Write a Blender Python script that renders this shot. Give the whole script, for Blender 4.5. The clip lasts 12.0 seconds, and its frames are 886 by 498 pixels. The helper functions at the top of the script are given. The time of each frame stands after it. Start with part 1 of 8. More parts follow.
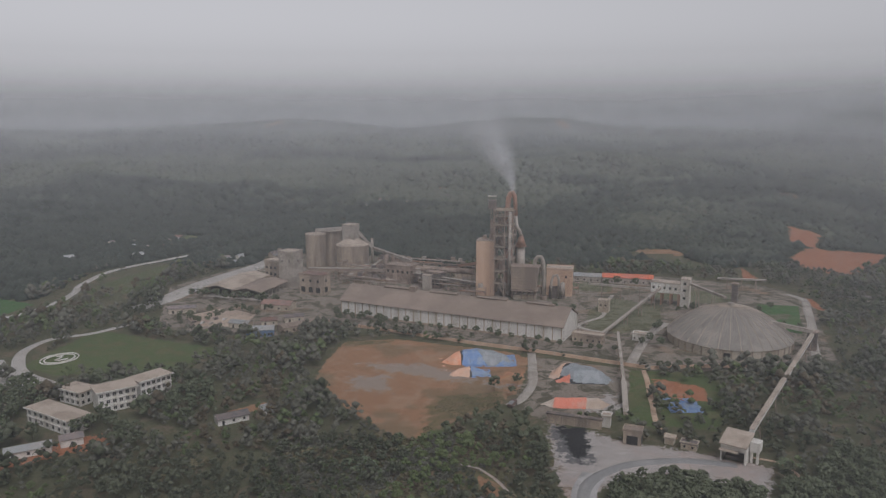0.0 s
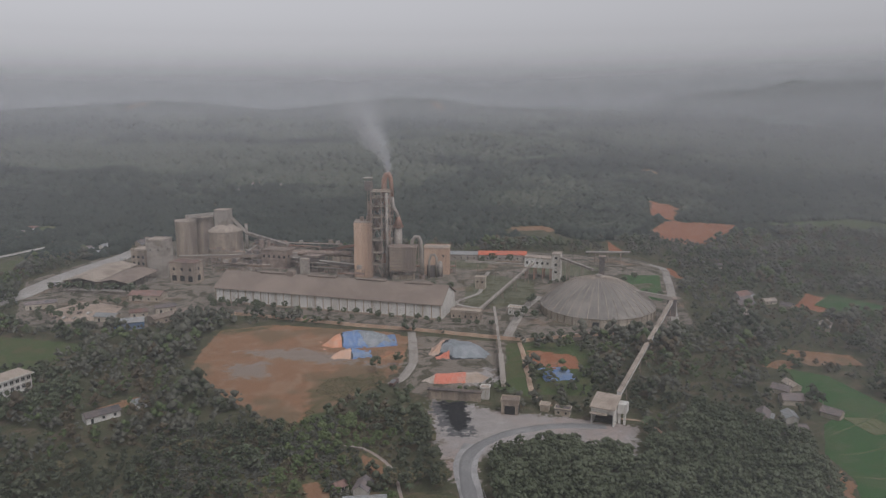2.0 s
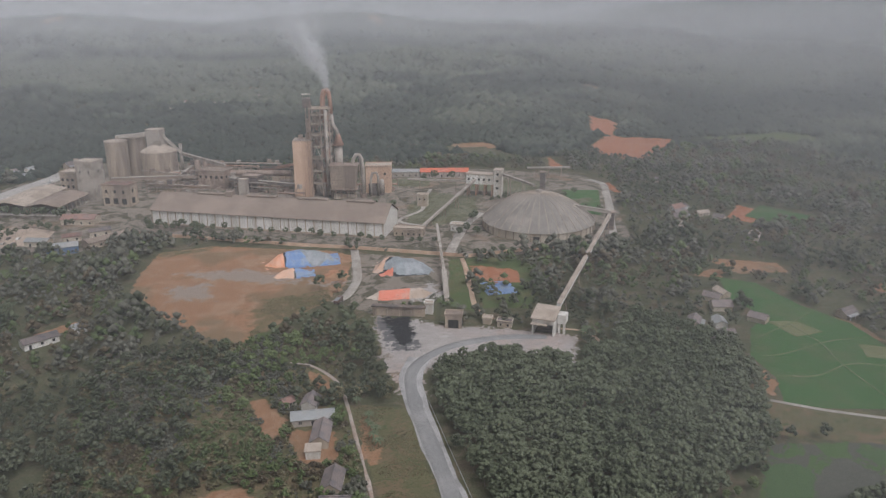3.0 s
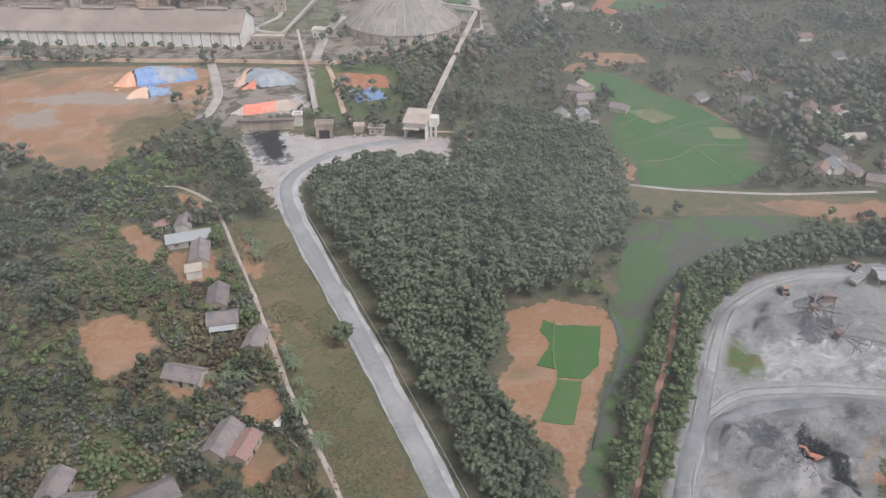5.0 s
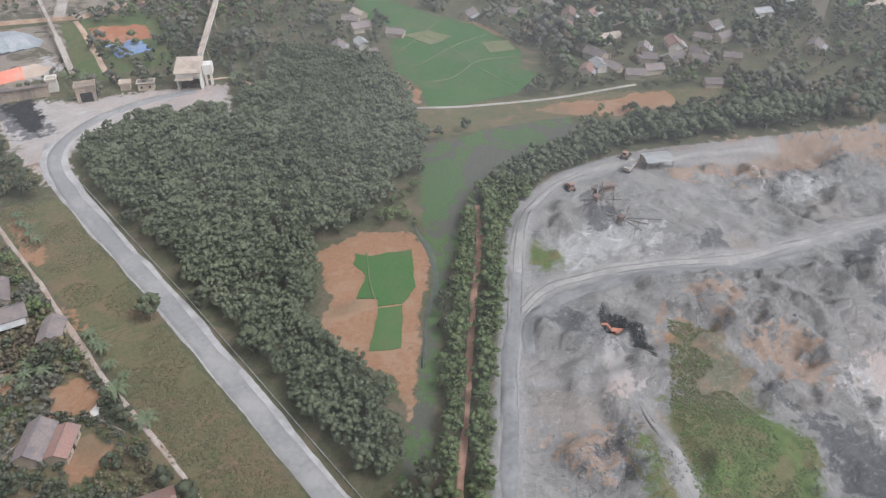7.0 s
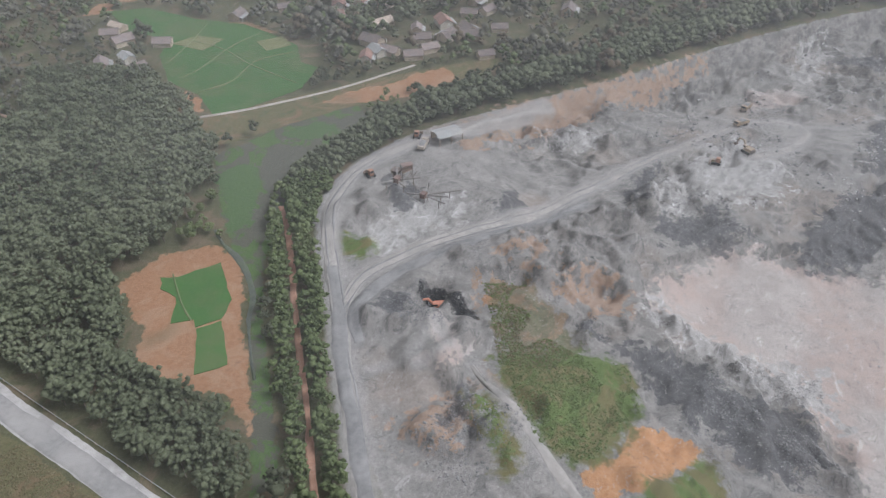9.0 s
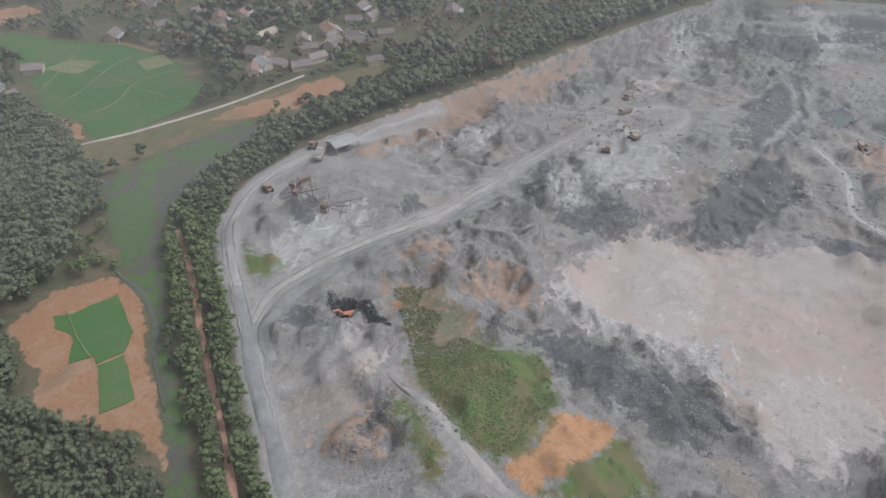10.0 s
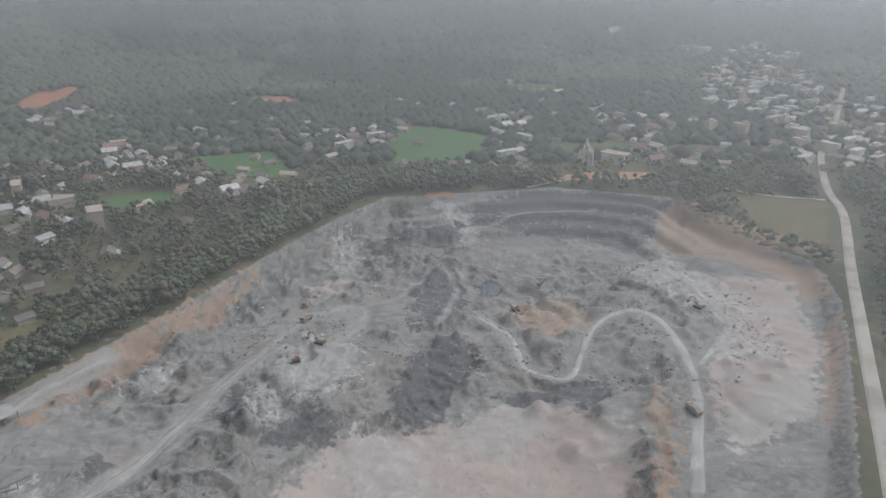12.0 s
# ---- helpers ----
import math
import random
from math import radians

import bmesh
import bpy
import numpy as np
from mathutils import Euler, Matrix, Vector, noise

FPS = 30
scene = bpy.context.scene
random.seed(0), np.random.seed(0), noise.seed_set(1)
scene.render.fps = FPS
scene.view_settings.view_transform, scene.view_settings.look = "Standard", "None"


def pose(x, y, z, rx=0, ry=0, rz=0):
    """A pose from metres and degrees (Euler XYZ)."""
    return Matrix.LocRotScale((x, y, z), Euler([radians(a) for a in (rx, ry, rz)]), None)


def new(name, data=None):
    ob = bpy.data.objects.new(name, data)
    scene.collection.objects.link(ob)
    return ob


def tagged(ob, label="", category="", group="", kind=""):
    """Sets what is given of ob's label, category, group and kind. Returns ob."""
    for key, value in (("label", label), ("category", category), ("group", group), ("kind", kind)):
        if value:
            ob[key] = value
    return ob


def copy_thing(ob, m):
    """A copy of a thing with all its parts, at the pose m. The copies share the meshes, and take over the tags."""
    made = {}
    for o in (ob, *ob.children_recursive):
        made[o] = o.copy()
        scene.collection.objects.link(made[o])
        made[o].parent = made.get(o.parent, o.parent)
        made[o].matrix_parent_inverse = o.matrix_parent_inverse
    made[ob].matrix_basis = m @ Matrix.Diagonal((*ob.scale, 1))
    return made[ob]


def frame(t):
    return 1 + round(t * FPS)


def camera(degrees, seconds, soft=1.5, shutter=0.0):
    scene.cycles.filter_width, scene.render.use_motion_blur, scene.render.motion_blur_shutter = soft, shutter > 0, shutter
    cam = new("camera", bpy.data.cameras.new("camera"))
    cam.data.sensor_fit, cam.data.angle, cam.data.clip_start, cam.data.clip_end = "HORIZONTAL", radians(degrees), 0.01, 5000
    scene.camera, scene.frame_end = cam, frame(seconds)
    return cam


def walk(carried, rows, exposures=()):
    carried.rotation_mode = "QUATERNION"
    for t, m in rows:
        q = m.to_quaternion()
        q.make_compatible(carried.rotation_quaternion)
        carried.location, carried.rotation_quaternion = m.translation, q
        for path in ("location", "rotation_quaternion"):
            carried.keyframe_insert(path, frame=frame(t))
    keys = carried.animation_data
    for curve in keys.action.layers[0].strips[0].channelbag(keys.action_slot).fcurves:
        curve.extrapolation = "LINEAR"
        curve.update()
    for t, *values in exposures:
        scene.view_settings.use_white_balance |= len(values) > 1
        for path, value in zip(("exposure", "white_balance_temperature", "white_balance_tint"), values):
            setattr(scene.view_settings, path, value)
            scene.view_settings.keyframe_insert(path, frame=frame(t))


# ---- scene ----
# ---- the camera: it hovers about 150 m over the ground and turns to its right ----
cam = camera(60.4, 12.0, soft=1.3)
PATH = [
    (0.0, 0.3, 0.4, 149.9, -10.34, -0.06, 0.01),
    (0.5, 0.6, -0.1, 150.1, -10.26, -0.15, 2.33),
    (1.0, 0.8, -0.8, 150.1, -10.22, -0.17, 4.64),
    (1.5, 1.0, -1.4, 150.0, -10.17, -0.18, 6.97),
    (2.0, 1.1, -1.9, 149.8, -11.73, -0.15, 9.27),
    (2.5, 1.2, -2.3, 149.5, -14.65, -0.16, 11.55),
    (4.5, 1.2, -2.8, 147.8, -28.29, 0.20, 20.79),
    (5.0, 1.2, -2.9, 147.5, -32.07, 0.12, 24.08),
    (5.5, 1.4, -3.1, 147.3, -35.48, 0.06, 28.46),
    (6.0, 1.6, -3.2, 147.2, -36.63, 0.10, 32.65),
    (6.5, 1.8, -3.4, 147.1, -36.72, 0.17, 37.00),
    (7.0, 1.8, -3.8, 147.2, -36.81, 0.20, 41.39),
    (9.0, 1.6, -5.7, 147.4, -37.35, 0.21, 58.58),
    (9.5, 1.7, -6.0, 147.7, -37.57, 0.21, 62.90),
    (10.0, 1.8, -6.4, 148.1, -37.06, 0.16, 67.26),
    (10.5, 1.9, -6.7, 148.5, -33.51, 0.06, 71.62),
    (11.0, 1.8, -6.9, 148.7, -29.08, 0.07, 76.08),
    (11.5, 1.5, -7.1, 148.8, -24.99, 0.14, 81.87),
    (12.0, 1.2, -7.0, 148.9, -21.22, 0.25, 93.20),
]
EXPOSURES = [(0.0, -0.15, 6010, 15), (2.0, -0.15, 6010, 15), (2.5, 0.05, 6010, 14), (4.5, 0.88, 5900, 14), (5.5, 0.98, 5890, 14), (7.0, 1.0, 5850, 13), (9.5, 0.82, 5900, 13), (11.0, 0.67, 5920, 11), (12.0, 0.58, 5870, 9)]


def gimbal(x, y, z, pitch, roll, yaw):
    """The camera's pose from its place, its pitch, its roll and its heading clockwise from +y."""
    return pose(x, y, z, 0, 0, -yaw) @ pose(0, 0, 0, 90 + pitch, 0, 0) @ pose(0, 0, 0, 0, 0, roll)


walk(cam, [(t, gimbal(*row)) for t, *row in PATH], EXPOSURES)

# ---- light: a hazy overcast sky with a wide soft sun ----
SUN_EL, SUN_AZ = radians(54), radians(158)
world = bpy.data.worlds.new("overcast_sky")
scene.world = world
world.use_nodes = True
wn, wl = world.node_tree.nodes, world.node_tree.links
sky = wn.new("ShaderNodeTexSky")
sky.sky_type, sky.sun_disc = "NISHITA", False
sky.sun_elevation, sky.sun_rotation = SUN_EL, SUN_AZ
sky.air_density, sky.dust_density, sky.ozone_density = 1.0, 1.5, 1.0
milk = wn.new("ShaderNodeHueSaturation")
milk.inputs["Saturation"].default_value = 0.02
grey_cloud = wn.new("ShaderNodeMix")
grey_cloud.data_type, grey_cloud.blend_type = "RGBA", "MULTIPLY"
grey_cloud.inputs[0].default_value, grey_cloud.inputs[7].default_value = 1.0, (1.02, 1.0, 0.955, 1)
wl.new(sky.outputs[0], milk.inputs["Color"])
wl.new(milk.outputs[0], grey_cloud.inputs[6])
wl.new(grey_cloud.outputs[2], wn["Background"].inputs["Color"])
wn["Background"].inputs["Strength"].default_value = 0.1
sun = new("sun", bpy.data.lights.new("sun", "SUN"))
sun.data.energy, sun.data.angle, sun.data.color = 1.5, radians(24), (1.0, 0.985, 0.96)
sun.matrix_world = pose(0, 0, 900, 0, 0, 0) @ Vector((math.sin(SUN_AZ) * math.cos(SUN_EL), math.cos(SUN_AZ) * math.cos(SUN_EL), math.sin(SUN_EL))).to_track_quat("Z", "Y").to_matrix().to_4x4()


# ---- materials ----
def nodes_of(name):
    m = bpy.data.materials.new(name)
    m.use_nodes = True
    return m, m.node_tree.nodes, m.node_tree.links, m.node_tree.nodes["Principled BSDF"]


def rgba(c):
    return (c[0], c[1], c[2], 1.0)


def noise_node(n, l, scale, detail=4, rough=0.6, coord="Object", stretch=None, warp=0.0):
    tc = n.new("ShaderNodeTexCoord")
    tex = n.new("ShaderNodeTexNoise")
    tex.inputs["Scale"].default_value, tex.inputs["Detail"].default_value, tex.inputs["Roughness"].default_value = scale, detail, rough
    src = tc.outputs[coord]
    if stretch:
        mp = n.new("ShaderNodeMapping")
        mp.inputs["Scale"].default_value = stretch
        l.new(src, mp.inputs[0])
        src = mp.outputs[0]
    l.new(src, tex.inputs["Vector"])
    tex.inputs["Distortion"].default_value = warp
    return tex


def mix_node(n, l, fac, a, b, blend="MIX"):
    mx = n.new("ShaderNodeMix")
    mx.data_type, mx.blend_type = "RGBA", blend
    for sock, v in ((mx.inputs[0], fac), (mx.inputs[6], a), (mx.inputs[7], b)):
        if isinstance(v, tuple):
            sock.default_value = rgba(v)
        elif isinstance(v, (int, float)):
            sock.default_value = v
        else:
            l.new(v, sock)
    return mx.outputs[2]


def ramp_node(n, l, src, lo, hi):
    r = n.new("ShaderNodeMapRange")
    r.interpolation_type = "SMOOTHSTEP"
    r.inputs[1].default_value, r.inputs[2].default_value = lo, hi
    l.new(src, r.inputs[0])
    return r.outputs[0]


def math_node(n, l, op, a, b):
    m = n.new("ShaderNodeMath")
    m.operation = op
    for sock, v in ((m.inputs[0], a), (m.inputs[1], b)):
        if isinstance(v, (int, float)):
            sock.default_value = v
        else:
            l.new(v, sock)
    return m.outputs[0]


def surface(name, colour, second, rough=0.85, grain=1.5, stain=0.08, dust=None, metal=0.0, bump=0.15, streak=False, spread=0.0):
    """A worn surface: two colours broken by fine grain and by large stains, with relief."""
    m, n, l, p = nodes_of(name)
    fine = noise_node(n, l, grain, 5)
    big = noise_node(n, l, stain, 4, 0.65, stretch=(1, 1, 0.15) if streak else None)
    c = mix_node(n, l, ramp_node(n, l, fine.outputs[0], 0.35, 0.7), colour, second)
    if dust:
        c = mix_node(n, l, ramp_node(n, l, big.outputs[0], 0.42, 0.68), c, dust)
    if spread:
        info = n.new("ShaderNodeObjectInfo")
        hs = n.new("ShaderNodeHueSaturation")
        l.new(c, hs.inputs["Color"])
        l.new(math_node(n, l, "ADD", math_node(n, l, "MULTIPLY", info.outputs["Random"], spread), 1 - spread / 2), hs.inputs["Value"])
        c = hs.outputs[0]
    l.new(c, p.inputs["Base Color"])
    p.inputs["Roughness"].default_value, p.inputs["Metallic"].default_value = rough, metal
    if bump:
        b = n.new("ShaderNodeBump")
        b.inputs["Strength"].default_value, b.inputs["Distance"].default_value = bump, 0.1
        l.new(fine.outputs[0], b.inputs["Height"])
        l.new(b.outputs[0], p.inputs["Normal"])
    return m


def foliage(name, dark, mid, light, spread=0.55, patch_size=0.025, patch_share=0.45):
    """Leaf clumps: every clump has its own shade, with leafy grain inside."""
    m, n, l, p = nodes_of(name)
    geo = n.new("ShaderNodeNewGeometry")
    fine = noise_node(n, l, 1.6, 5, 0.7)
    wide = noise_node(n, l, patch_size, 3, 0.6)
    c = mix_node(n, l, geo.outputs["Random Per Island"], dark, mid)
    c = mix_node(n, l, math_node(n, l, "MULTIPLY", ramp_node(n, l, fine.outputs[0], 0.48, 0.72), spread), c, light)
    c = mix_node(n, l, math_node(n, l, "MULTIPLY", ramp_node(n, l, wide.outputs[0], 0.45, 0.62), patch_share), c, light)
    l.new(c, p.inputs["Base Color"])
    p.inputs["Roughness"].default_value = 0.75
    p.inputs["Specular IOR Level"].default_value = 0.25
    b = n.new("ShaderNodeBump")
    b.inputs["Strength"].default_value, b.inputs["Distance"].default_value = 0.8, 0.4
    l.new(fine.outputs[0], b.inputs["Height"])
    l.new(b.outputs[0], p.inputs["Normal"])
    return m


LATERITE, LATERITE_2 = (0.34, 0.15, 0.075), (0.42, 0.22, 0.12)
M = {
    "asphalt": surface("road_asphalt", (0.215, 0.208, 0.202), (0.255, 0.248, 0.24), 0.9, 0.8, 0.05, (0.3, 0.288, 0.275)),
    "dust": surface("road_dust", (0.36, 0.345, 0.33), (0.44, 0.42, 0.405), 0.95, 0.5, 0.09, (0.26, 0.25, 0.24)),
    "haul": surface("haul_road", (0.275, 0.258, 0.24), (0.34, 0.32, 0.298), 0.95, 0.6, 0.09, (0.23, 0.22, 0.208)),
    "palehaul": surface("pale_haul_track", (0.33, 0.313, 0.293), (0.4, 0.38, 0.357), 0.95, 0.5, 0.09, (0.28, 0.266, 0.25)),
    "haul_dark": surface("churned_haul_track", (0.16, 0.158, 0.156), (0.21, 0.206, 0.203), 0.95, 0.6, 0.09, (0.25, 0.245, 0.24)),
    "bund": surface("grassy_bank", (0.085, 0.125, 0.045), (0.12, 0.155, 0.065), 0.95, 0.9, 0.1, (0.15, 0.15, 0.08)),
    "concrete": surface("concrete_paving", (0.34, 0.305, 0.265), (0.41, 0.37, 0.325), 0.9, 0.6, 0.06, (0.25, 0.215, 0.18)),
    "path": surface("dirt_path", (0.42, 0.29, 0.2), (0.5, 0.38, 0.28), 0.95, 0.7, 0.08, (0.36, 0.22, 0.14)),
    "redpath": surface("red_dirt_path", (0.36, 0.2, 0.135), (0.43, 0.26, 0.185), 0.95, 0.7, 0.08, (0.3, 0.18, 0.12)),
    "laterite": surface("laterite_soil", LATERITE, LATERITE_2, 0.95, 0.5, 0.05, (0.3, 0.2, 0.12), bump=0.4),
    "paddy": surface("young_rice", (0.034, 0.098, 0.018), (0.048, 0.12, 0.024), 0.9, 1.2, 0.045, (0.07, 0.11, 0.034), spread=0.2),
    "crop": surface("stubble_field", (0.13, 0.14, 0.06), (0.17, 0.165, 0.08), 0.9, 0.9, 0.05, (0.11, 0.13, 0.05)),
    "wall": surface("plaster_wall", (0.44, 0.38, 0.3), (0.52, 0.45, 0.36), 0.85, 0.9, 0.07, (0.33, 0.26, 0.19), streak=True),
    "white": surface("white_plaster", (0.62, 0.59, 0.54), (0.7, 0.665, 0.61), 0.8, 0.8, 0.1, (0.47, 0.425, 0.36), streak=True),
    "silo": surface("dusty_concrete", (0.35, 0.275, 0.205), (0.43, 0.35, 0.27), 0.9, 0.4, 0.09, (0.22, 0.175, 0.14), streak=True),
    "ochre": surface("ochre_concrete", (0.56, 0.38, 0.26), (0.62, 0.44, 0.32), 0.85, 0.4, 0.08, (0.44, 0.29, 0.2), streak=True),
    "roof": surface("dusty_fibre_cement_roof", (0.215, 0.165, 0.13), (0.26, 0.205, 0.165), 0.9, 0.3, 0.05, (0.29, 0.225, 0.18), streak=False),
    "roofpale": surface("dusty_concrete_roof", (0.39, 0.32, 0.255), (0.46, 0.385, 0.315), 0.9, 0.5, 0.08, (0.3, 0.24, 0.19)),
    "tile": surface("weathered_roof_tiles", (0.17, 0.14, 0.13), (0.24, 0.19, 0.17), 0.9, 2.2, 0.25, (0.13, 0.12, 0.12), bump=0.4, spread=0.5),
    "redtile": surface("red_roof_tiles", (0.21, 0.12, 0.095), (0.27, 0.16, 0.13), 0.9, 2.0, 0.2, (0.19, 0.14, 0.12), bump=0.4, spread=0.4),
    "sheet": surface("zinc_sheet_roof", (0.28, 0.285, 0.28), (0.35, 0.355, 0.345), 0.6, 1.0, 0.15, (0.34, 0.32, 0.3), 0.15, spread=0.3),
    "bluesheet": surface("blue_sheet_steel", (0.09, 0.16, 0.28), (0.12, 0.2, 0.33), 0.6, 0.8, 0.1, (0.2, 0.22, 0.26)),
    "redsheet": surface("red_sheet_roof", (0.6, 0.14, 0.07), (0.68, 0.19, 0.1), 0.65, 0.5, 0.1, (0.5, 0.17, 0.11)),
    "steel": surface("dusty_steel", (0.32, 0.24, 0.19), (0.4, 0.31, 0.25), 0.75, 0.8, 0.12, (0.2, 0.15, 0.12), 0.2),
    "darksteel": surface("dark_steel", (0.12, 0.1, 0.09), (0.17, 0.145, 0.13), 0.75, 0.8, 0.12, (0.22, 0.17, 0.14), 0.2),
    "rust": surface("red_brown_duct", (0.34, 0.18, 0.12), (0.4, 0.235, 0.17), 0.75, 0.7, 0.12, (0.32, 0.22, 0.17), 0.1),
    "gallery": surface("grey_gallery_sheet", (0.36, 0.315, 0.27), (0.44, 0.39, 0.335), 0.75, 0.8, 0.12, (0.26, 0.215, 0.175), 0.1),
    "opening": surface("dark_opening", (0.02, 0.02, 0.02), (0.035, 0.033, 0.03), 0.6, 1.0, 0.2, bump=0),
    "paleconcrete": surface("pale_dusty_concrete", (0.38, 0.352, 0.32), (0.45, 0.42, 0.385), 0.9, 0.5, 0.06, (0.33, 0.3, 0.265)),
    "bark": surface("bark", (0.13, 0.1, 0.075), (0.19, 0.15, 0.12), 0.95, 3.0, 0.4),
    "orangepaint": surface("orange_machine_paint", (0.5, 0.18, 0.11), (0.56, 0.24, 0.16), 0.5, 1.5, 0.3, (0.45, 0.23, 0.15)),
    "rock": surface("broken_limestone", (0.19, 0.187, 0.184), (0.27, 0.262, 0.255), 0.95, 0.7, 0.08, (0.12, 0.12, 0.123), bump=0.6),
    "darkrock": surface("dark_shale", (0.11, 0.11, 0.115), (0.17, 0.17, 0.175), 0.95, 0.7, 0.08, (0.24, 0.235, 0.235), bump=0.6),
    "leaf": foliage("tree_leaves", (0.054, 0.061, 0.035), (0.078, 0.086, 0.05), (0.112, 0.117, 0.076), 0.4),
    "acacia": foliage("plantation_leaves", (0.074, 0.086, 0.048), (0.104, 0.118, 0.066), (0.15, 0.162, 0.1)),
    "fresh": foliage("fresh_leaves", (0.08, 0.105, 0.038), (0.112, 0.145, 0.054), (0.165, 0.19, 0.085)),
    "farleaf": foliage("far_wood", (0.042, 0.052, 0.037), (0.052, 0.063, 0.046), (0.08, 0.088, 0.066), 0.3, 0.007, 0.75),
    "belt": foliage("young_tree_leaves", (0.072, 0.095, 0.038), (0.104, 0.132, 0.054), (0.155, 0.178, 0.083)),
    "russet": foliage("russet_leaves", (0.075, 0.06, 0.038), (0.115, 0.09, 0.055), (0.16, 0.13, 0.085)),
    "greyleaf": foliage("dull_grey_green_leaves", (0.09, 0.088, 0.065), (0.125, 0.122, 0.09), (0.175, 0.168, 0.13)),
    "lane": surface("worn_pale_lane", (0.36, 0.3, 0.255), (0.44, 0.38, 0.33), 0.95, 0.7, 0.08, (0.3, 0.22, 0.17)),
    "creek": surface("still_grey_water", (0.06, 0.068, 0.055), (0.08, 0.088, 0.072), 0.45, 0.4, 0.1, (0.08, 0.1, 0.06), bump=0.05),
    "beltgrey": surface("dusty_belt_steel", (0.2, 0.19, 0.18), (0.26, 0.245, 0.23), 0.8, 0.8, 0.12, (0.17, 0.15, 0.14), 0.1),
    # the far wood in a paler and a darker tone, for hill shading
    "farpale": foliage("far_wood_pale", (0.076, 0.086, 0.06), (0.092, 0.102, 0.072), (0.13, 0.136, 0.1), 0.35, 0.02, 0.5),
    "fardark": foliage("far_wood_dark", (0.03, 0.039, 0.029), (0.038, 0.048, 0.036), (0.058, 0.066, 0.05), 0.3, 0.02, 0.4),
    "scrub": foliage("dry_scrub", (0.105, 0.095, 0.05), (0.165, 0.145, 0.078), (0.24, 0.2, 0.12)),
}


# ---- terrain ----
def lattice(ix, iy, seed):
    v = np.sin(ix * 127.1 + iy * 311.7 + seed * 74.7) * 43758.5453
    return v - np.floor(v)


def value_noise(x, y, size, seed=0):
    x, y = np.asarray(x, float) / size, np.asarray(y, float) / size
    ix, iy = np.floor(x), np.floor(y)
    fx, fy = x - ix, y - iy
    fx, fy = fx * fx * (3 - 2 * fx), fy * fy * (3 - 2 * fy)
    a, b = lattice(ix, iy, seed), lattice(ix + 1, iy, seed)
    c, d = lattice(ix, iy + 1, seed), lattice(ix + 1, iy + 1, seed)
    return (a * (1 - fx) + b * fx) * (1 - fy) + (c * (1 - fx) + d * fx) * fy


def fbm(x, y, size, seed=0, octaves=4):
    total, amp, norm = 0, 1.0, 0
    for k in range(octaves):
        total, norm = total + amp * value_noise(x, y, size / 2 ** k, seed + k), norm + amp
        amp *= 0.5
    return total / norm


def smooth(a, b, v):
    t = np.clip((np.asarray(v, float) - a) / (b - a), 0, 1)
    return t * t * (3 - 2 * t)


def inside_by(poly, x, y):
    """How far (metres) the points lie inside the outline; negative outside."""
    x, y = np.asarray(x, float), np.asarray(y, float)
    best, odd = np.full(x.shape, 1e9), np.zeros(x.shape, bool)
    for (ax, ay), (bx, by) in zip(poly, poly[1:] + poly[:1]):
        ex, ey = bx - ax, by - ay
        s = np.clip(((x - ax) * ex + (y - ay) * ey) / (ex * ex + ey * ey), 0, 1)
        best = np.minimum(best, np.hypot(x - ax - s * ex, y - ay - s * ey))
        cross = (ay > y) != (by > y)
        odd ^= cross & (x < (bx - ax) * (y - ay) / (by - ay if by != ay else 1e-9) + ax)
    return np.where(odd, best, -best)


def near_line(line, x, y):
    """The distance of the points from an open line."""
    best = np.full(np.shape(x), 1e9)
    for (ax, ay), (bx, by) in zip(line, line[1:]):
        ex, ey = bx - ax, by - ay
        s = np.clip(((x - ax) * ex + (y - ay) * ey) / (ex * ex + ey * ey), 0, 1)
        best = np.minimum(best, np.hypot(x - ax - s * ex, y - ay - s * ey))
    return best


QUARRY = [(90, 70), (116, 96), (133, 112), (144, 128), (162, 143), (182, 150), (204, 150), (228, 144), (262, 126), (312, 98), (390, 59),
          (440, 32), (480, 4), (486, -40), (498, -110), (472, -182), (426, -192), (386, -203), (360, -220), (318, -212), (274, -192), (230, -169), (176, -140), (90, -96), (40, -40), (60, 30)]
DEPTHS = [(130, 100, 0), (180, 130, 0), (235, 135, 0), (150, 60, -1), (125, 40, 0), (105, 5, -1), (170, 90, -1), (200, 110, 0), (190, 60, -4),
          (215, 72, -4), (240, 60, -7), (165, 40, -5), (145, 5, -7), (125, -30, -10), (205, 10, -18), (180, -20, -18), (230, -20, -18),
          (200, -50, -18), (160, -50, -17), (260, 40, -9), (300, 35, -10), (310, 0, -14), (300, -60, -16), (370, -70, -20), (400, -110, -18),
          (440, -60, -14), (430, -150, -12), (350, 10, -13)]
DEPTHS += [(400, 20, -8), (230, -115, -8), (285, -128, -8), (330, -150, -8), (360, -190, -5), (240, -150, -4), (190, -115, -6)]


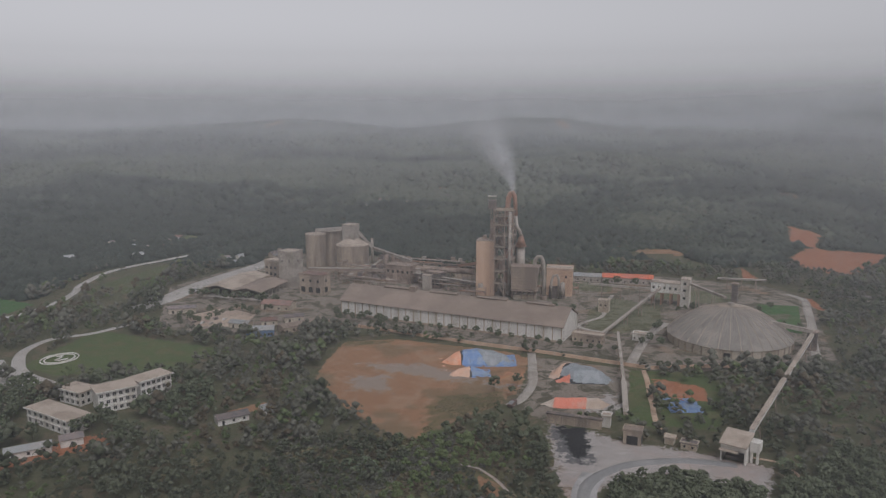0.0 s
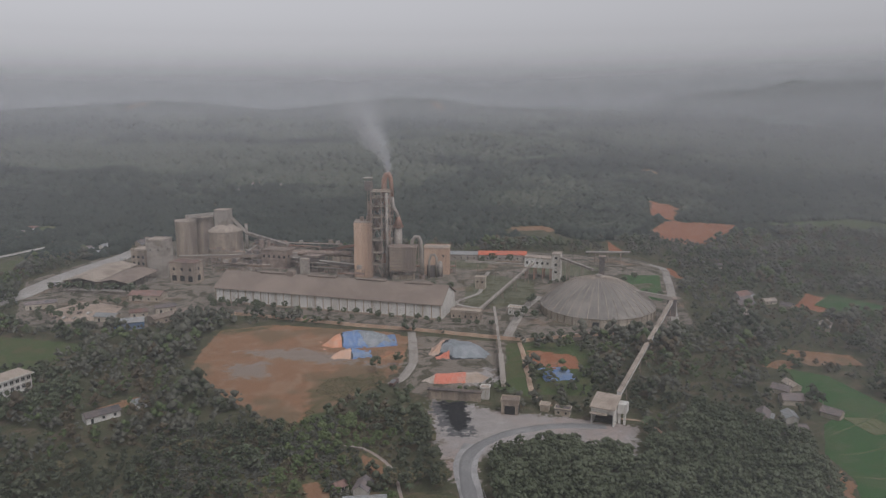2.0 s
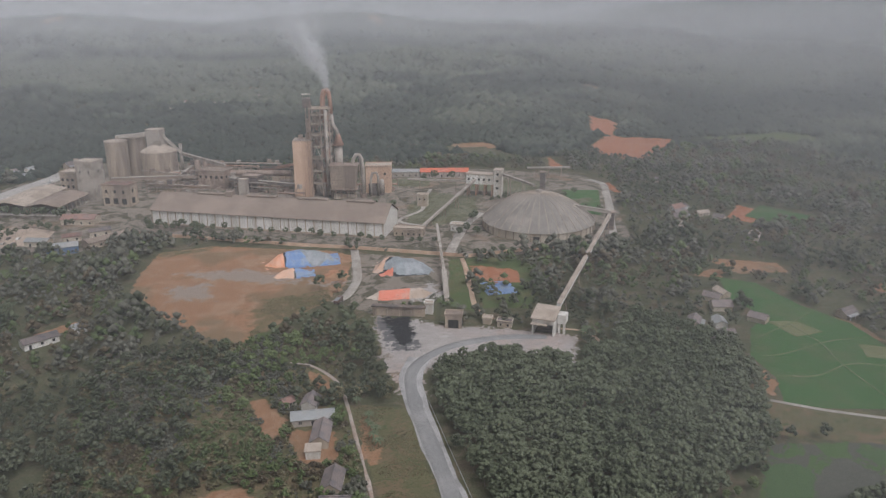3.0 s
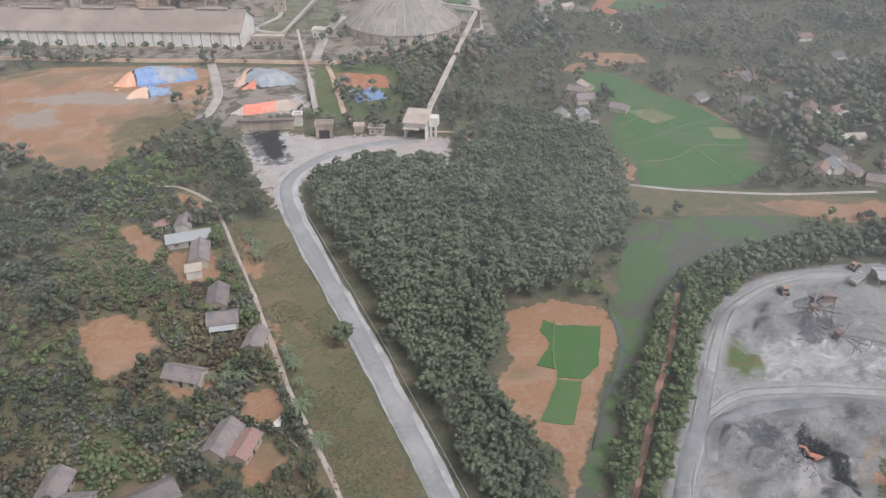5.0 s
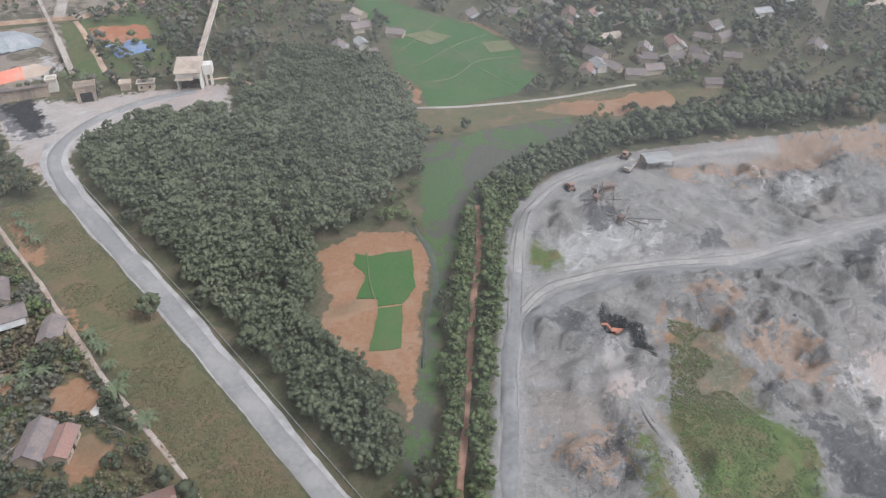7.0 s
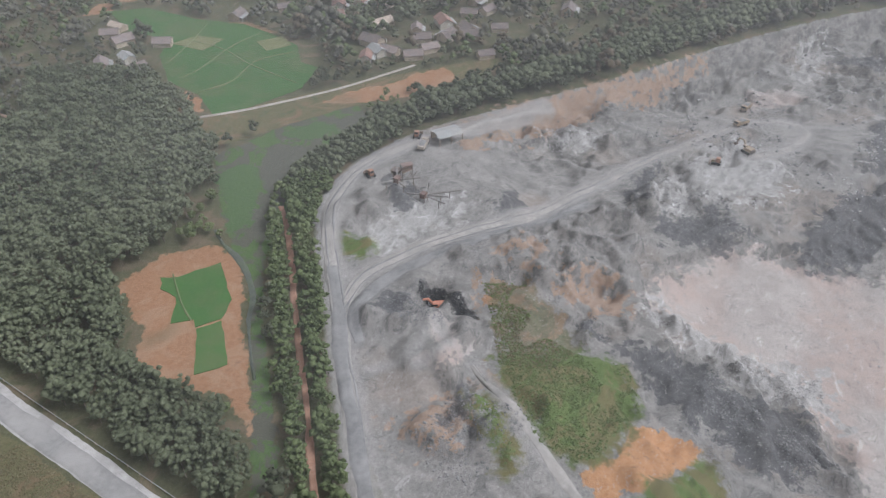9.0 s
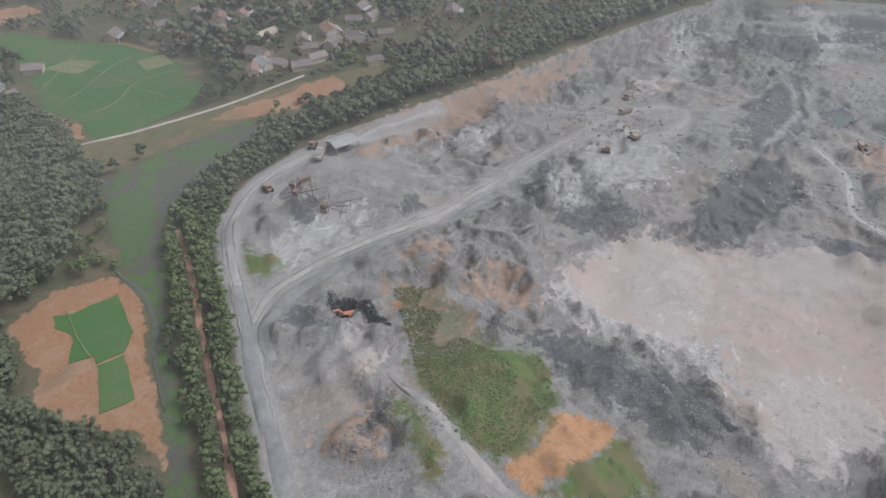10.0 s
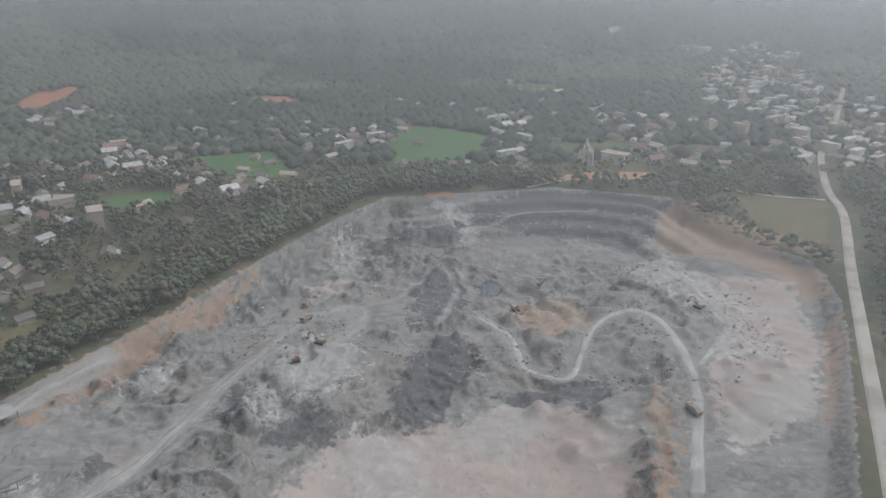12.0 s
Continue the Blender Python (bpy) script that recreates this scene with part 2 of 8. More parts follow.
FLOOR = [(200, 33), (214, 27), (228, 22), (238, 2), (244, -23), (260, -48), (225, -92), (195, -80), (154, -53), (150, -38), (168, -28), (174, -15), (170, -1), (178, 8), (173, 18), (182, 32)]
HEAPS = [(120, 12, 12, 3), (125, 71, 9, 4.5), (147.5, 86, 4.5, -4.5), (145, 77, 3.2, -3.5), (152, 93, 5, 1.5), (138, 78, 4, 1.5), (203, 92, 9, 3), (150, 131, 5, 2.5), (158, 136, 5, 3), (166, 138, 5, 2.5), (172, 128, 6, 2), (190, 125, 7, -2),
         (180, 74, 9, 5), (172, 63, 7, 5), (186, 60, 8, 5), (164, 84, 8, 3), (262, 108, 10, 4), (245, 118, 8, 3), (118, 60, 9, -3), (112, 47, 10, 2.5), (104, 58, 6, 3), (128, 98, 5, 2)]
CLIFFS = [[(168, 88), (190, 78), (206, 66), (230, 52), (262, 44)], [(160, 40), (178, 30), (182, 8), (178, -10), (150, -32)], [(262, 108), (320, 78), (390, 44)], [(195, -82), (228, -98), (262, -114), (300, -130)],
          [(310, 10), (320, -20), (300, -44), (262, -34)], [(350, 20), (390, 0), (410, -30), (380, -56)], [(222, 50), (250, 36), (262, 14), (240, 6)], [(330, -60), (372, -90), (420, -100)]]


QROAD = [(60, 44), (80, 63), (100, 82), (111, 93), (125, 105), (141, 120), (153, 131), (168, 141), (186, 146), (202, 146), (220, 140), (231, 133), (256, 121), (278, 112)]
QROAD2 = [(128, 106), (143, 109), (161, 104), (177, 96), (192, 87), (206, 80), (229, 73), (253, 67), (280, 59), (306, 49), (330, 37), (340, 22), (334, 13), (319, 15), (296, 27)]
DARK_TRACK = [(118, 93), (127, 101), (141, 102), (156, 99), (174, 91), (192, 82), (205, 75), (222, 69)]
PIT_TRACK = [(338, 18), (347, -2), (367, -12), (392, -28), (366, -34), (350, -32), (307, -20)]
LOOP_2 = [(270, -128), (293, -148), (309, -156), (333, -153), (346, -154)]
SIDE_TRACK = [(128, 62), (122, 50), (114, 38), (106, 24), (98, 8)]
LOOP = [(330, -43), (318, -52), (308, -56), (283, -58), (271, -68), (273, -76), (312, -94), (325, -111), (313, -124), (284, -125), (257, -121), (226, -111), (190, -97)]
UPPER = [(120, -60), (160, -68), (194, -82), (228, -97), (262, -114), (292, -133), (312, -140), (340, -136), (362, -120), (392, -150), (420, -165), (480, -240), (90, -240)]


CRAGS = [([(160, 82), (190, 82), (230, 62), (266, 50), (262, 34), (232, 44), (205, 46), (182, 34), (166, 44), (168, 58), (160, 66)], 4.2), ([(178, 34), (190, 30), (180, 6), (188, -4), (176, -26), (150, -48), (140, -38), (166, -16), (168, 8)], 1.8),
         ([(236, 137), (262, 122), (312, 94), (380, 58), (376, 44), (300, 80), (250, 104), (226, 122)], 3.0), ([(262, 60), (330, 42), (372, 22), (366, 10), (320, 28), (262, 46)], 2.4), ([(244, -2), (286, 2), (312, -20), (300, -44), (262, -34), (238, -14)], 2.4),
         ([(104, 66), (122, 66), (128, 52), (112, 40), (98, 46)], 2.2), ([(372, 30), (440, 6), (462, -40), (420, -50), (380, -20)], 2.2), ([(150, 66), (160, 56), (172, 44), (164, 40), (146, 58)], 1.6), ([(188, -78), (236, -100), (268, -116), (266, -124), (226, -112), (186, -92)], 2.6), ([(150, 138), (166, 140), (176, 126), (162, 120), (150, 126)], 1.8)]
DUMPS = random.Random(23)
CONES = []
for x0, x1, y0, y1, count in ((116, 150, 58, 98, 34), (98, 126, 36, 66, 26), (150, 200, 116, 136, 18), (96, 118, 0, 30, 12), (205, 300, 50, 100, 26), (210, 300, -110, -50, 20), (300, 420, -110, 0, 40), (250, 350, -170, -120, 26)):
    for _ in range(count):
        r = DUMPS.uniform(2.4, 6.4)
        CONES.append((DUMPS.uniform(x0, x1), DUMPS.uniform(y0, y1), r, r * DUMPS.uniform(0.36, 0.56)))


def pit(x, y):
    num = den = 0
    for px, py, pz in DEPTHS:
        w = 1 / ((x - px) ** 2 + (y - py) ** 2 + 60) ** 1.6
        num, den = num + w * pz, den + w
    z = num / den
    shelf = inside_by(UPPER, x, y) + (fbm(x, y, 12, 44, 3) - 0.5) * 9
    z = np.where(shelf > -14, z + (np.maximum(z, -8.5) - z) * smooth(-6, 5, shelf) - 0.8 * smooth(-14, -6, shelf) * smooth(0, -6, shelf), z)
    smoothed = np.minimum(np.minimum(near_line(QROAD2, x, y), near_line(LOOP, x, y)), near_line(QROAD, x, y))
    smoothed = np.minimum(np.minimum(smoothed, near_line(LOOP_2, x, y)), near_line(SIDE_TRACK, x, y))
    calm = smooth(3, 9, smoothed)
    floor = smooth(-6, 10, inside_by(FLOOR, x, y))
    q = inside_by(QUARRY, x, y)
    bench = smooth(385, 405, x) * smooth(0, -35, y) * smooth(-185, -165, y)
    w = q + (fbm(x, y, 24, 77, 3) - 0.5) * 6
    z = z * (1 - bench) - bench * 4.2 * (smooth(2, 6.5, w) + smooth(14, 19.5, w) + smooth(27, 33, w) + smooth(41, 48, w))
    tame = 1 - 0.75 * smooth(-2, 6, shelf)
    scarp = smooth(230, 246, x) * smooth(-10, 20, y) * smooth(60, 25, q)
    z = z - 4.5 * scarp * smooth(8, 11.5, w)
    rough = smooth(-1.5, -7, z) * (1 - 0.9 * floor) * (1 - 0.9 * bench) * tame
    z = z + rough * (fbm(x, y, 38, 5) - 0.5) * 9 * calm
    step = z / 4.2 + (fbm(x, y, 20, 8, 3) - 0.5) * 0.7
    base = np.floor(step)
    z = z + ((base + smooth(0.4, 0.62, step - base)) - step) * 4.2 * 0.85 * rough * (0.3 + 0.7 * calm)
    for hx, hy, r, top in HEAPS:
        z = z + top * np.exp(-((x - hx) ** 2 + (y - hy) ** 2) / (r * r) * (0.8 + 0.5 * value_noise(x, y, 5, 3)))
    wild = smooth(0.38, 0.62, value_noise(x, y, 34, 9)) * (1 - 0.85 * floor) * calm * (1 - 0.8 * bench) * tame
    ridge = 1 - np.abs(2 * fbm(x, y, 17, 66, 4) - 1) * 2.2
    z = z + wild * (ridge - 0.35) * 3.0 * smooth(1, -4, z)
    for k, line in enumerate(CLIFFS):
        d = near_line(line, x, y) + (fbm(x, y, 14, 60 + k, 3) - 0.5) * 16
        z = z + calm * 3.2 * smooth(8, 0, np.abs(d)) * (fbm(x, y, 6, 70 + k, 3) * 2.6 - 0.8)
    for k, (poly, tall) in enumerate(CRAGS):
        p = np.array(poly)
        here = (x > p[:, 0].min() - 6) & (x < p[:, 0].max() + 6) & (y > p[:, 1].min() - 6) & (y < p[:, 1].max() + 6)
        if not np.any(here):
            continue
        u, v = x[here], y[here]
        m = smooth(-1, 6, inside_by(poly, u, v) + (fbm(u, v, 10, 90 + k, 2) - 0.5) * 6) * calm[here]
        crest = 1 - np.abs(2 * fbm(u, v, 15, 101 + k, 4) - 1) * 2.4
        step = crest * tall / 1.6 + fbm(u, v, 5, 121 + k, 3) * 1.4
        base = np.floor(step)
        z[here] += m * ((base + smooth(0.55, 0.85, step - base)) * 1.6 - 0.7 * tall)
    for cx, cy, r, tall in CONES:
        near = (np.abs(x - cx) < r) & (np.abs(y - cy) < r)
        if np.any(near):
            z[near] += calm[near] * np.maximum(0, tall * (1 - np.hypot(x[near] - cx, y[near] - cy) / r))
    return z + (fbm(x, y, 7, 21, 3) - 0.5) * (0.35 + 1.3 * wild)


VALLEY = [(380, -420), (420, 260), (900, 300), (1300, -200), (1300, -800), (600, -500)]


def height(x, y):
    x, y = np.asarray(x, float), np.asarray(y, float)
    away = np.hypot(x - 60, y - 300)
    far = np.hypot(x, y)
    z = smooth(430, 1500, away) * (fbm(x, y, 420, 3, 4) - 0.4) * 92
    z = z + smooth(700, 1500, away) * (fbm(x, y, 170, 13, 3) - 0.5) * 26
    z = np.maximum(z, 0) * smooth(430, 800, away) * (1 - 0.55 * smooth(1700, 2600, far))
    z = z * (1 - 0.8 * smooth(-350, 50, inside_by(VALLEY, x, y)))
    z = z + smooth(2000, 4300, far) * (4 + 34 * fbm(x, y, 900, 31, 4))
    z = z + smooth(1500, 2600, far) * 24 * np.clip(1 - np.abs(2 * fbm(x, y, 760, 37, 4) - 1) * 2.6, 0, 1)
    for az, dist, top, wide in ((33.4, 4150, 212, 190), (37.2, 4200, 228, 230), (41.6, 4200, 212, 300), (29.5, 4250, 150, 330), (46, 4200, 190, 400), (6, 4400, 110, 500), (-12, 4400, 100, 600)):
        cx, cy = dist * math.sin(radians(az)), dist * math.cos(radians(az))
        q = np.exp(-((x - cx) ** 2 + (y - cy) ** 2) / (2 * wide * wide))
        z = np.maximum(z, top * q * (0.86 + 0.28 * fbm(x, y, 260, 47, 3)))
    z = z + (fbm(x, y, 30, 41, 3) - 0.5) * 0.5
    q = inside_by(QUARRY, x, y)
    hole = q > -4
    if np.any(hole):
        inner = q[hole]
        z[hole] = z[hole] * (1 - smooth(-4, 2, inner)) + pit(x[hole], y[hole]) * smooth(-1, 9, inner)
    return z


def z_at(x, y):
    return float(height(np.array([x]), np.array([y]))[0])


# ---- mesh helpers ----
def link(name, mesh, material, parent=None, label="", smooth_shade=False):
    if material:
        mesh.materials.append(material)
    if smooth_shade:
        mesh.polygons.foreach_set("use_smooth", [True] * len(mesh.polygons))
    ob = new(name, mesh)
    if parent:
        ob.parent = parent
    if label:
        ob["label"] = label
    return ob


def part(name, bm, material, parent, label="", smooth_shade=False):
    """Links a bmesh as one mesh object under a thing or under a part."""
    mesh = bpy.data.meshes.new(name)
    bm.normal_update()
    bm.to_mesh(mesh)
    bm.free()
    return link(name, mesh, material, parent, label, smooth_shade)


def thing(name, m, label, category, group="", kind=""):
    """An Empty at a thing's base, which parents its parts."""
    ob = new(name)
    ob.matrix_basis = m
    ob.empty_display_size = 0.5
    return tagged(ob, label, category, group, kind)


def tri_mesh(name, verts, faces):
    mesh = bpy.data.meshes.new(name)
    verts, faces = np.asarray(verts, np.float32), np.asarray(faces, np.int32)
    k = faces.shape[1]
    mesh.vertices.add(len(verts))
    mesh.vertices.foreach_set("co", verts.ravel())
    mesh.loops.add(faces.size)
    mesh.loops.foreach_set("vertex_index", faces.ravel())
    mesh.polygons.add(len(faces))
    mesh.polygons.foreach_set("loop_start", np.arange(len(faces), dtype=np.int32) * k)
    mesh.update(calc_edges=True)
    return mesh


def box(bm, x0, x1, y0, y1, z0, z1):
    v = [bm.verts.new((x, y, z)) for z in (z0, z1) for x, y in ((x0, y0), (x1, y0), (x1, y1), (x0, y1))]
    for f in ((3, 2, 1, 0), (4, 5, 6, 7), (0, 1, 5, 4), (1, 2, 6, 5), (2, 3, 7, 6), (3, 0, 4, 7)):
        bm.faces.new([v[i] for i in f])
    return bm


def beam(bm, a, b, w, h=None, up=(0, 0, 1)):
    """A straight square bar from a to b."""
    a, b, h = Vector(a), Vector(b), h or w
    d = (b - a).normalized()
    side = d.cross(Vector(up))
    side = (side if side.length > 1e-3 else d.cross(Vector((1, 0, 0)))).normalized()
    top = side.cross(d)
    v = [bm.verts.new(p + side * (sx * w / 2) + top * (sz * h / 2)) for p in (a, b) for sx, sz in ((-1, -1), (1, -1), (1, 1), (-1, 1))]
    for f in ((3, 2, 1, 0), (4, 5, 6, 7), (0, 1, 5, 4), (1, 2, 6, 5), (2, 3, 7, 6), (3, 0, 4, 7)):
        bm.faces.new([v[i] for i in f])
    return bm


def tube(bm, line, radii, sides=16, caps=True):
    """A round pipe along a line of points, with a radius at each."""
    line = [Vector(p) for p in line]
    rings = []
    for i, p in enumerate(line):
        d = (line[min(i + 1, len(line) - 1)] - line[max(i - 1, 0)]).normalized()
        side = d.cross(Vector((0, 0, 1)))
        side = (side if side.length > 1e-3 else Vector((1, 0, 0))).normalized()
        top = side.cross(d)
        r = radii[i] if isinstance(radii, (list, tuple)) else radii
        rings.append([bm.verts.new(p + (side * math.cos(a) + top * math.sin(a)) * r) for a in (2 * math.pi * k / sides for k in range(sides))])
    for ra, rb in zip(rings, rings[1:]):
        for k in range(sides):
            bm.faces.new((ra[k], ra[(k + 1) % sides], rb[(k + 1) % sides], rb[k]))
    if caps:
        bm.faces.new(rings[0][::-1])
        bm.faces.new(rings[-1])
    return bm


def curve_points(pts, step):
    """A smooth line through the points, cut into even steps."""
    p = [np.array(q, float) for q in pts]
    p = [2 * p[0] - p[1]] + p + [2 * p[-1] - p[-2]]
    out = []
    for a, b, c, d in zip(p, p[1:], p[2:], p[3:]):
        n = max(2, int(np.linalg.norm(c - b) / step))
        for k in range(n):
            t = k / n
            out.append(0.5 * (2 * b + (c - a) * t + (2 * a - 5 * b + 4 * c - d) * t * t + (3 * b - a - 3 * c + d) * t ** 3))
    return np.array(out + [p[-2]])


def ribbon(name, pts, width, material, label, lift=0.1, step=2.0, ragged=0.0, category="road", seed=0, edge=0.3):
    """A road or path: a strip with a crown and sunk edges that follows the ground."""
    line = curve_points(pts, step)
    tang = np.gradient(line, axis=0)
    tang /= np.linalg.norm(tang, axis=1)[:, None]
    nrm = np.stack([tang[:, 1], -tang[:, 0]], 1)
    w = np.interp(np.linspace(0, 1, len(line)), np.linspace(0, 1, len(width)), width) if isinstance(width, (list, tuple)) else np.full(len(line), float(width))
    rng = np.random.default_rng(seed + len(line))
    across = np.array([-0.5, -0.46, -0.15, 0.15, 0.46, 0.5])
    verts = []
    for k, a in enumerate(across):
        run = np.arange(len(line)) * step
        rag = ((value_noise(run, run * 0 + k // 3 * 50, 9, seed) - 0.5) * 1.6 + (rng.random(len(line)) - 0.5) * 0.35) * ragged if k in (0, 1, 4, 5) else 0
        q = line + nrm * (a * w + rag * np.sign(a))[:, None]
        z = height(q[:, 0], q[:, 1]) + (lift if 0 < k < 5 else -edge)
        verts.append(np.column_stack([q, z]))
    n = len(line)
    v = np.concatenate(verts)
    f = [(k * n + i, (k + 1) * n + i, (k + 1) * n + i + 1, k * n + i + 1) for k in range(5) for i in range(n - 1)]
    ob = link(name, tri_mesh(name, v, f), material)
    return tagged(ob, label, category, kind="structure")


def patch(name, poly, material, label, lift=0.08, category="field", kind="structure", ragged=0.6, step=2.5, seed=0):
    """A level field: its own slab on the ground, with a slightly uneven edge."""
    rng = np.random.default_rng(seed + len(poly))
    edge = []
    for a, b in zip(poly, poly[1:] + poly[:1]):
        a, b = np.array(a, float), np.array(b, float)
        n = max(1, int(np.linalg.norm(b - a) / step))
        edge += [a + (b - a) * k / n + (rng.random(2) - 0.5) * ragged for k in range(n)]
    edge = np.array(edge)
    z = float(np.median(height(edge[:, 0], edge[:, 1]))) + lift
    bm = bmesh.new()
    top = [bm.verts.new((x, y, z)) for x, y in edge]
    low = [bm.verts.new((x, y, z - 0.6)) for x, y in edge]
    bm.faces.new(top)
    for i in range(len(top)):
        j = (i + 1) % len(top)
        bm.faces.new((top[i], low[i], low[j], top[j]))
    bmesh.ops.recalc_face_normals(bm, faces=bm.faces)
    ob = part(name, bm, material, None)
    return tagged(ob, label, category, kind=kind)


# ---- land cover outlines (metres, as seen from above) ----
YARD = [(-71, 440), (-64, 482), (-32, 488), (1, 476), (43, 460), (53, 446), (43, 397), (30, 375), (10, 355), (-6, 341), (-12, 331), (-25, 338), (-39, 355), (-54, 376), (-72, 412)]
STOCK = [(53, 452), (110, 428), (96, 372), (52, 350), (34, 372), (46, 400)]
REDSQ = [(119, 412), (144, 398), (139, 378), (125, 377), (116, 390)]
APRON = [(51, 348), (65, 343), (82, 330), (99, 323), (121, 311), (139, 302), (127, 272), (118, 290), (92, 296), (74, 293), (61, 284), (58, 262), (50, 266), (48, 290), (49, 315)]
COAL = [(50, 346), (67, 342), (64, 305), (54, 308)]
PLANT = [(-84, 530), (120, 430), (140, 422), (238, 436), (252, 480), (296, 592), (282, 640), (200, 680), (60, 668), (-60, 780), (-165, 800), (-235, 640), (-200, 515), (-120, 490)]
LAWN_DOME = [(246, 579), (276, 573), (244, 498), (226, 520)]
LAWN_MID = [(122, 500), (158, 530), (168, 572), (140, 600), (110, 560), (100, 512)]
STRIP = [(28, 263), (50, 255), (48, 176), (48, 128), (46, 60), (26, 60), (29, 142), (31, 183), (29, 233)]
SHOULDER = [(50, 270), (60, 262), (59, 168), (55, 60), (44, 60), (48, 170)]
FIELD_BARE = [(100, 169), (119, 168), (130, 157), (126, 144), (117, 134), (106, 125), (93, 109), (79, 96), (85, 110), (82, 117), (80, 128), (81, 140), (90, 146)]
WETLAND = [(170, 199), (201, 193), (233, 179), (226, 162), (188, 158), (150, 146), (130, 138), (112, 122), (72, 80), (66, 84), (96, 112), (120, 134), (134, 156), (146, 172)]
PADDY_RIM = [(186, 228), (250, 193), (310, 152), (300, 142), (236, 176), (205, 192), (172, 204)]
PADDY = [(251, 358), (266, 344), (268, 311), (276, 284), (274, 264), (269, 242), (255, 228), (254, 217), (233, 209), (207, 216), (194, 224), (204, 241), (207, 264), (225, 290), (241, 300), (238, 326)]
BARE = [
    [(-10, 277), (-4, 276), (4, 257), (1, 245), (-5, 249)],
    [(-27, 216), (-14, 219), (-5, 207), (-3, 195), (-14, 187), (-23, 188)],
    [(13, 162), (21, 166), (26, 158), (22, 147), (12, 155)],
    [(10, 141), (17, 145), (21, 134), (14, 131), (8, 132)],
    [(31, 254), (34, 250), (36, 228), (32, 219), (28, 226)],
    [(29, 196), (32, 194), (32, 180), (29, 180)],
    [(14, 296), (22, 290), (25, 276), (18, 278)],
    [(2, 250), (20, 246), (20, 226), (8, 226)],
    [(-6, 184), (10, 178), (8, 168), (-4, 172)],
    [(345, 752), (398, 818), (466, 780), (405, 712), (366, 680), (352, 712)],
    [(288, 718), (283, 658), (270, 668)],
    [(436, 945), (453, 901), (408, 821), (397, 857)],
    [(799, 389), (876, 400), (916, 373), (881, 353), (786, 362)],
    [(855, 173), (854, 124), (800, 86), (812, 129)],
    [(-196, 316), (-160, 338), (-152, 326), (-188, 301)],
    [(-108, 366), (-92, 378), (-88, 372), (-104, 358)],
    [(297, 596), (292, 560), (286, 562), (289, 596)],
    [(330, 470), (360, 500), (366, 480), (340, 452)],
    [(262, 392), (300, 372), (296, 356), (266, 360)],
]
GREEN_SLOPE = [(133, 58), (142, 47), (154, 41), (153, 26), (138, 18), (118, 20), (112, 26), (113, 36), (120, 45)]
OLIVE_SLOPE = [(159, 77), (168, 66), (161, 53), (155, 40), (137, 42), (131, 56), (146, 67)]
GREEN_SIDE = [(118, 58), (125, 55), (114, 46), (107, 38), (102, 38), (107, 47)]
GREEN_LOW = [(107, 13), (111, 10), (119, 6), (136, 0), (124, -10), (110, -6)]
GREEN_TRI = [(155, 128), (158, 120), (158, 112), (149, 114), (148, 122)]
ORANGE_HEAP = [(111, 24), (120, 18), (131, 19), (139, 12), (138, 2), (119, 6), (112, 10), (109, 17)]
HOLE = [(144, 91.5), (150, 91), (153, 86), (150, 78), (144, 70), (141.5, 72.5), (146, 81), (143.5, 87)]
DARK_PATCHES = [[(478, -50), (494, -102), (476, -172), (430, -160), (416, -140), (440, -120), (448, -80), (456, -52)], [(264, -1), (286, -8), (305, -21), (306, -36), (288, -42), (269, -26), (248, -20), (237, -7), (244, -1)], [(230, 44), (248, 30), (242, 16), (227, 21), (216, 38)], [(473, -50), (491, -102), (472, -177), (424, -156), (418, -144), (454, -143), (467, -98), (458, -60)],
                [(416, 17), (451, -9), (454, -45), (441, -42), (412, -3)], [(378, -12), (400, -35), (349, -40), (309, -28), (314, -13)], [(266, -74), (264, -90), (245, -84), (255, -47), (261, -39)], [(373, -45), (376, -59), (351, -54), (353, -46)],
                [(160, 48), (162, 29), (172, 14), (165, 3), (173, -17), (156, -29), (139, -17), (147, 5), (152, 22)], [(130, 100), (142, 98), (140, 88), (128, 88)], [(250, 63), (279, 58), (255, 54), (224, 50)], [(120, 62), (124, 58), (112, 52), (104, 58)], [(180, 126), (196, 128), (192, 118), (176, 116)], [(196, 96), (210, 92), (206, 84), (194, 88)]]
PALE_PATCHES = [[(366, -146), (342, -201), (280, -185), (225, -152), (207, -116), (272, -132), (302, -154)], [(142, 86), (134, 74), (130, 62), (119, 63), (117, 73), (128, 77)], [(251, 52), (296, 46), (313, 33), (290, 11), (265, 13), (249, 35)], [(260, 102), (278, 95), (286, 83), (268, 91)], [(174, 104), (186, 108), (176, 118), (162, 112)],
                [(364, 44), (377, 30), (365, 18), (350, 26), (346, 40)], [(386, -125), (402, -152), (358, -161), (327, -147), (348, -132)], [(415, 33), (436, 25), (394, 18), (379, 27)], [(476, -28), (477, -39), (458, -49), (442, -55), (431, -43), (457, -35)], [(150, 108), (196, 100), (190, 118), (160, 122)]]
ORANGE_WALL = [[(238, 135), (270, 122), (314, 98), (367, 70), (369, 65), (301, 89), (253, 112)], [(469, -173), (461, -185), (395, -204), (353, -218), (320, -212), (320, -202), (360, -192), (387, -166), (405, -155)], [(293, -191), (296, -201), (219, -161), (218, -149)], [(347, -54), (352, -92), (313, -94), (304, -69)], [(471, -192), (420, -210), (376, -240), (352, -232), (390, -206), (440, -190)]]


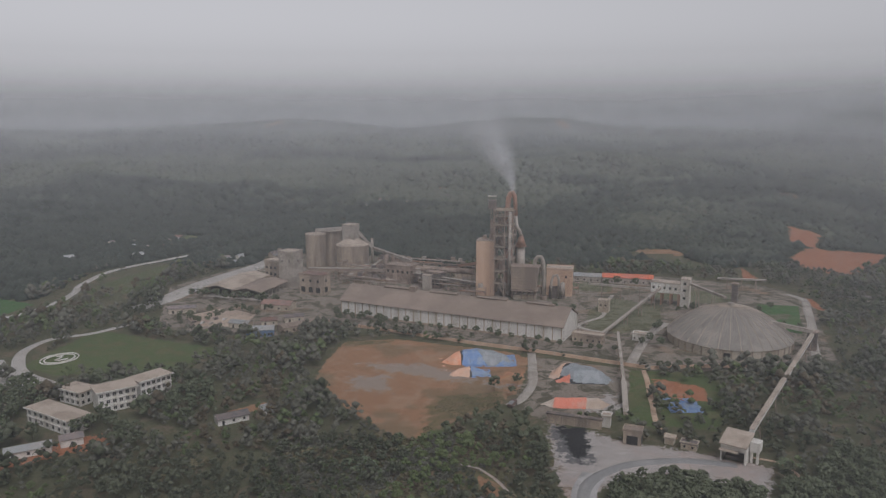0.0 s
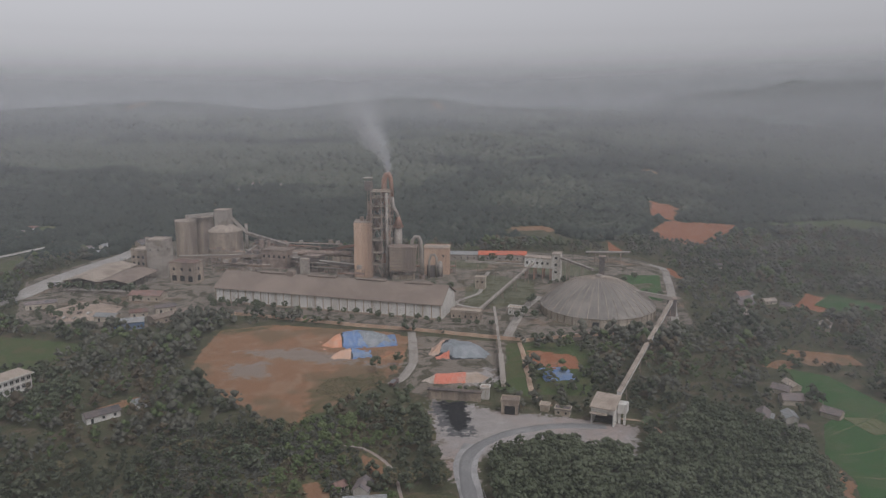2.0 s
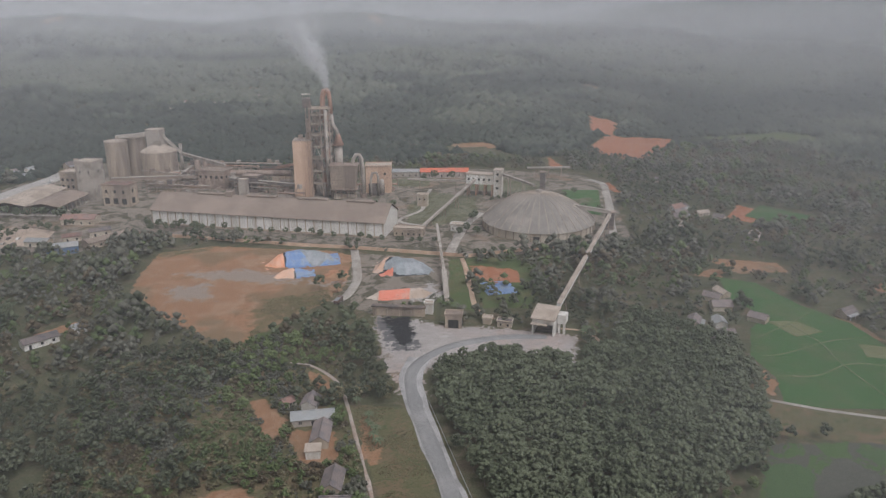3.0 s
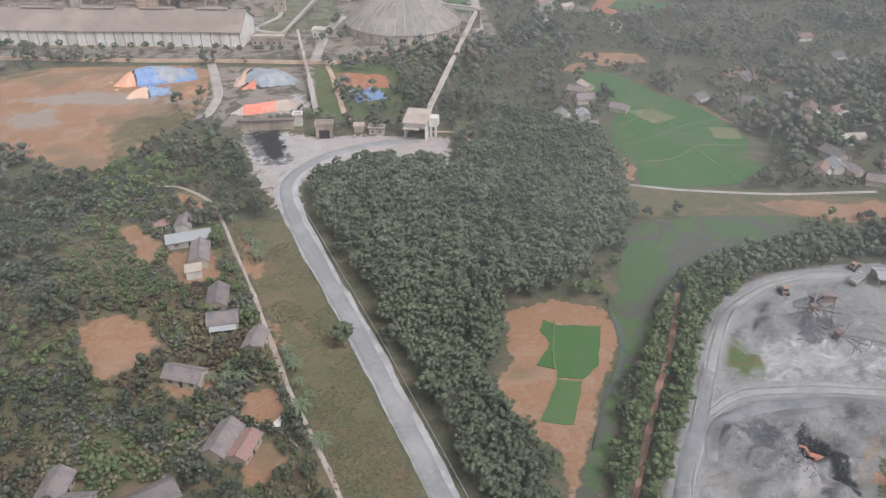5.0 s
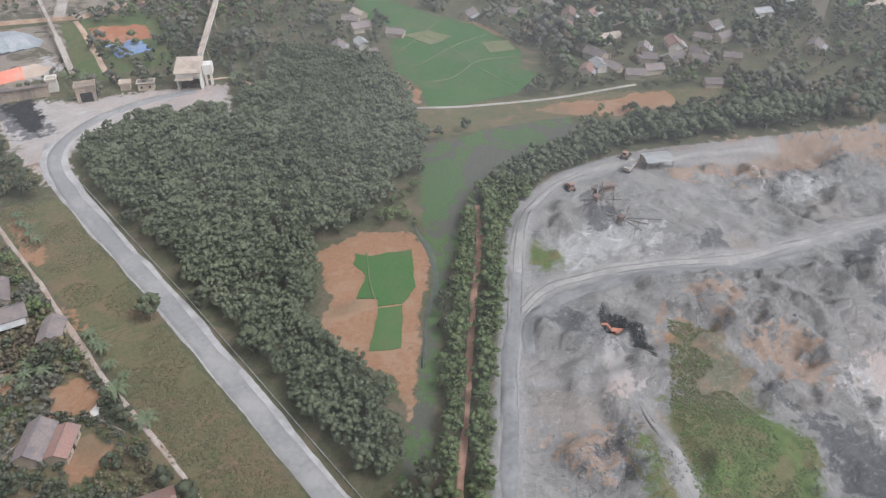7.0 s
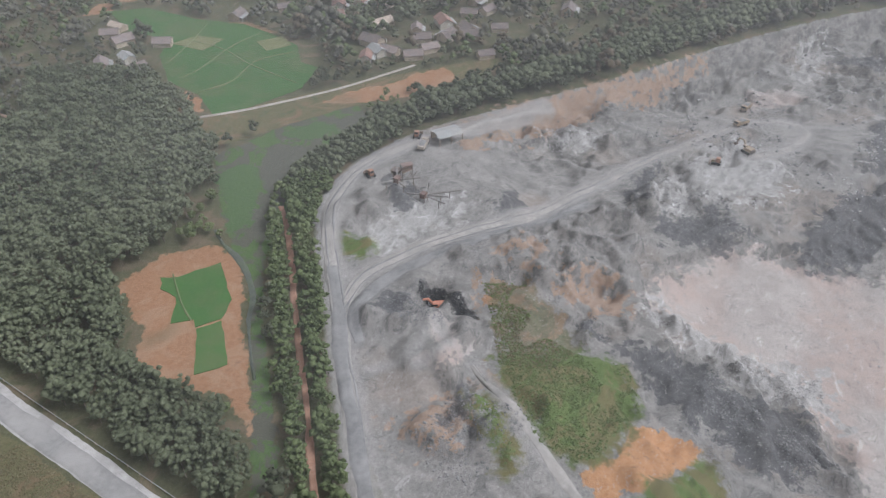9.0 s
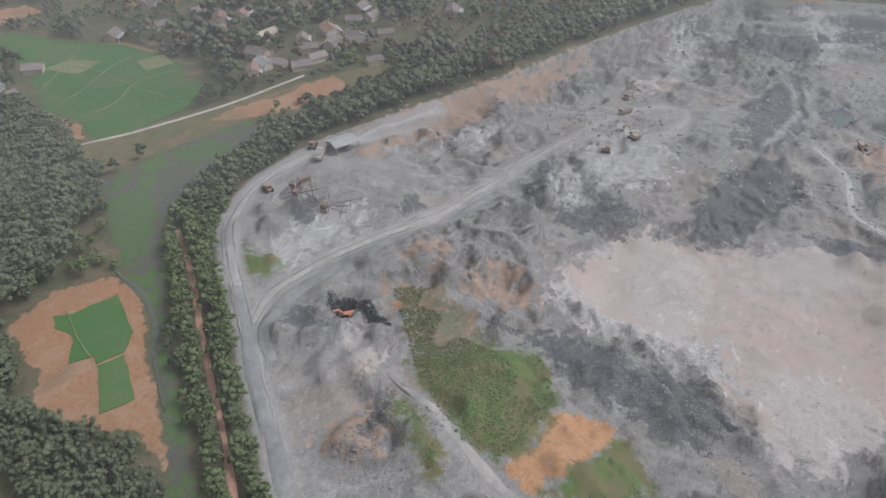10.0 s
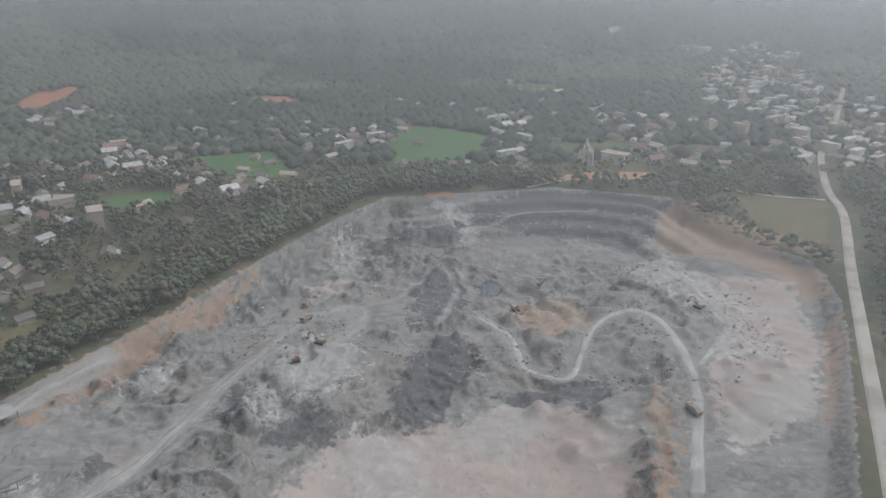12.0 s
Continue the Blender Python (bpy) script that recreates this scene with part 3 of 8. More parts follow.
M["palesand"] = surface("pale_sandy_paving", (0.4, 0.31, 0.24), (0.47, 0.38, 0.3), 0.95, 0.6, 0.06, (0.34, 0.25, 0.19))
M["pond"] = surface("dark_pool", (0.06, 0.075, 0.085), (0.08, 0.095, 0.105), 0.2, 0.3, 0.1, (0.05, 0.06, 0.065), bump=0.05)

# ---- the ground: one sheet out to the horizon ----
def axis(lo, hi, fine, far):
    a = list(np.arange(lo, hi + fine, fine))
    step = fine
    while a[-1] < far:
        step *= 1.09
        a.append(a[-1] + step)
    step = fine
    while a[0] > -far:
        step *= 1.09
        a.insert(0, a[0] - step)
    return np.array(a)


def refined(a, lo, hi, step):
    return np.concatenate([a[a < lo], np.arange(lo, hi, step), a[a >= hi]])


gx = refined(refined(axis(-260, 520, 3.4, 4900), 70, 480, 1.4), 94, 300, 0.9)
gy = refined(refined(axis(-230, 700, 3.4, 4900), -190, 160, 1.4), -60, 150, 0.9)
GX, GY = np.meshgrid(gx, gy)
GX, GY = GX.ravel(), GY.ravel()
GZ = height(GX, GY)
nx, ny = len(gx), len(gy)
idx = np.arange(nx * ny).reshape(ny, nx)
quads = np.stack([idx[:-1, :-1], idx[:-1, 1:], idx[1:, 1:], idx[1:, :-1]], -1).reshape(-1, 4)
ground_mesh = tri_mesh("ground", np.column_stack([GX, GY, GZ]), quads)


def cover(attr, polys, soft=4.0, extra=None):
    """Stores how far each ground point belongs to a kind of land cover, 0 to 1."""
    v = np.zeros(len(GX))
    for poly in polys:
        p = np.array(poly)
        near = (GX > p[:, 0].min() - soft) & (GX < p[:, 0].max() + soft) & (GY > p[:, 1].min() - soft) & (GY < p[:, 1].max() + soft)
        v[near] = np.maximum(v[near], np.clip(0.5 + inside_by(poly, GX[near], GY[near]) / (2 * soft), 0, 1))
    if extra is not None:
        v = np.maximum(v, extra)
    ground_mesh.attributes.new(attr, "FLOAT", "POINT").data.foreach_set("value", v.astype(np.float32))
    return v


far_d = np.hypot(GX - 60, GY - 300)
clear = smooth(0.9, 0.94, value_noise(GX, GY, 150, 51)) * (far_d > 650)
bare_far = smooth(0.92, 0.96, value_noise(GX, GY, 80, 57)) * (far_d > 520)
LAWNS = [LAWN_DOME, LAWN_MID, [(140, 505), (150, 520), (128, 560), (112, 540)], [(60, 640), (140, 620), (150, 650), (70, 662)], [(170, 600), (225, 575), (240, 610), (190, 640)], [(-240, 600), (-300, 640), (-262, 780), (-250, 700)]]
cover("grass", [[(-251, 433), (-240, 510), (-137, 465), (-160, 428), (-222, 418)], [(-2, 345), (10, 352), (-4, 330), (-30, 318), (-34, 330)], [(84, 425), (116, 425), (104, 340), (86, 360)], [(118, 425), (150, 420), (160, 380), (130, 340), (108, 345)], [(-40, 250), (-10, 250), (-4, 215), (-40, 222)], [(-25, 160), (0, 165), (0, 140), (-24, 140)]], 4.0, clear)
cover("floor", [], 1.0, smooth(480, 640, far_d) * (1 - clear) * (1 - bare_far) * (1 - smooth(-150, 20, inside_by([(420, -520), (420, 330), (760, 360), (1000, -100), (1400, -620), (900, -640)], GX, GY))))
cover("dry", [STRIP, PADDY_RIM, [(-60, 95), (26, 95), (26, 300), (-20, 300), (-60, 260)], [(492, -218), (454, -280), (378, -240), (404, -220), (470, -212)]], 3.0)
cover("wet", [WETLAND], 3.0)
cover("mud", [[(174, 180), (190, 187), (194, 175), (193, 168), (188, 165), (166, 158), (156, 157), (164, 169)], [(217, 181), (228, 171), (231, 165), (217, 163), (212, 172)], [(140, 150), (150, 152), (158, 162), (148, 160)]], 3.0)
cover("algae", [[(160, 189), (172, 188), (173, 179), (163, 170), (153, 163), (148, 154), (136, 160), (152, 175)], [(196, 190), (214, 184), (212, 172), (198, 176)]], 4.0)
cover("pave", [APRON, STOCK, PLANT], 3.0)
cover("lawn", LAWNS, 3.0)
cover("grey", [QUARRY], 3.0)
in_pit = inside_by(QUARRY, GX, GY) > -6
steep = np.zeros(len(GX))
qx, qy = GX[in_pit], GY[in_pit]
steep[in_pit] = np.hypot(height(qx + 0.9, qy) - height(qx - 0.9, qy), height(qx, qy + 0.9) - height(qx, qy - 0.9)) / 1.8
cover("steep", [], 1.0, np.clip(steep, 0, 2))
cover("rusty", [*ORANGE_WALL, [(263, -110), (234, -93), (208, -90), (184, -78), (186, -90), (210, -101), (236, -105)], [(172, 78), (186, 76), (184, 64), (172, 66)], [(168, 58), (185, 54), (186, 41), (174, 33), (167, 42)], [(158, 78), (163, 72), (156, 62), (150, 66)], [(120, 60), (128, 60), (128, 52), (118, 52)], [(100, 60), (112, 60), (108, 50), (98, 52)], [(225, 128), (250, 118), (246, 110), (224, 118)], [(98, 70), (118, 64), (116, 50), (96, 54)], [(256, 112), (276, 104), (270, 98), (252, 106)], [(150, 76), (160, 78), (158, 66), (148, 64)]], 7.0)
cover("black", [HOLE, [(54, 347), (69, 344), (67, 326), (61, 306), (57, 312), (56, 328)]], 3.0)
cover("chalk", PALE_PATCHES[2:5] + PALE_PATCHES[6:] + [[(176, 30), (186, 30), (186, 6), (190, -20), (176, -26), (168, -2), (174, 10)], [(256, 40), (240, 30), (236, 46), (250, 56)]], 8.0)
cover("pale", [APRON, FLOOR, PALE_PATCHES[0], [(138, 79), (131, 66), (123, 66), (123, 72)], PALE_PATCHES[5], [(76, 380), (90, 388), (92, 366), (70, 362)]], 9.0)
cover("dark", DARK_PATCHES + [COAL], 7.0)
cover("redsoil", [REDSQ, *[p for p in BARE if p[0][1] > 440 or p[0][0] > 700], [(-196, 316), (-160, 338), (-152, 326), (-188, 301)]], 3.0)
cover("bare", [YARD, FIELD_BARE, [(227, 192), (240, 191), (258, 178), (273, 174), (287, 166), (277, 156), (263, 162), (250, 165), (237, 176)], [(272, 296), (280, 284), (277, 262), (272, 268)], [(190, 240), (204, 250), (202, 238), (194, 230)], [(262, 366), (256, 372), (238, 366), (250, 356)], [(340, 330), (352, 300), (330, 296), (322, 320)], *BARE, [(487, -22), (491, -40), (484, -41), (481, -23)], [(150, 72), (155, 76), (157, 70), (151, 66)]], 2.6, bare_far)
cover("ash", [[(-50, 440), (-10, 438), (20, 415), (28, 405), (0, 408), (-35, 425)], [(-55, 415), (-30, 420), (-28, 390), (-50, 395)], [(22, 404), (46, 404), (44, 396), (24, 398)]], 9.0)
cover("weeds", [[(-2, 385), (34, 392), (34, 378), (8, 352), (-10, 336), (-8, 370)], [(-66, 482), (-30, 488), (-36, 478), (-62, 470)], OLIVE_SLOPE], 6.0)
cover("ochre", [ORANGE_HEAP, [(109, 22), (114, 20), (112, 12), (106, 15)]], 3.0)
cover("green", [GREEN_SLOPE, GREEN_SIDE, GREEN_LOW, GREEN_TRI], 6.0)


def along(lines, soft):
    """How far each ground point belongs to a worn track, 0 to 1, fading at its edges."""
    v = np.zeros(len(GX))
    for line, half in lines:
        pts = [tuple(q) for q in curve_points(line, 4.0)]
        p = np.array(pts)
        near = (GX > p[:, 0].min() - 12) & (GX < p[:, 0].max() + 12) & (GY > p[:, 1].min() - 12) & (GY < p[:, 1].max() + 12)
        v[near] = np.maximum(v[near], np.clip(0.5 + (half - near_line(pts, GX[near], GY[near])) / (2 * soft), 0, 1))
    return v


cover("track", [], 1.0, along(((QROAD, 4.2), (QROAD2, 3.6), (LOOP, 2.4), (LOOP_2, 1.8), (SIDE_TRACK, 2.0), (PIT_TRACK, 1.6), ([(128, 106), (134, 106), (142, 112), (140, 119)], 3.0), ([(136, 84), (124, 76), (112, 84)], 1.5), ([(341, -77), (347, -68), (342, -52), (360, -43), (393, -37)], 1.4), ([(449, -50), (469, -89), (470, -133)], 1.0), ([(408, -47), (417, -82), (425, -121), (412, -138)], 1.0), ([(136, 78), (128, 70), (118, 74)], 1.6)), 2.2))
cover("churn", [], 1.0, along(((DARK_TRACK, 2.6), (QROAD2[8:], 2.6)), 2.0))


def ground_material():
    m, n, l, p = nodes_of("ground_cover")
    ragged = noise_node(n, l, 0.22, 6, 0.65)
    fine = noise_node(n, l, 0.7, 7, 0.8)
    mid = noise_node(n, l, 0.07, 6, 0.7, warp=1.2)
    big = noise_node(n, l, 0.02, 4, 0.6)
    slant = noise_node(n, l, 0.05, 6, 0.7, stretch=(1.0, 0.28, 1.0), warp=1.5)

    def mask(attr, amount=0.55, lo=0.42, hi=0.58, wide=0.0):
        a = n.new("ShaderNodeAttribute")
        a.attribute_name = attr
        both = math_node(n, l, "ADD", math_node(n, l, "MULTIPLY", ragged.outputs[0], 1 - wide), math_node(n, l, "MULTIPLY", mid.outputs[0], wide))
        wob = math_node(n, l, "MULTIPLY", math_node(n, l, "SUBTRACT", both, 0.5), amount * 2)
        gate = math_node(n, l, "MINIMUM", math_node(n, l, "MULTIPLY", a.outputs["Fac"], 8.0), 1.0)
        return ramp_node(n, l, math_node(n, l, "ADD", a.outputs["Fac"], math_node(n, l, "MULTIPLY", wob, gate)), lo, hi)

    veins = noise_node(n, l, 0.2, 7, 0.8, stretch=(0.6, 1.2, 1.0), warp=0.8)
    f, g, b, s, v = fine.outputs[0], mid.outputs[0], big.outputs[0], slant.outputs[0], veins.outputs[0]

    def two(a, c, src=f, lo=0.35, hi=0.68):
        return mix_node(n, l, ramp_node(n, l, src, lo, hi), a, c)

    def over(base, src, lo, hi, share, colour):
        return mix_node(n, l, math_node(n, l, "MULTIPLY", ramp_node(n, l, src, lo, hi), share), base, colour)

    c = over(two((0.075, 0.078, 0.042), (0.115, 0.112, 0.065)), g, 0.46, 0.66, 0.8, (0.165, 0.125, 0.085))
    c = mix_node(n, l, mask("floor"), c, two((0.04, 0.048, 0.03), (0.06, 0.068, 0.044)))
    grass = over(two((0.07, 0.1, 0.037), (0.11, 0.135, 0.055)), g, 0.45, 0.65, 0.8, (0.13, 0.12, 0.06))
    c = mix_node(n, l, mask("grass"), c, grass)
    dry = over(over(two((0.105, 0.1, 0.05), (0.15, 0.138, 0.074)), g, 0.46, 0.6, 0.8, (0.185, 0.13, 0.08)), v, 0.53, 0.62, 0.8, (0.075, 0.1, 0.042))
    c = mix_node(n, l, mask("dry"), c, dry)
    wet = over(over(two((0.07, 0.115, 0.042), (0.1, 0.15, 0.055)), g, 0.47, 0.53, 0.9, (0.1, 0.095, 0.078)), v, 0.56, 0.64, 0.6, (0.055, 0.075, 0.035))
    c = mix_node(n, l, mask("wet"), c, wet)
    c = mix_node(n, l, mask("algae", 0.7), c, two((0.07, 0.115, 0.048), (0.092, 0.14, 0.06)))
    c = mix_node(n, l, mask("mud", 0.8), c, two((0.085, 0.088, 0.068), (0.12, 0.118, 0.095)))
    pave = over(over(over(two((0.2, 0.165, 0.135), (0.29, 0.245, 0.2)), g, 0.47, 0.56, 0.9, (0.09, 0.085, 0.055)), b, 0.55, 0.7, 0.8, (0.26, 0.17, 0.11)), v, 0.58, 0.66, 0.6, (0.12, 0.105, 0.09))
    c = mix_node(n, l, mask("pave"), c, pave)
    c = mix_node(n, l, math_node(n, l, "MULTIPLY", mask("lawn"), 0.5), c, over(grass, v, 0.58, 0.68, 0.6, (0.06, 0.07, 0.035)))
    grey = over(over(two((0.19, 0.182, 0.171), (0.248, 0.238, 0.224), f, 0.38, 0.6), s, 0.53, 0.585, 0.5, (0.31, 0.295, 0.276)), g, 0.555, 0.6, 0.5, (0.128, 0.125, 0.121))
    grey = over(over(over(grey, b, 0.55, 0.66, 0.4, (0.26, 0.205, 0.165)), v, 0.58, 0.61, 0.5, (0.1, 0.098, 0.097)), v, 0.41, 0.38, 0.5, (0.38, 0.365, 0.35))
    c = mix_node(n, l, mask("grey"), c, grey)
    cliff = n.new("ShaderNodeAttribute")
    cliff.attribute_name = "steep"
    c = mix_node(n, l, math_node(n, l, "MULTIPLY", ramp_node(n, l, cliff.outputs["Fac"], 0.34, 0.85), 0.72), c, two((0.1, 0.097, 0.094), (0.25, 0.232, 0.215), v, 0.42, 0.58))
    c = mix_node(n, l, math_node(n, l, "MULTIPLY", mask("rusty", 1.9, 0.5, 0.66, 0.3), 0.62), c, over(two((0.33, 0.2, 0.125), (0.4, 0.275, 0.19)), v, 0.53, 0.62, 0.8, (0.26, 0.235, 0.21)))
    pale = over(over(over(over(two((0.37, 0.335, 0.31), (0.45, 0.41, 0.385)), b, 0.44, 0.58, 0.9, (0.4, 0.32, 0.285)), g, 0.48, 0.62, 0.5, (0.33, 0.295, 0.275)), v, 0.58, 0.62, 0.5, (0.25, 0.235, 0.225)), v, 0.42, 0.37, 0.6, (0.56, 0.53, 0.505))
    c = mix_node(n, l, math_node(n, l, "MULTIPLY", mask("pale", 1.3, 0.42, 0.6, 0.4), 0.9), c, pale)
    chalk = over(over(two((0.3, 0.29, 0.278), (0.4, 0.388, 0.372)), v, 0.53, 0.58, 0.7, (0.2, 0.193, 0.186)), v, 0.45, 0.4, 0.7, (0.54, 0.53, 0.515))
    c = mix_node(n, l, math_node(n, l, "MULTIPLY", mask("chalk", 1.9, 0.4, 0.56, 0.25), 0.9), c, chalk)
    dark = over(two((0.075, 0.075, 0.08), (0.115, 0.115, 0.118)), v, 0.42, 0.32, 0.6, (0.2, 0.2, 0.2))
    c = mix_node(n, l, math_node(n, l, "MULTIPLY", mask("dark", 1.3, 0.44, 0.6, 0.4), 0.85), c, dark)
    c = mix_node(n, l, mask("black", 0.9, 0.4, 0.7), c, two((0.02, 0.02, 0.021), (0.045, 0.045, 0.046)))
    bare = over(over(over(two((0.265, 0.142, 0.076), (0.33, 0.194, 0.116)), g, 0.47, 0.62, 0.6, (0.34, 0.228, 0.15)), b, 0.52, 0.62, 0.6, (0.17, 0.135, 0.08)), v, 0.6, 0.68, 0.6, (0.2, 0.12, 0.08))
    c = mix_node(n, l, mask("bare", 0.8), c, bare)
    c = mix_node(n, l, mask("redsoil", 1.0), c, over(two((0.3, 0.118, 0.06), (0.38, 0.175, 0.1)), g, 0.5, 0.62, 0.5, (0.4, 0.24, 0.16)))
    c = mix_node(n, l, math_node(n, l, "MULTIPLY", mask("ash", 0.9, 0.4, 0.75), 0.75), c, over(two((0.25, 0.22, 0.19), (0.34, 0.3, 0.26)), v, 0.6, 0.68, 0.7, (0.16, 0.14, 0.12)))
    c = mix_node(n, l, math_node(n, l, "MULTIPLY", mask("weeds", 0.9, 0.4, 0.75), 0.8), c, over(dry, g, 0.55, 0.62, 0.7, (0.25, 0.17, 0.1)))
    ochre = over(two((0.4, 0.21, 0.1), (0.48, 0.275, 0.15)), v, 0.55, 0.66, 0.7, (0.36, 0.19, 0.1))
    c = mix_node(n, l, mask("ochre", 0.8), c, ochre)
    green = over(over(two((0.09, 0.13, 0.042), (0.125, 0.168, 0.058)), g, 0.46, 0.58, 0.75, (0.16, 0.13, 0.068)), v, 0.56, 0.66, 0.7, (0.06, 0.075, 0.032))
    c = mix_node(n, l, mask("green", 1.3, 0.32, 0.68, 0.45), c, green)
    track = over(two((0.265, 0.254, 0.243), (0.33, 0.315, 0.3)), v, 0.5, 0.62, 0.6, (0.21, 0.204, 0.198))
    c = mix_node(n, l, math_node(n, l, "MULTIPLY", mask("churn", 0.5, 0.2, 0.8), 0.75), c, over(two((0.15, 0.148, 0.148), (0.2, 0.197, 0.195)), v, 0.52, 0.62, 0.6, (0.25, 0.245, 0.24)))
    c = mix_node(n, l, math_node(n, l, "MULTIPLY", mask("track", 0.5, 0.2, 0.85), 0.85), c, track)
    # loose stones, too small to tell apart
    speck = noise_node(n, l, 1.3, 6, 0.85)
    crumbs = noise_node(n, l, 0.35, 7, 0.85, warp=0.6)
    stony = math_node(n, l, "MULTIPLY", mask("grey"), math_node(n, l, "SUBTRACT", 1.0, mask("green", 0.9, 0.38, 0.62, 0.4)))
    for src, lo, hi, share, shade in ((speck, 0.57, 0.66, 0.55, (0.085, 0.085, 0.087)), (speck, 0.43, 0.35, 0.6, (0.46, 0.45, 0.44)), (crumbs, 0.57, 0.63, 0.5, (0.1, 0.1, 0.102)), (crumbs, 0.42, 0.36, 0.5, (0.44, 0.425, 0.41))):
        c = mix_node(n, l, math_node(n, l, "MULTIPLY", math_node(n, l, "MULTIPLY", ramp_node(n, l, src.outputs[0], lo, hi), stony), share), c, shade)
    l.new(c, p.inputs["Base Color"])
    p.inputs["Roughness"].default_value = 0.95
    p.inputs["Specular IOR Level"].default_value = 0.2
    bp = n.new("ShaderNodeBump")
    bp.inputs["Strength"].default_value, bp.inputs["Distance"].default_value = 0.7, 0.8
    l.new(f, bp.inputs["Height"])
    l.new(bp.outputs[0], p.inputs["Normal"])
    return m


ground = tagged(link("ground", ground_mesh, ground_material(), smooth_shade=True), "uneven ground of soil, scrub and quarry stone", "ground", kind="structure")

# ---- roads and paths ----
ROAD = [(64, 297), (56, 280), (53.8, 258), (53.6, 234), (53.5, 197), (53.4, 170), (52.6, 136), (51.6, 96), (50, 40)]
ribbon("road", ROAD, [11, 9.5, 8.6, 8.2, 8.0, 7.8, 7.6], M["dust"], "pale dusty shoulders of the haul road", 0.06, ragged=0.7)
ribbon("road", [(126, 304), (104, 309), (82, 306), (66, 296), (56.5, 281), (53.4, 258), (53.0, 234), (52.9, 197), (52.8, 170), (52.0, 136), (51.0, 96), (49.4, 40)], [5, 5.5, 6, 6, 6, 5.8, 5.6], M["asphalt"], "grey worn asphalt haul road down the slope", 0.14, ragged=0.5)
VILLAGE_LANE = [(8, 306), (17, 300), (26, 281), (27.5, 252), (28, 221), (27.6, 187), (27.2, 162), (28, 142), (29, 120), (29, 100), (30, 60)]
ribbon("lane", VILLAGE_LANE, 1.5, M["lane"], "narrow pale village lane beside gardens", 0.1, ragged=0.5)
RED_LANE = [(158, 155), (152, 148), (136, 132), (120, 117), (105, 102), (91, 88), (80, 78), (50, 48)]
ribbon("lane", RED_LANE, 2.0, M["redpath"], "red dirt track between rows of young trees", 0.12, ragged=0.5)
ribbon("quarry_road", QROAD, [4.6, 4.6, 4.6, 4.4, 4.0, 3.6, 3.0, 2.2], M["haul"], "pale compacted stone road round the quarry rim", 0.05, ragged=1.0, edge=0.02)
ribbon("quarry_road", DARK_TRACK, [3.2, 4.0, 3.6, 3.0, 2.0], M["haul_dark"], "dark grey churned haul track beside the pale one", 0.05, ragged=1.0, edge=0.02)
ribbon("quarry_road", QROAD[:6], [4.4, 4.2, 4.0, 3.2], M["haul_dark"], "dark grey worn middle of the rim road", 0.09, ragged=1.0, edge=0.02, seed=5)
ribbon("quarry_road", QROAD2, [3.6, 4.4, 4.4, 4.0, 3.6, 3.2, 2.6], M["haul"], "dusty haul track down into the quarry", 0.05, ragged=1.0, edge=0.02)
ribbon("quarry_road", LOOP, [2.2, 2.6, 3.0, 3.6, 4.4], M["palehaul"], "pale winding track across the pit floor", 0.05, ragged=0.9, edge=0.02)
ribbon("quarry_road", LOOP_2, 2.4, M["palehaul"], "pale side track on the upper bench", 0.05, ragged=0.9, edge=0.02)
ribbon("quarry_road", SIDE_TRACK, [1.5, 2, 2.4, 2.6], M["haul"], "pale grey side track past green scrub", 0.05, ragged=1.2, edge=0.02)
for shift, paint, text in ((-1.9, "haul_dark", "dark"), (0.6, "haul_dark", "dark"), (1.5, "haul", "pale")):
    ribbon("wheel_rut", [(x + shift * 0.5, y + shift) for x, y in QROAD2[:9]], 0.45, M[paint], text + " wheel rut along the haul track", 0.08, ragged=0.4, edge=0.0, seed=int(shift * 10))
    ribbon("wheel_rut", [(x - shift * 0.75, y + shift * 0.75) for x, y in QROAD[:10]], 0.45, M[paint], text + " wheel rut along the rim road", 0.08, ragged=0.4, edge=0.0, seed=int(shift * 10))
WROAD = [(900, -540), (700, -420), (596, -352), (536, -320), (479, -294), (432, -278), (352, -237), (294, -208), (231, -177), (176, -150), (60, -92)]
ribbon("country_road", WROAD, [5, 5, 5.5, 6, 6], M["concrete"], "long straight pale concrete road along the quarry", 0.16)
ribbon("lane", [(495, -222), (474, -247), (461, -282)], 3.5, M["concrete"], "pale concrete lane joining the road", 0.12)
ribbon("lane", [(498, -92), (514, -120), (520, -160), (508, -190), (497, -222)], 3.5, M["concrete"], "pale lane past the church", 0.12)
WHITE_LANE = [(180, 233), (188, 228), (207, 214), (230, 201), (248, 192), (280, 180)]
ribbon("lane", WHITE_LANE, 1.8, M["concrete"], "narrow white concrete field lane", 0.16)
ribbon("lane", [(160, 526), (148, 510), (137, 491), (126, 468), (113, 438)], 6.5, M["concrete"], "broad dusty concrete plant road", 0.12)
ribbon("lane", [(118, 426), (115, 408), (110, 382), (104, 345), (108, 331)], 3.0, M["path"], "sandy track between green verges", 0.12, ragged=0.5)
ribbon("lane", [(56, 458), (53, 430), (50, 404), (42, 381), (34, 372)], 5.5, M["concrete"], "pale dusty track between stockpiles", 0.12, ragged=0.5)
ribbon("lane", [(284, 612), (289, 592), (277, 560), (264, 527), (252, 500), (241, 476), (230, 450), (219, 427)], 6.5, M["concrete"], "pale concrete road beside the dome store", 0.14)
ribbon("lane", [(125, 268), (120, 280), (122, 290)], 2.0, M["path"], "short worn footpath into the trees", 0.12)
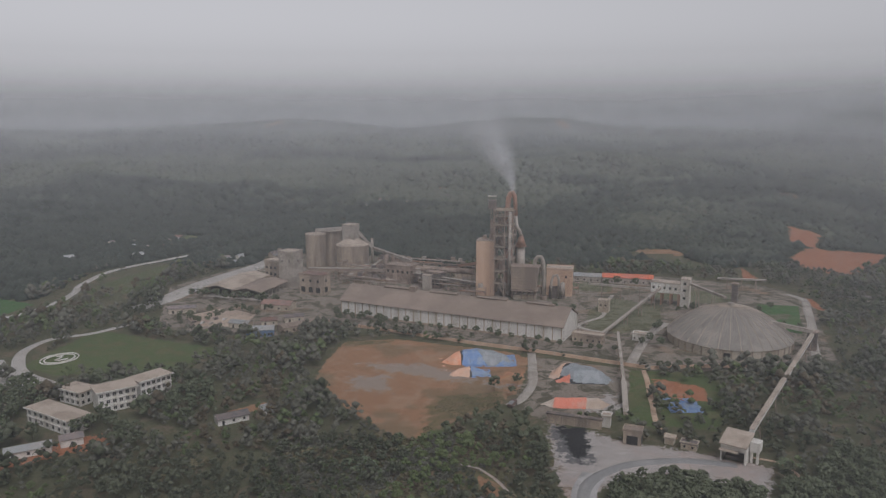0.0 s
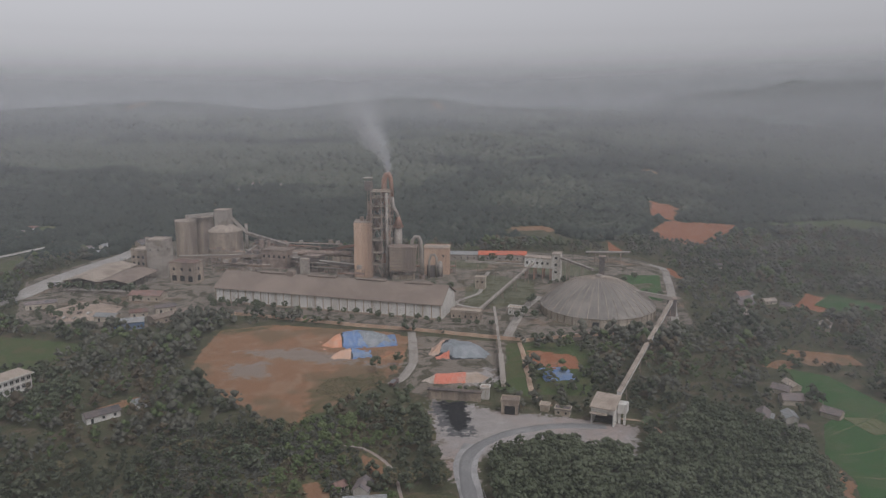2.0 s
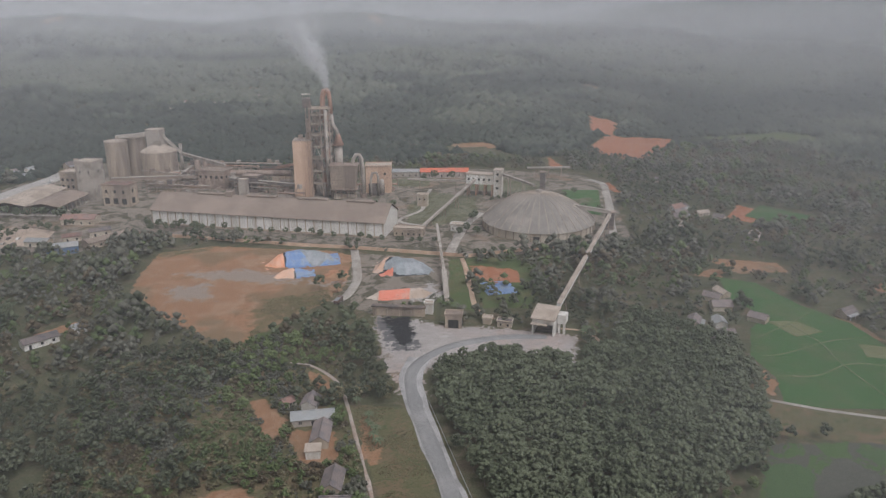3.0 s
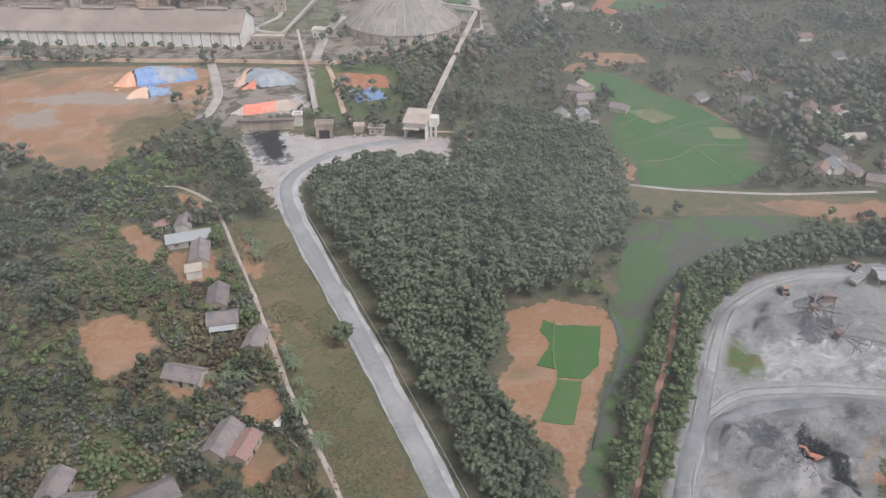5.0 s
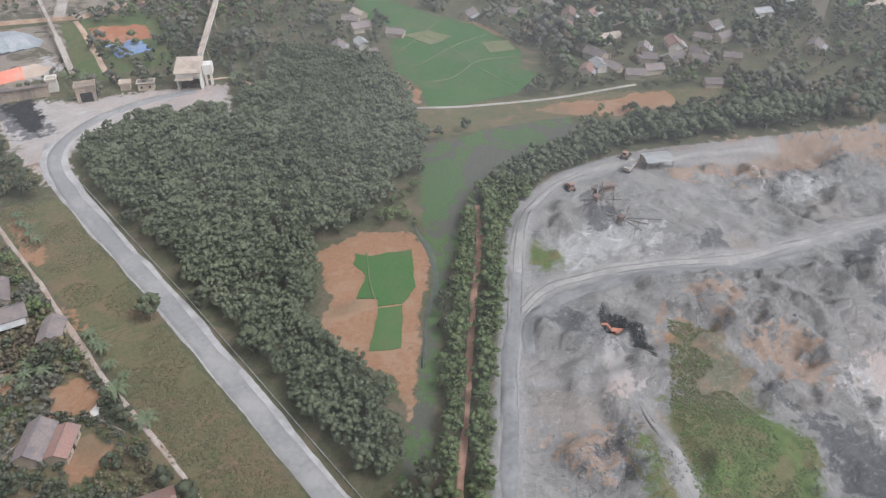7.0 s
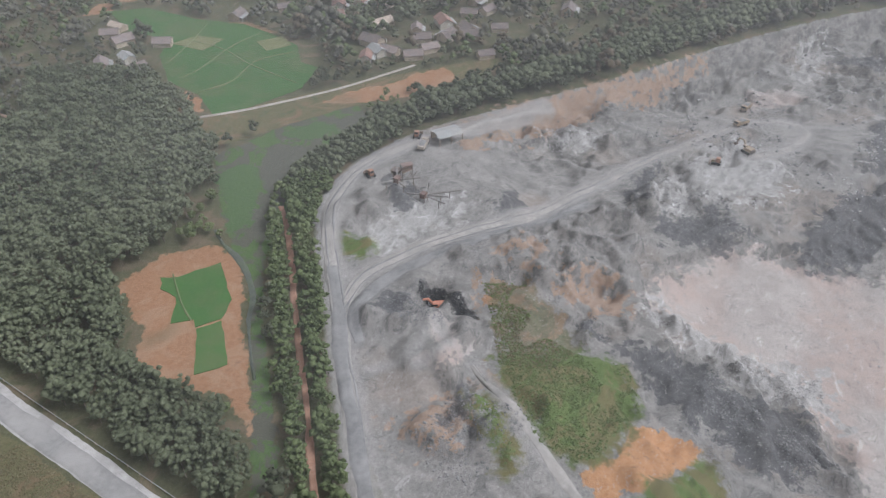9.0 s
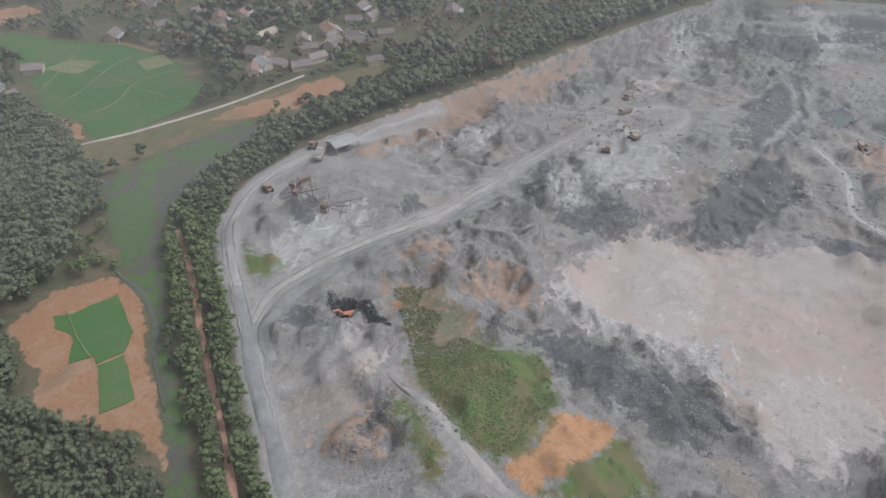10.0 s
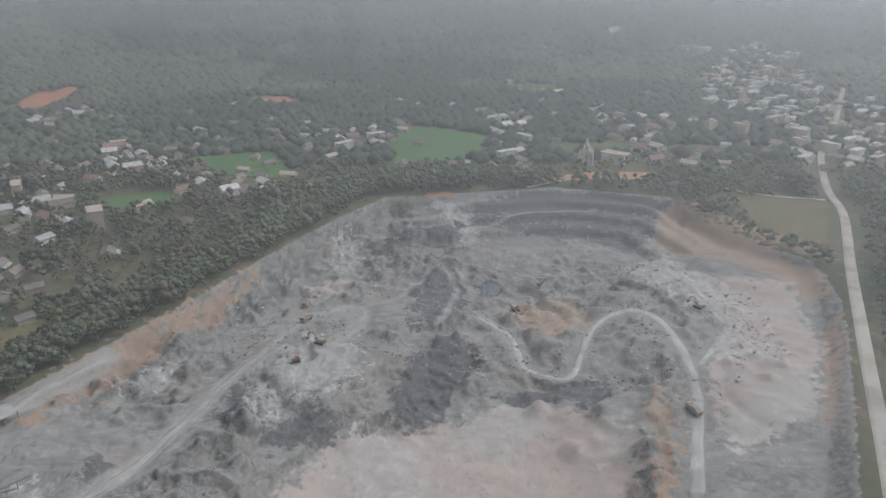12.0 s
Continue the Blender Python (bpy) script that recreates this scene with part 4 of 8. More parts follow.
ribbon("lane", [(136, 312), (146, 306), (148, 292), (140, 280)], 1.6, M["path"], "pale footpath round the loading shed", 0.12)
ribbon("plant_road", [(-236, 566), (-224, 594), (-213, 642), (-198, 684), (-180, 730), (-170, 782)], [16, 20, 21, 21, 19, 12], M["paleconcrete"], "broad dusty concrete yard road of the works", 0.12)
ribbon("lane", [(-400, 490), (-324, 539), (-307, 580), (-307, 617), (-315, 649), (-313, 708), (-280, 765), (-252, 810), (-220, 890)], 6.5, M["paleconcrete"], "pale country lane among fields", 0.3)
ribbon("lane", [(-215, 540), (-237, 504), (-260, 489), (-265, 464), (-256, 440), (-242, 420), (-218, 404)], [5, 5, 5, 6, 8, 9, 8], M["paleconcrete"], "pale concrete drive round a lawn", 0.14)
patch("forecourt", [(-300, 440), (-268, 446), (-254, 428), (-238, 414), (-216, 404), (-222, 394), (-262, 404), (-300, 424)], M["paleconcrete"], "broad pale concrete forecourt below the lawn", 0.1, "forecourt", seed=31)
patch("works_yard", [(-190, 546), (-167, 571), (-139, 550), (-142, 518), (-175, 519)], M["palesand"], "sandy pale parking yard of the works", 0.1, "yard", seed=32)
ribbon("lane", [(112, 500), (96, 520), (118, 545), (126, 575), (140, 610)], 3.5, M["concrete"], "pale footway between lawns", 0.12)
ribbon("plant_wall_base", [(-84, 531), (-32, 506), (15, 482), (58, 463), (120, 431), (160, 436), (200, 432)], 3.0, M["concrete"], "pale dusty footway along the boundary wall", 0.12)

# ---- fields ----
patch("rice_field", PADDY, M["paddy"], "bright green young rice in a wide valley field", 0.15, seed=1)
patch("rice_field", [(109, 160), (112, 156), (124, 150), (113, 135), (105.4, 131.2), (99, 135), (101, 138), (96, 142), (105, 149), (105, 156)], M["paddy"], "bright green rice plot on red soil", 0.2, seed=2)
patch("rice_field", [(98.4, 134.2), (104.8, 130.6), (93, 117), (86, 122)], M["paddy"], "small bright green rice plot", 0.22, seed=3)
patch("rice_field", [(707, -10), (657, -81), (588, -69), (563, -41), (548, -2), (619, 3)], M["paddy"], "large green paddy before the village", 0.3, seed=4)
patch("rice_field", [(588, 162), (603, 97), (521, 65), (537, 119)], M["paddy"], "green paddy between houses", 0.3, seed=5)
patch("rice_field", [(486, 186), (497, 148), (472, 134), (451, 169)], M["paddy"], "small green paddy among trees", 0.3, seed=6)
patch("rice_field", [(-420, 640), (-357, 598), (-320, 580), (-328, 547), (-420, 520)], M["paddy"], "green paddy beside the country lane", 0.3, seed=7)
patch("crop_field", [(375, 494), (345, 470), (360, 440), (395, 452)], M["paddy"], "green garden plot beside houses", 0.3, seed=8)
patch("football_lawn", LAWN_DOME, M["paddy"], "green lawn behind the dome store", 0.12, seed=9)
patch("crop_field", [(517, -100), (535, -143), (533, -188), (514, -180)], M["laterite"], "bare red strip of soil by the church", 0.3, seed=10)

for pond in ([(370, -44), (378, -52), (370, -60), (352, -52)], [(380, -72), (378, -84), (368, -80)]):
    patch("pond", pond, M["pond"], "small dark pool on the pit floor", 0.35, "pond", ragged=1.5)
ribbon("creek", [(136, 164), (132, 157), (126, 143), (118, 132), (104, 120), (93, 107)], [0.9, 1.9, 1.6, 0.9, 0.6], M["creek"], "narrow creek of still grey-green water", 0.04, 2.0, 1.2, "creek", edge=0.04)
BUNDS = [[(252, 330), (240, 312), (228, 296)], [(266, 300), (246, 290), (222, 280)], [(272, 268), (250, 268), (224, 262), (212, 262)], [(262, 238), (244, 246), (222, 240), (206, 244)], [(246, 290), (246, 268), (240, 246), (236, 214)], [(112, 158), (104, 146), (100, 138)], [(640, -2), (630, -60)], [(690, -30), (600, -40)], [(560, 90), (568, 140)]]
for line in BUNDS:
    ribbon("field_bank", line, 0.55, M["bund"], "narrow grassy bank between rice plots", 0.4, 3.0, 0.2, "field bank")
patch("crop_field", [(238, 296), (252, 292), (256, 278), (240, 276)], M["crop"], "fallow plot inside the rice field", 0.24, seed=21)
patch("crop_field", [(262, 262), (274, 256), (268, 244), (256, 250)], M["crop"], "dry stubble plot inside the rice field", 0.24, seed=22)


# ---- the cement works ----
def along(ax, ay, bx, by):
    """The pose of a building whose front runs from a to b, with its depth behind it."""
    return pose(ax, ay, z_at((ax + bx) / 2, (ay + by) / 2), 0, 0, math.degrees(math.atan2(by - ay, bx - ax)))


def prism(bm, outline, y0, y1):
    """An outline in x and z, drawn out along y."""
    a = [bm.verts.new((x, y0, z)) for x, z in outline]
    b = [bm.verts.new((x, y1, z)) for x, z in outline]
    bm.faces.new(a)
    bm.faces.new(b[::-1])
    for i in range(len(a)):
        j = (i + 1) % len(a)
        bm.faces.new((a[j], a[i], b[i], b[j]))
    bmesh.ops.recalc_face_normals(bm, faces=bm.faces)
    return bm


def sheet_gable(bm, x0, x1, y0, y1, eave, ridge, thick=0.25, ribs=0.0):
    """A gable roof with its ridge along x, as two sloped slabs."""
    ym = (y0 + y1) / 2
    for ya, za, yb, zb in ((y0, eave, ym, ridge), (y1, eave, ym, ridge)):
        v = [bm.verts.new(p) for p in ((x0, ya, za), (x1, ya, za), (x1, yb, zb), (x0, yb, zb), (x0, ya, za + thick), (x1, ya, za + thick), (x1, yb, zb + thick), (x0, yb, zb + thick))]
        for f in ((3, 2, 1, 0), (4, 5, 6, 7), (0, 1, 5, 4), (1, 2, 6, 5), (2, 3, 7, 6), (3, 0, 4, 7)):
            bm.faces.new([v[i] for i in f])
    bmesh.ops.recalc_face_normals(bm, faces=bm.faces)
    return bm


def drum(bm, x, y, r, z0, z1, sides=32, r2=None):
    return tube(bm, [(x, y, z0), (x, y, z1)], [r, r if r2 is None else r2], sides)


def storage_hall():
    L, D, E, R = 171.0, 35.5, 10.6, 19.6
    t = thing("storage_hall", along(-76, 553, 79.3, 478.5), "long pale storage hall with a dusty brown gable roof", "warehouse")
    bm = bmesh.new()
    prism(bm, [(0, 0), (D, 0), (D, E), (D / 2, R - 0.4), (0, E)], 0, L)
    w = part("wall", bm, M["white"], t)
    w.matrix_basis = Matrix(((0, 1, 0, 0), (1, 0, 0, 0), (0, 0, 1, 0), (0, 0, 0, 1)))
    w.data.flip_normals()
    part("roof", sheet_gable(bmesh.new(), -1.0, L + 1.0, -1.2, D + 1.2, E - 0.3, R, 0.35), M["roof"], t, "dusty brown fibre-cement roof")
    for k in range(29):
        x = 0.6 + k * (L - 1.2) / 28
        part("pilaster", box(bmesh.new(), x - 0.28, x + 0.28, -0.35, 0.05, 0, E - 0.3), M["silo"], t)
    part("plinth", box(bmesh.new(), -0.15, L + 0.15, -0.42, 0.06, 0, 1.3), M["silo"], t, "grey dusty plinth")
    for x0, x1 in ((28, 50), (66, 88), (104, 126), (140, 160)):
        part("ridge_vent", prism(bmesh.new(), [(0, 0), (3.4, 0), (3.6, 0.9), (1.7, 1.5), (-0.2, 0.9)], x0, x1), M["roof"], t).matrix_basis = Matrix(((0, 1, 0, 0), (1, 0, 0, D / 2 - 1.7), (0, 0, 1, R), (0, 0, 0, 1)))
    part("roof_hatch", box(bmesh.new(), 50, 55, D / 2 - 2.5, D / 2 + 2.5, R - 1, R + 3), M["roof"], t)
    return t


def dome_store():
    x, y, R = 188.0, 481.5, 38.4
    t = thing("dome_store", pose(x, y, z_at(x, y)), "round store with a grey ribbed metal dome roof", "storage dome")
    bm = bmesh.new()
    drum(bm, 0, 0, R, 0, 6.2, 64)
    part("wall", bm, M["wall"], t, "pale concrete ring wall")
    bm = bmesh.new()
    rings = []
    for k in range(13):
        s = k / 12
        r = (R + 0.9) * (1 - s) + 1.6 * s
        z = 5.9 + 18.6 * (1 - (1 - s) ** 2.0)
        rings.append([bm.verts.new((r * math.cos(a), r * math.sin(a), z)) for a in (2 * math.pi * j / 72 for j in range(72))])
    for ra, rb in zip(rings, rings[1:]):
        for j in range(72):
            bm.faces.new((ra[j], ra[(j + 1) % 72], rb[(j + 1) % 72], rb[j]))
    bm.faces.new(rings[-1])
    part("roof", bm, M["domeroof"], t, "grey sheet-metal dome streaked with dust", True)
    for j in range(36):
        a = 2 * math.pi * j / 36
        line = []
        for k in range(13):
            s = k / 12
            r = (R + 1.0) * (1 - s) + 1.6 * s
            line.append((r * math.cos(a), r * math.sin(a), 6.0 + 18.6 * (1 - (1 - s) ** 2.0)))
        part("rib", tube(bmesh.new(), line, 0.2, 5), M["roofpale"], t)
    for j in range(40):
        a = 2 * math.pi * j / 40
        part("pilaster", beam(bmesh.new(), ((R + 0.1) * math.cos(a), (R + 0.1) * math.sin(a), 0), ((R + 0.1) * math.cos(a), (R + 0.1) * math.sin(a), 6.0), 0.7), M["silo"], t)
    part("apex_house", drum(bmesh.new(), 0, 0, 2.2, 24.2, 26.4, 16), M["gallery"], t)
    a = radians(-112)
    part("doorway", beam(bmesh.new(), ((R + 0.05) * math.cos(a), (R + 0.05) * math.sin(a), 2.0), ((R + 0.5) * math.cos(a), (R + 0.5) * math.sin(a), 2.0), 4.0, 3.6), M["opening"], t, "dark open doorway")
    return t


def silo(name, x, y, r, h, material, label, cone=0.0):
    t = thing(name, pose(x, y, z_at(x, y)), label, "silo")
    part("shell", drum(bmesh.new(), 0, 0, r, -0.5, h, 36), material, t, smooth_shade=False)
    for z in (h * 0.34, h * 0.67, h - 0.4):
        part("band", drum(bmesh.new(), 0, 0, r + 0.12, z, z + 0.5, 36), material, t)
    if cone:
        part("roof", tube(bmesh.new(), [(0, 0, h - 0.2), (0, 0, h + cone)], [r + 0.4, r * 0.3], 36), M["roofpale"], t)
    else:
        part("roof_slab", drum(bmesh.new(), 0, 0, r + 0.4, h, h + 0.6, 36), M["roofpale"], t)
        for k in range(14):
            a = 2 * math.pi * k / 14
            part("rail_post", beam(bmesh.new(), (r * math.cos(a), r * math.sin(a), h + 0.5), (r * math.cos(a), r * math.sin(a), h + 1.8), 0.15), M["darksteel"], t)
    return t


def preheater_tower():
    x, y = 51.0, 612.0
    t = thing("preheater_tower", pose(x, y, z_at(x, y), 0, 0, -14), "tall open steel preheater tower with cyclones and red ducts", "industrial tower")
    W = 7.6
    levels = [0, 11, 21, 31, 41, 50, 59, 66, 71]
    for sx in (-1, 0.1, 1):
        for sy in (-1, 1):
            part("column", beam(bmesh.new(), (sx * W, sy * W, -0.5), (sx * W, sy * W, 71), 1.0), M["steel"], t)
    for z in levels[1:]:
        part("floor_slab", box(bmesh.new(), -W - 0.8, W + 0.8, -W - 0.8, W + 0.8, z - 0.35, z), M["silo"], t)
        bm = bmesh.new()
        for a, b in (((-W - .7, -W - .7), (W + .7, -W - .7)), ((W + .7, -W - .7), (W + .7, W + .7)), ((-W - .7, -W - .7), (-W - .7, W + .7))):
            for dz in (0.6, 1.15):
                beam(bm, (*a, z + dz), (*b, z + dz), 0.12)
        part("railing", bm, M["gallery"], t)
    for k, (z0, z1) in enumerate(zip(levels, levels[1:])):
        bm = bmesh.new()
        for a, b in (((-W, -W), (W * 0.1, -W)), ((W * 0.1, -W), (W, -W)), ((W, -W), (W, W)), ((-W, -W), (-W, W))):
            c = ((a[0] + b[0]) / 2, (a[1] + b[1]) / 2)
            beam(bm, (*a, z0), (*c, z1 - 0.4), 0.45)
            beam(bm, (*b, z0), (*c, z1 - 0.4), 0.45)
        part("bracing", bm, M["gallery"] if k in (3, 4, 6) else M["steel"], t)
    for k, (cx, cy, z, r) in enumerate(((-3.5, -1, 61, 2.6), (3.4, 1, 61, 2.6), (-2.8, 0, 46, 3.2), (3.2, -1.5, 35, 3.2), (-3, 1, 25, 3.2), (3, 0, 15, 3.2))):
        part("cyclone", tube(bmesh.new(), [(cx, cy, z - 8), (cx, cy, z - 3), (cx, cy, z + 3), (cx, cy, z + 4)], [0.7, r, r, r * 0.5], 20), M["rust"] if k % 2 else M["steel"], t, smooth_shade=True)
    part("head_duct", tube(bmesh.new(), [(2, 0, 62), (2, 0, 74), (2.4, 0, 80), (3.6, 0, 84), (5.6, 0, 84.6), (7.2, 0, 82), (8, 0, 76), (8.6, -1, 66)], [2.2, 2.2, 2.2, 2.0, 2.0, 1.8, 1.6, 1.5], 18), M["rust"], t, "red-brown bent gas duct", True)
    part("down_duct", tube(bmesh.new(), [(8.6, -1, 66), (9.5, -1, 58), (12.5, -1, 53), (12.8, -1, 50)], [1.4, 1.4, 1.4, 1.4], 14), M["gallery"], t, "pale downcomer duct", True)
    part("riser", tube(bmesh.new(), [(5.2, -8.6, 2), (5.2, -8.6, 70)], 1.3, 14), M["gallery"], t, "pale vertical gas pipe", True)
    part("top_frame", box(bmesh.new(), -1, 6.5, -3.5, 3.5, 71, 72), M["silo"], t)
    part("stair_tower", box(bmesh.new(), -W - 4.2, -W - 1.2, -3, 3, -0.5, 62), M["steel"], t)
    return t


M["domeroof"] = surface("dome_sheet", (0.22, 0.195, 0.17), (0.265, 0.24, 0.21), 0.85, 0.25, 0.06, (0.32, 0.285, 0.245), 0.1, streak=False)
storage_hall()
dome_store()
silo("cement_silo", -122, 722, 9.6, 33, M["silo"], "dusty pale concrete cement silo")
silo("cement_silo", -107, 735, 8.2, 34, M["silo"], "grey-brown concrete cement silo")
silo("clinker_silo", -85, 706, 15.0, 26, M["silo"], "wide dusty clinker silo with a cone roof", 6.5)
preheater_tower()


GRID = -25.5  # the works' grid, degrees


def block(name, x, y, w, d, h, wall, roof, label, category, turn=GRID, z0=-0.3, windows=(), parapet=True, parent_z=0.0):
    """A plain industrial building: walls, a roof slab with an edge, and rows of window openings on its front and side."""
    t = thing(name, pose(x, y, z_at(x, y) + parent_z, 0, 0, turn), label, category)
    part("wall", box(bmesh.new(), -w / 2, w / 2, -d / 2, d / 2, z0, h), wall, t)
    bm = bmesh.new()
    box(bm, -w / 2 - 0.4, w / 2 + 0.4, -d / 2 - 0.4, d / 2 + 0.4, h + 0.003, h + 0.45)
    part("roof", bm, roof, t)
    if parapet:
        bm = bmesh.new()
        for x0, x1, y0, y1 in ((-w / 2 - 0.4, w / 2 + 0.4, -d / 2 - 0.4, -d / 2 - 0.1), (-w / 2 - 0.4, w / 2 + 0.4, d / 2 + 0.1, d / 2 + 0.4), (-w / 2 - 0.4, -w / 2 - 0.1, -d / 2 - 0.1, d / 2 + 0.1), (w / 2 + 0.1, w / 2 + 0.4, -d / 2 - 0.1, d / 2 + 0.1)):
            box(bm, x0, x1, y0, y1, h + 0.45, h + 1.0)
        part("parapet", bm, wall, t)
    for z, n, wide, tall in windows:
        for k in range(n):
            cx = -w / 2 + (k + 0.5) * w / n
            win = part("window", box(bmesh.new(), cx - wide / 2, cx + wide / 2, -d / 2 - 0.06, -d / 2 + 0.1, z, z + tall), M["opening"], t)
            part("sill", box(bmesh.new(), cx - wide / 2 - 0.15, cx + wide / 2 + 0.15, -d / 2 - 0.25, -d / 2 - 0.062, z - 0.2, z), wall, win)
        for k in range(max(1, n // 2)):
            cy = -d / 2 + (k + 0.5) * d / max(1, n // 2)
            part("window", box(bmesh.new(), w / 2 - 0.1, w / 2 + 0.06, cy - wide / 2, cy + wide / 2, z, z + tall), M["opening"], t)
    return t


def gallery(a, b, w, h, label, legs=3, material=None, category="conveyor", roof=None):
    """A covered conveyor bridge from a to b on trestle legs, with a ridged roof."""
    a, b = Vector(a), Vector(b)
    t = thing("conveyor_gallery", pose(a.x, a.y, 0), label, category)
    o = Vector((a.x, a.y, 0))
    part("duct", beam(bmesh.new(), a - o, b - o, w, h), material or M["gallery"], t)
    up = Vector((0, 0, h / 2 + 0.12))
    part("roof_sheet", beam(bmesh.new(), a - o + up, b - o + up, w + 0.5, 0.2), roof or M["gallery"], t)
    side = (b - a).cross(Vector((0, 0, 1))).normalized()
    for k in range(legs):
        p = a.lerp(b, (k + 0.7) / (legs + 0.4)) - o
        ground_z = z_at(p.x + o.x, p.y + o.y)
        if p.z - ground_z < 2.2:
            continue
        bm = bmesh.new()
        for s in (-1, 1):
            beam(bm, (p.x + side.x * s * w * 0.4, p.y + side.y * s * w * 0.4, p.z - h / 2), (p.x + side.x * s * w * 0.9, p.y + side.y * s * w * 0.9, ground_z - 0.3), 0.35)
        beam(bm, (p.x - side.x * w * 0.6, p.y - side.y * w * 0.6, (p.z + ground_z) / 2), (p.x + side.x * w * 0.6, p.y + side.y * w * 0.6, (p.z + ground_z) / 2), 0.25)
        part("trestle", bm, M["steel"], t)
    return t


def gable_shed(name, ax, ay, bx, by, depth, eave, ridge, roof, wall, label, open_front=False, category="shed", group=""):
    """A shed with a gable roof whose front runs from a to b; open sheds stand on posts."""
    L = math.hypot(bx - ax, by - ay)
    t = thing(name, along(ax, ay, bx, by), label, category, group)
    part("roof", sheet_gable(bmesh.new(), -0.5, L + 0.5, -0.6, depth + 0.6, eave, ridge, 0.2), roof, t)
    if open_front:
        for k in range(int(L / 6) + 1):
            for y in (0.2, depth - 0.2):
                x = min(0.2 + k * 6, L - 0.2)
                part("post", box(bmesh.new(), x - 0.2, x + 0.2, y - 0.2, y + 0.2, -0.3, eave), M["silo"], t)
        part("back_wall", box(bmesh.new(), 0, L, depth - 0.3, depth, -0.3, eave - 0.1), wall, t)
        part("floor_slab", box(bmesh.new(), 0, L, 0.5, depth - 0.5, -0.3, 0.12), M["concrete"], t)
    else:
        bm = prism(bmesh.new(), [(0, -0.3), (depth, -0.3), (depth, eave), (depth / 2, ridge - 0.25), (0, eave)], 0, L)
        w = part("wall", bm, wall, t)
        w.matrix_basis = Matrix(((0, 1, 0, 0), (1, 0, 0, 0), (0, 0, 1, 0), (0, 0, 0, 1)))
        w.data.flip_normals()
        n = max(1, int(L / 5))
        for k in range(n):
            x = (k + 0.5) * L / n
            part("window" if k else "door", box(bmesh.new(), x - 0.6, x + 0.6, -0.06, 0.1, 1.0 if k else 0, 2.3), M["opening"], t)
    return t


def raw_meal_silo():
    t = thing("raw_meal_silo", pose(36, 614, z_at(36, 614), 0, 0, -12), "tall square ochre concrete silo beside the tower", "silo")
    part("shaft", box(bmesh.new(), -6.8, 6.8, -6.5, 6.5, -0.5, 45.5), M["ochre"], t)
    for x in (-6.8, 6.8):
        part("corner_rib", box(bmesh.new(), x - 0.5, x + 0.5, -6.9, -6.45, -0.5, 45.5), M["ochre"], t)
    part("roof_slab", box(bmesh.new(), -7.2, 7.2, -6.9, 6.9, 45.5, 46.2), M["roofpale"], t)
    part("filter_box", box(bmesh.new(), -3, 0, -2, 2, 46.2, 49.5), M["steel"], t)
    part("vent", drum(bmesh.new(), 3, 0, 0.7, 46.2, 50.5, 12), M["steel"], t)
    bm = bmesh.new()
    for a, b in (((-7, -6.7), (7, -6.7)), ((7, -6.7), (7, 6.7)), ((-7, -6.7), (-7, 6.7))):
        beam(bm, (*a, 47.3), (*b, 47.3), 0.12)
        for k in range(6):
            p = Vector((*a, 46)).lerp(Vector((*b, 46)), k / 5)
            beam(bm, p, p + Vector((0, 0, 1.3)), 0.12)
    part("railing", bm, M["darksteel"], t)


def conditioning_tower():
    t = thing("conditioning_tower", pose(64, 612, z_at(64, 612)), "slim gas conditioning tower with a red-brown cone", "industrial tower")
    part("shell", drum(bmesh.new(), 0, 0, 3.3, -0.5, 41, 24), M["gallery"], t, smooth_shade=True)
    part("collar", drum(bmesh.new(), 0, 0, 4.6, 40.6, 41.4, 24), M["rust"], t)
    part("cone", tube(bmesh.new(), [(0, 0, 41.4), (0, 0, 50)], [4.1, 1.4], 24), M["rust"], t, "red-brown cone", True)


def filter_house():
    t = thing("bag_filter_house", pose(66.5, 598, z_at(66.5, 598), 0, 0, -12), "dusty brown bag filter house with hopper bottom", "filter house")
    part("casing", prism(bmesh.new(), [(-10, 9), (9, 9), (11, 27), (-11, 27)], -6, 6), M["silo"], t)
    for k in range(9):
        x = -9.6 + k * 2.4
        part("stiffener", beam(bmesh.new(), (x * 0.93, -6.15, 9.3), (x * 1.05, -6.15, 26.8), 0.3), M["steel"], t)
    for k in range(7):
        z = 11 + k * 2.3
        part("louvre", box(bmesh.new(), -9.4 - k * 0.2, 9.0 + k * 0.25, -6.5, -6.2, z, z + 0.35), M["roof"], t)
    part("roof_deck", box(bmesh.new(), -11.6, 11.6, -6.6, 6.6, 27, 27.6), M["steel"], t)
    for k in range(4):
        x = -7.5 + k * 5
        part("hopper", tube(bmesh.new(), [(x, 0, 9), (x, 0, 4)], [2.6, 0.5], 4), M["steel"], t)
        for y in (-5.5, 5.5):
            part("leg", beam(bmesh.new(), (x, y, -0.5), (x, y, 9), 0.5), M["steel"], t)
    part("platform", box(bmesh.new(), -10.5, 10.5, -7.6, 7.6, 8.0, 8.3), M["steel"], t)
    part("low_wall", box(bmesh.new(), -9, 9, -3, 5, -0.5, 3.6), M["wall"], t)


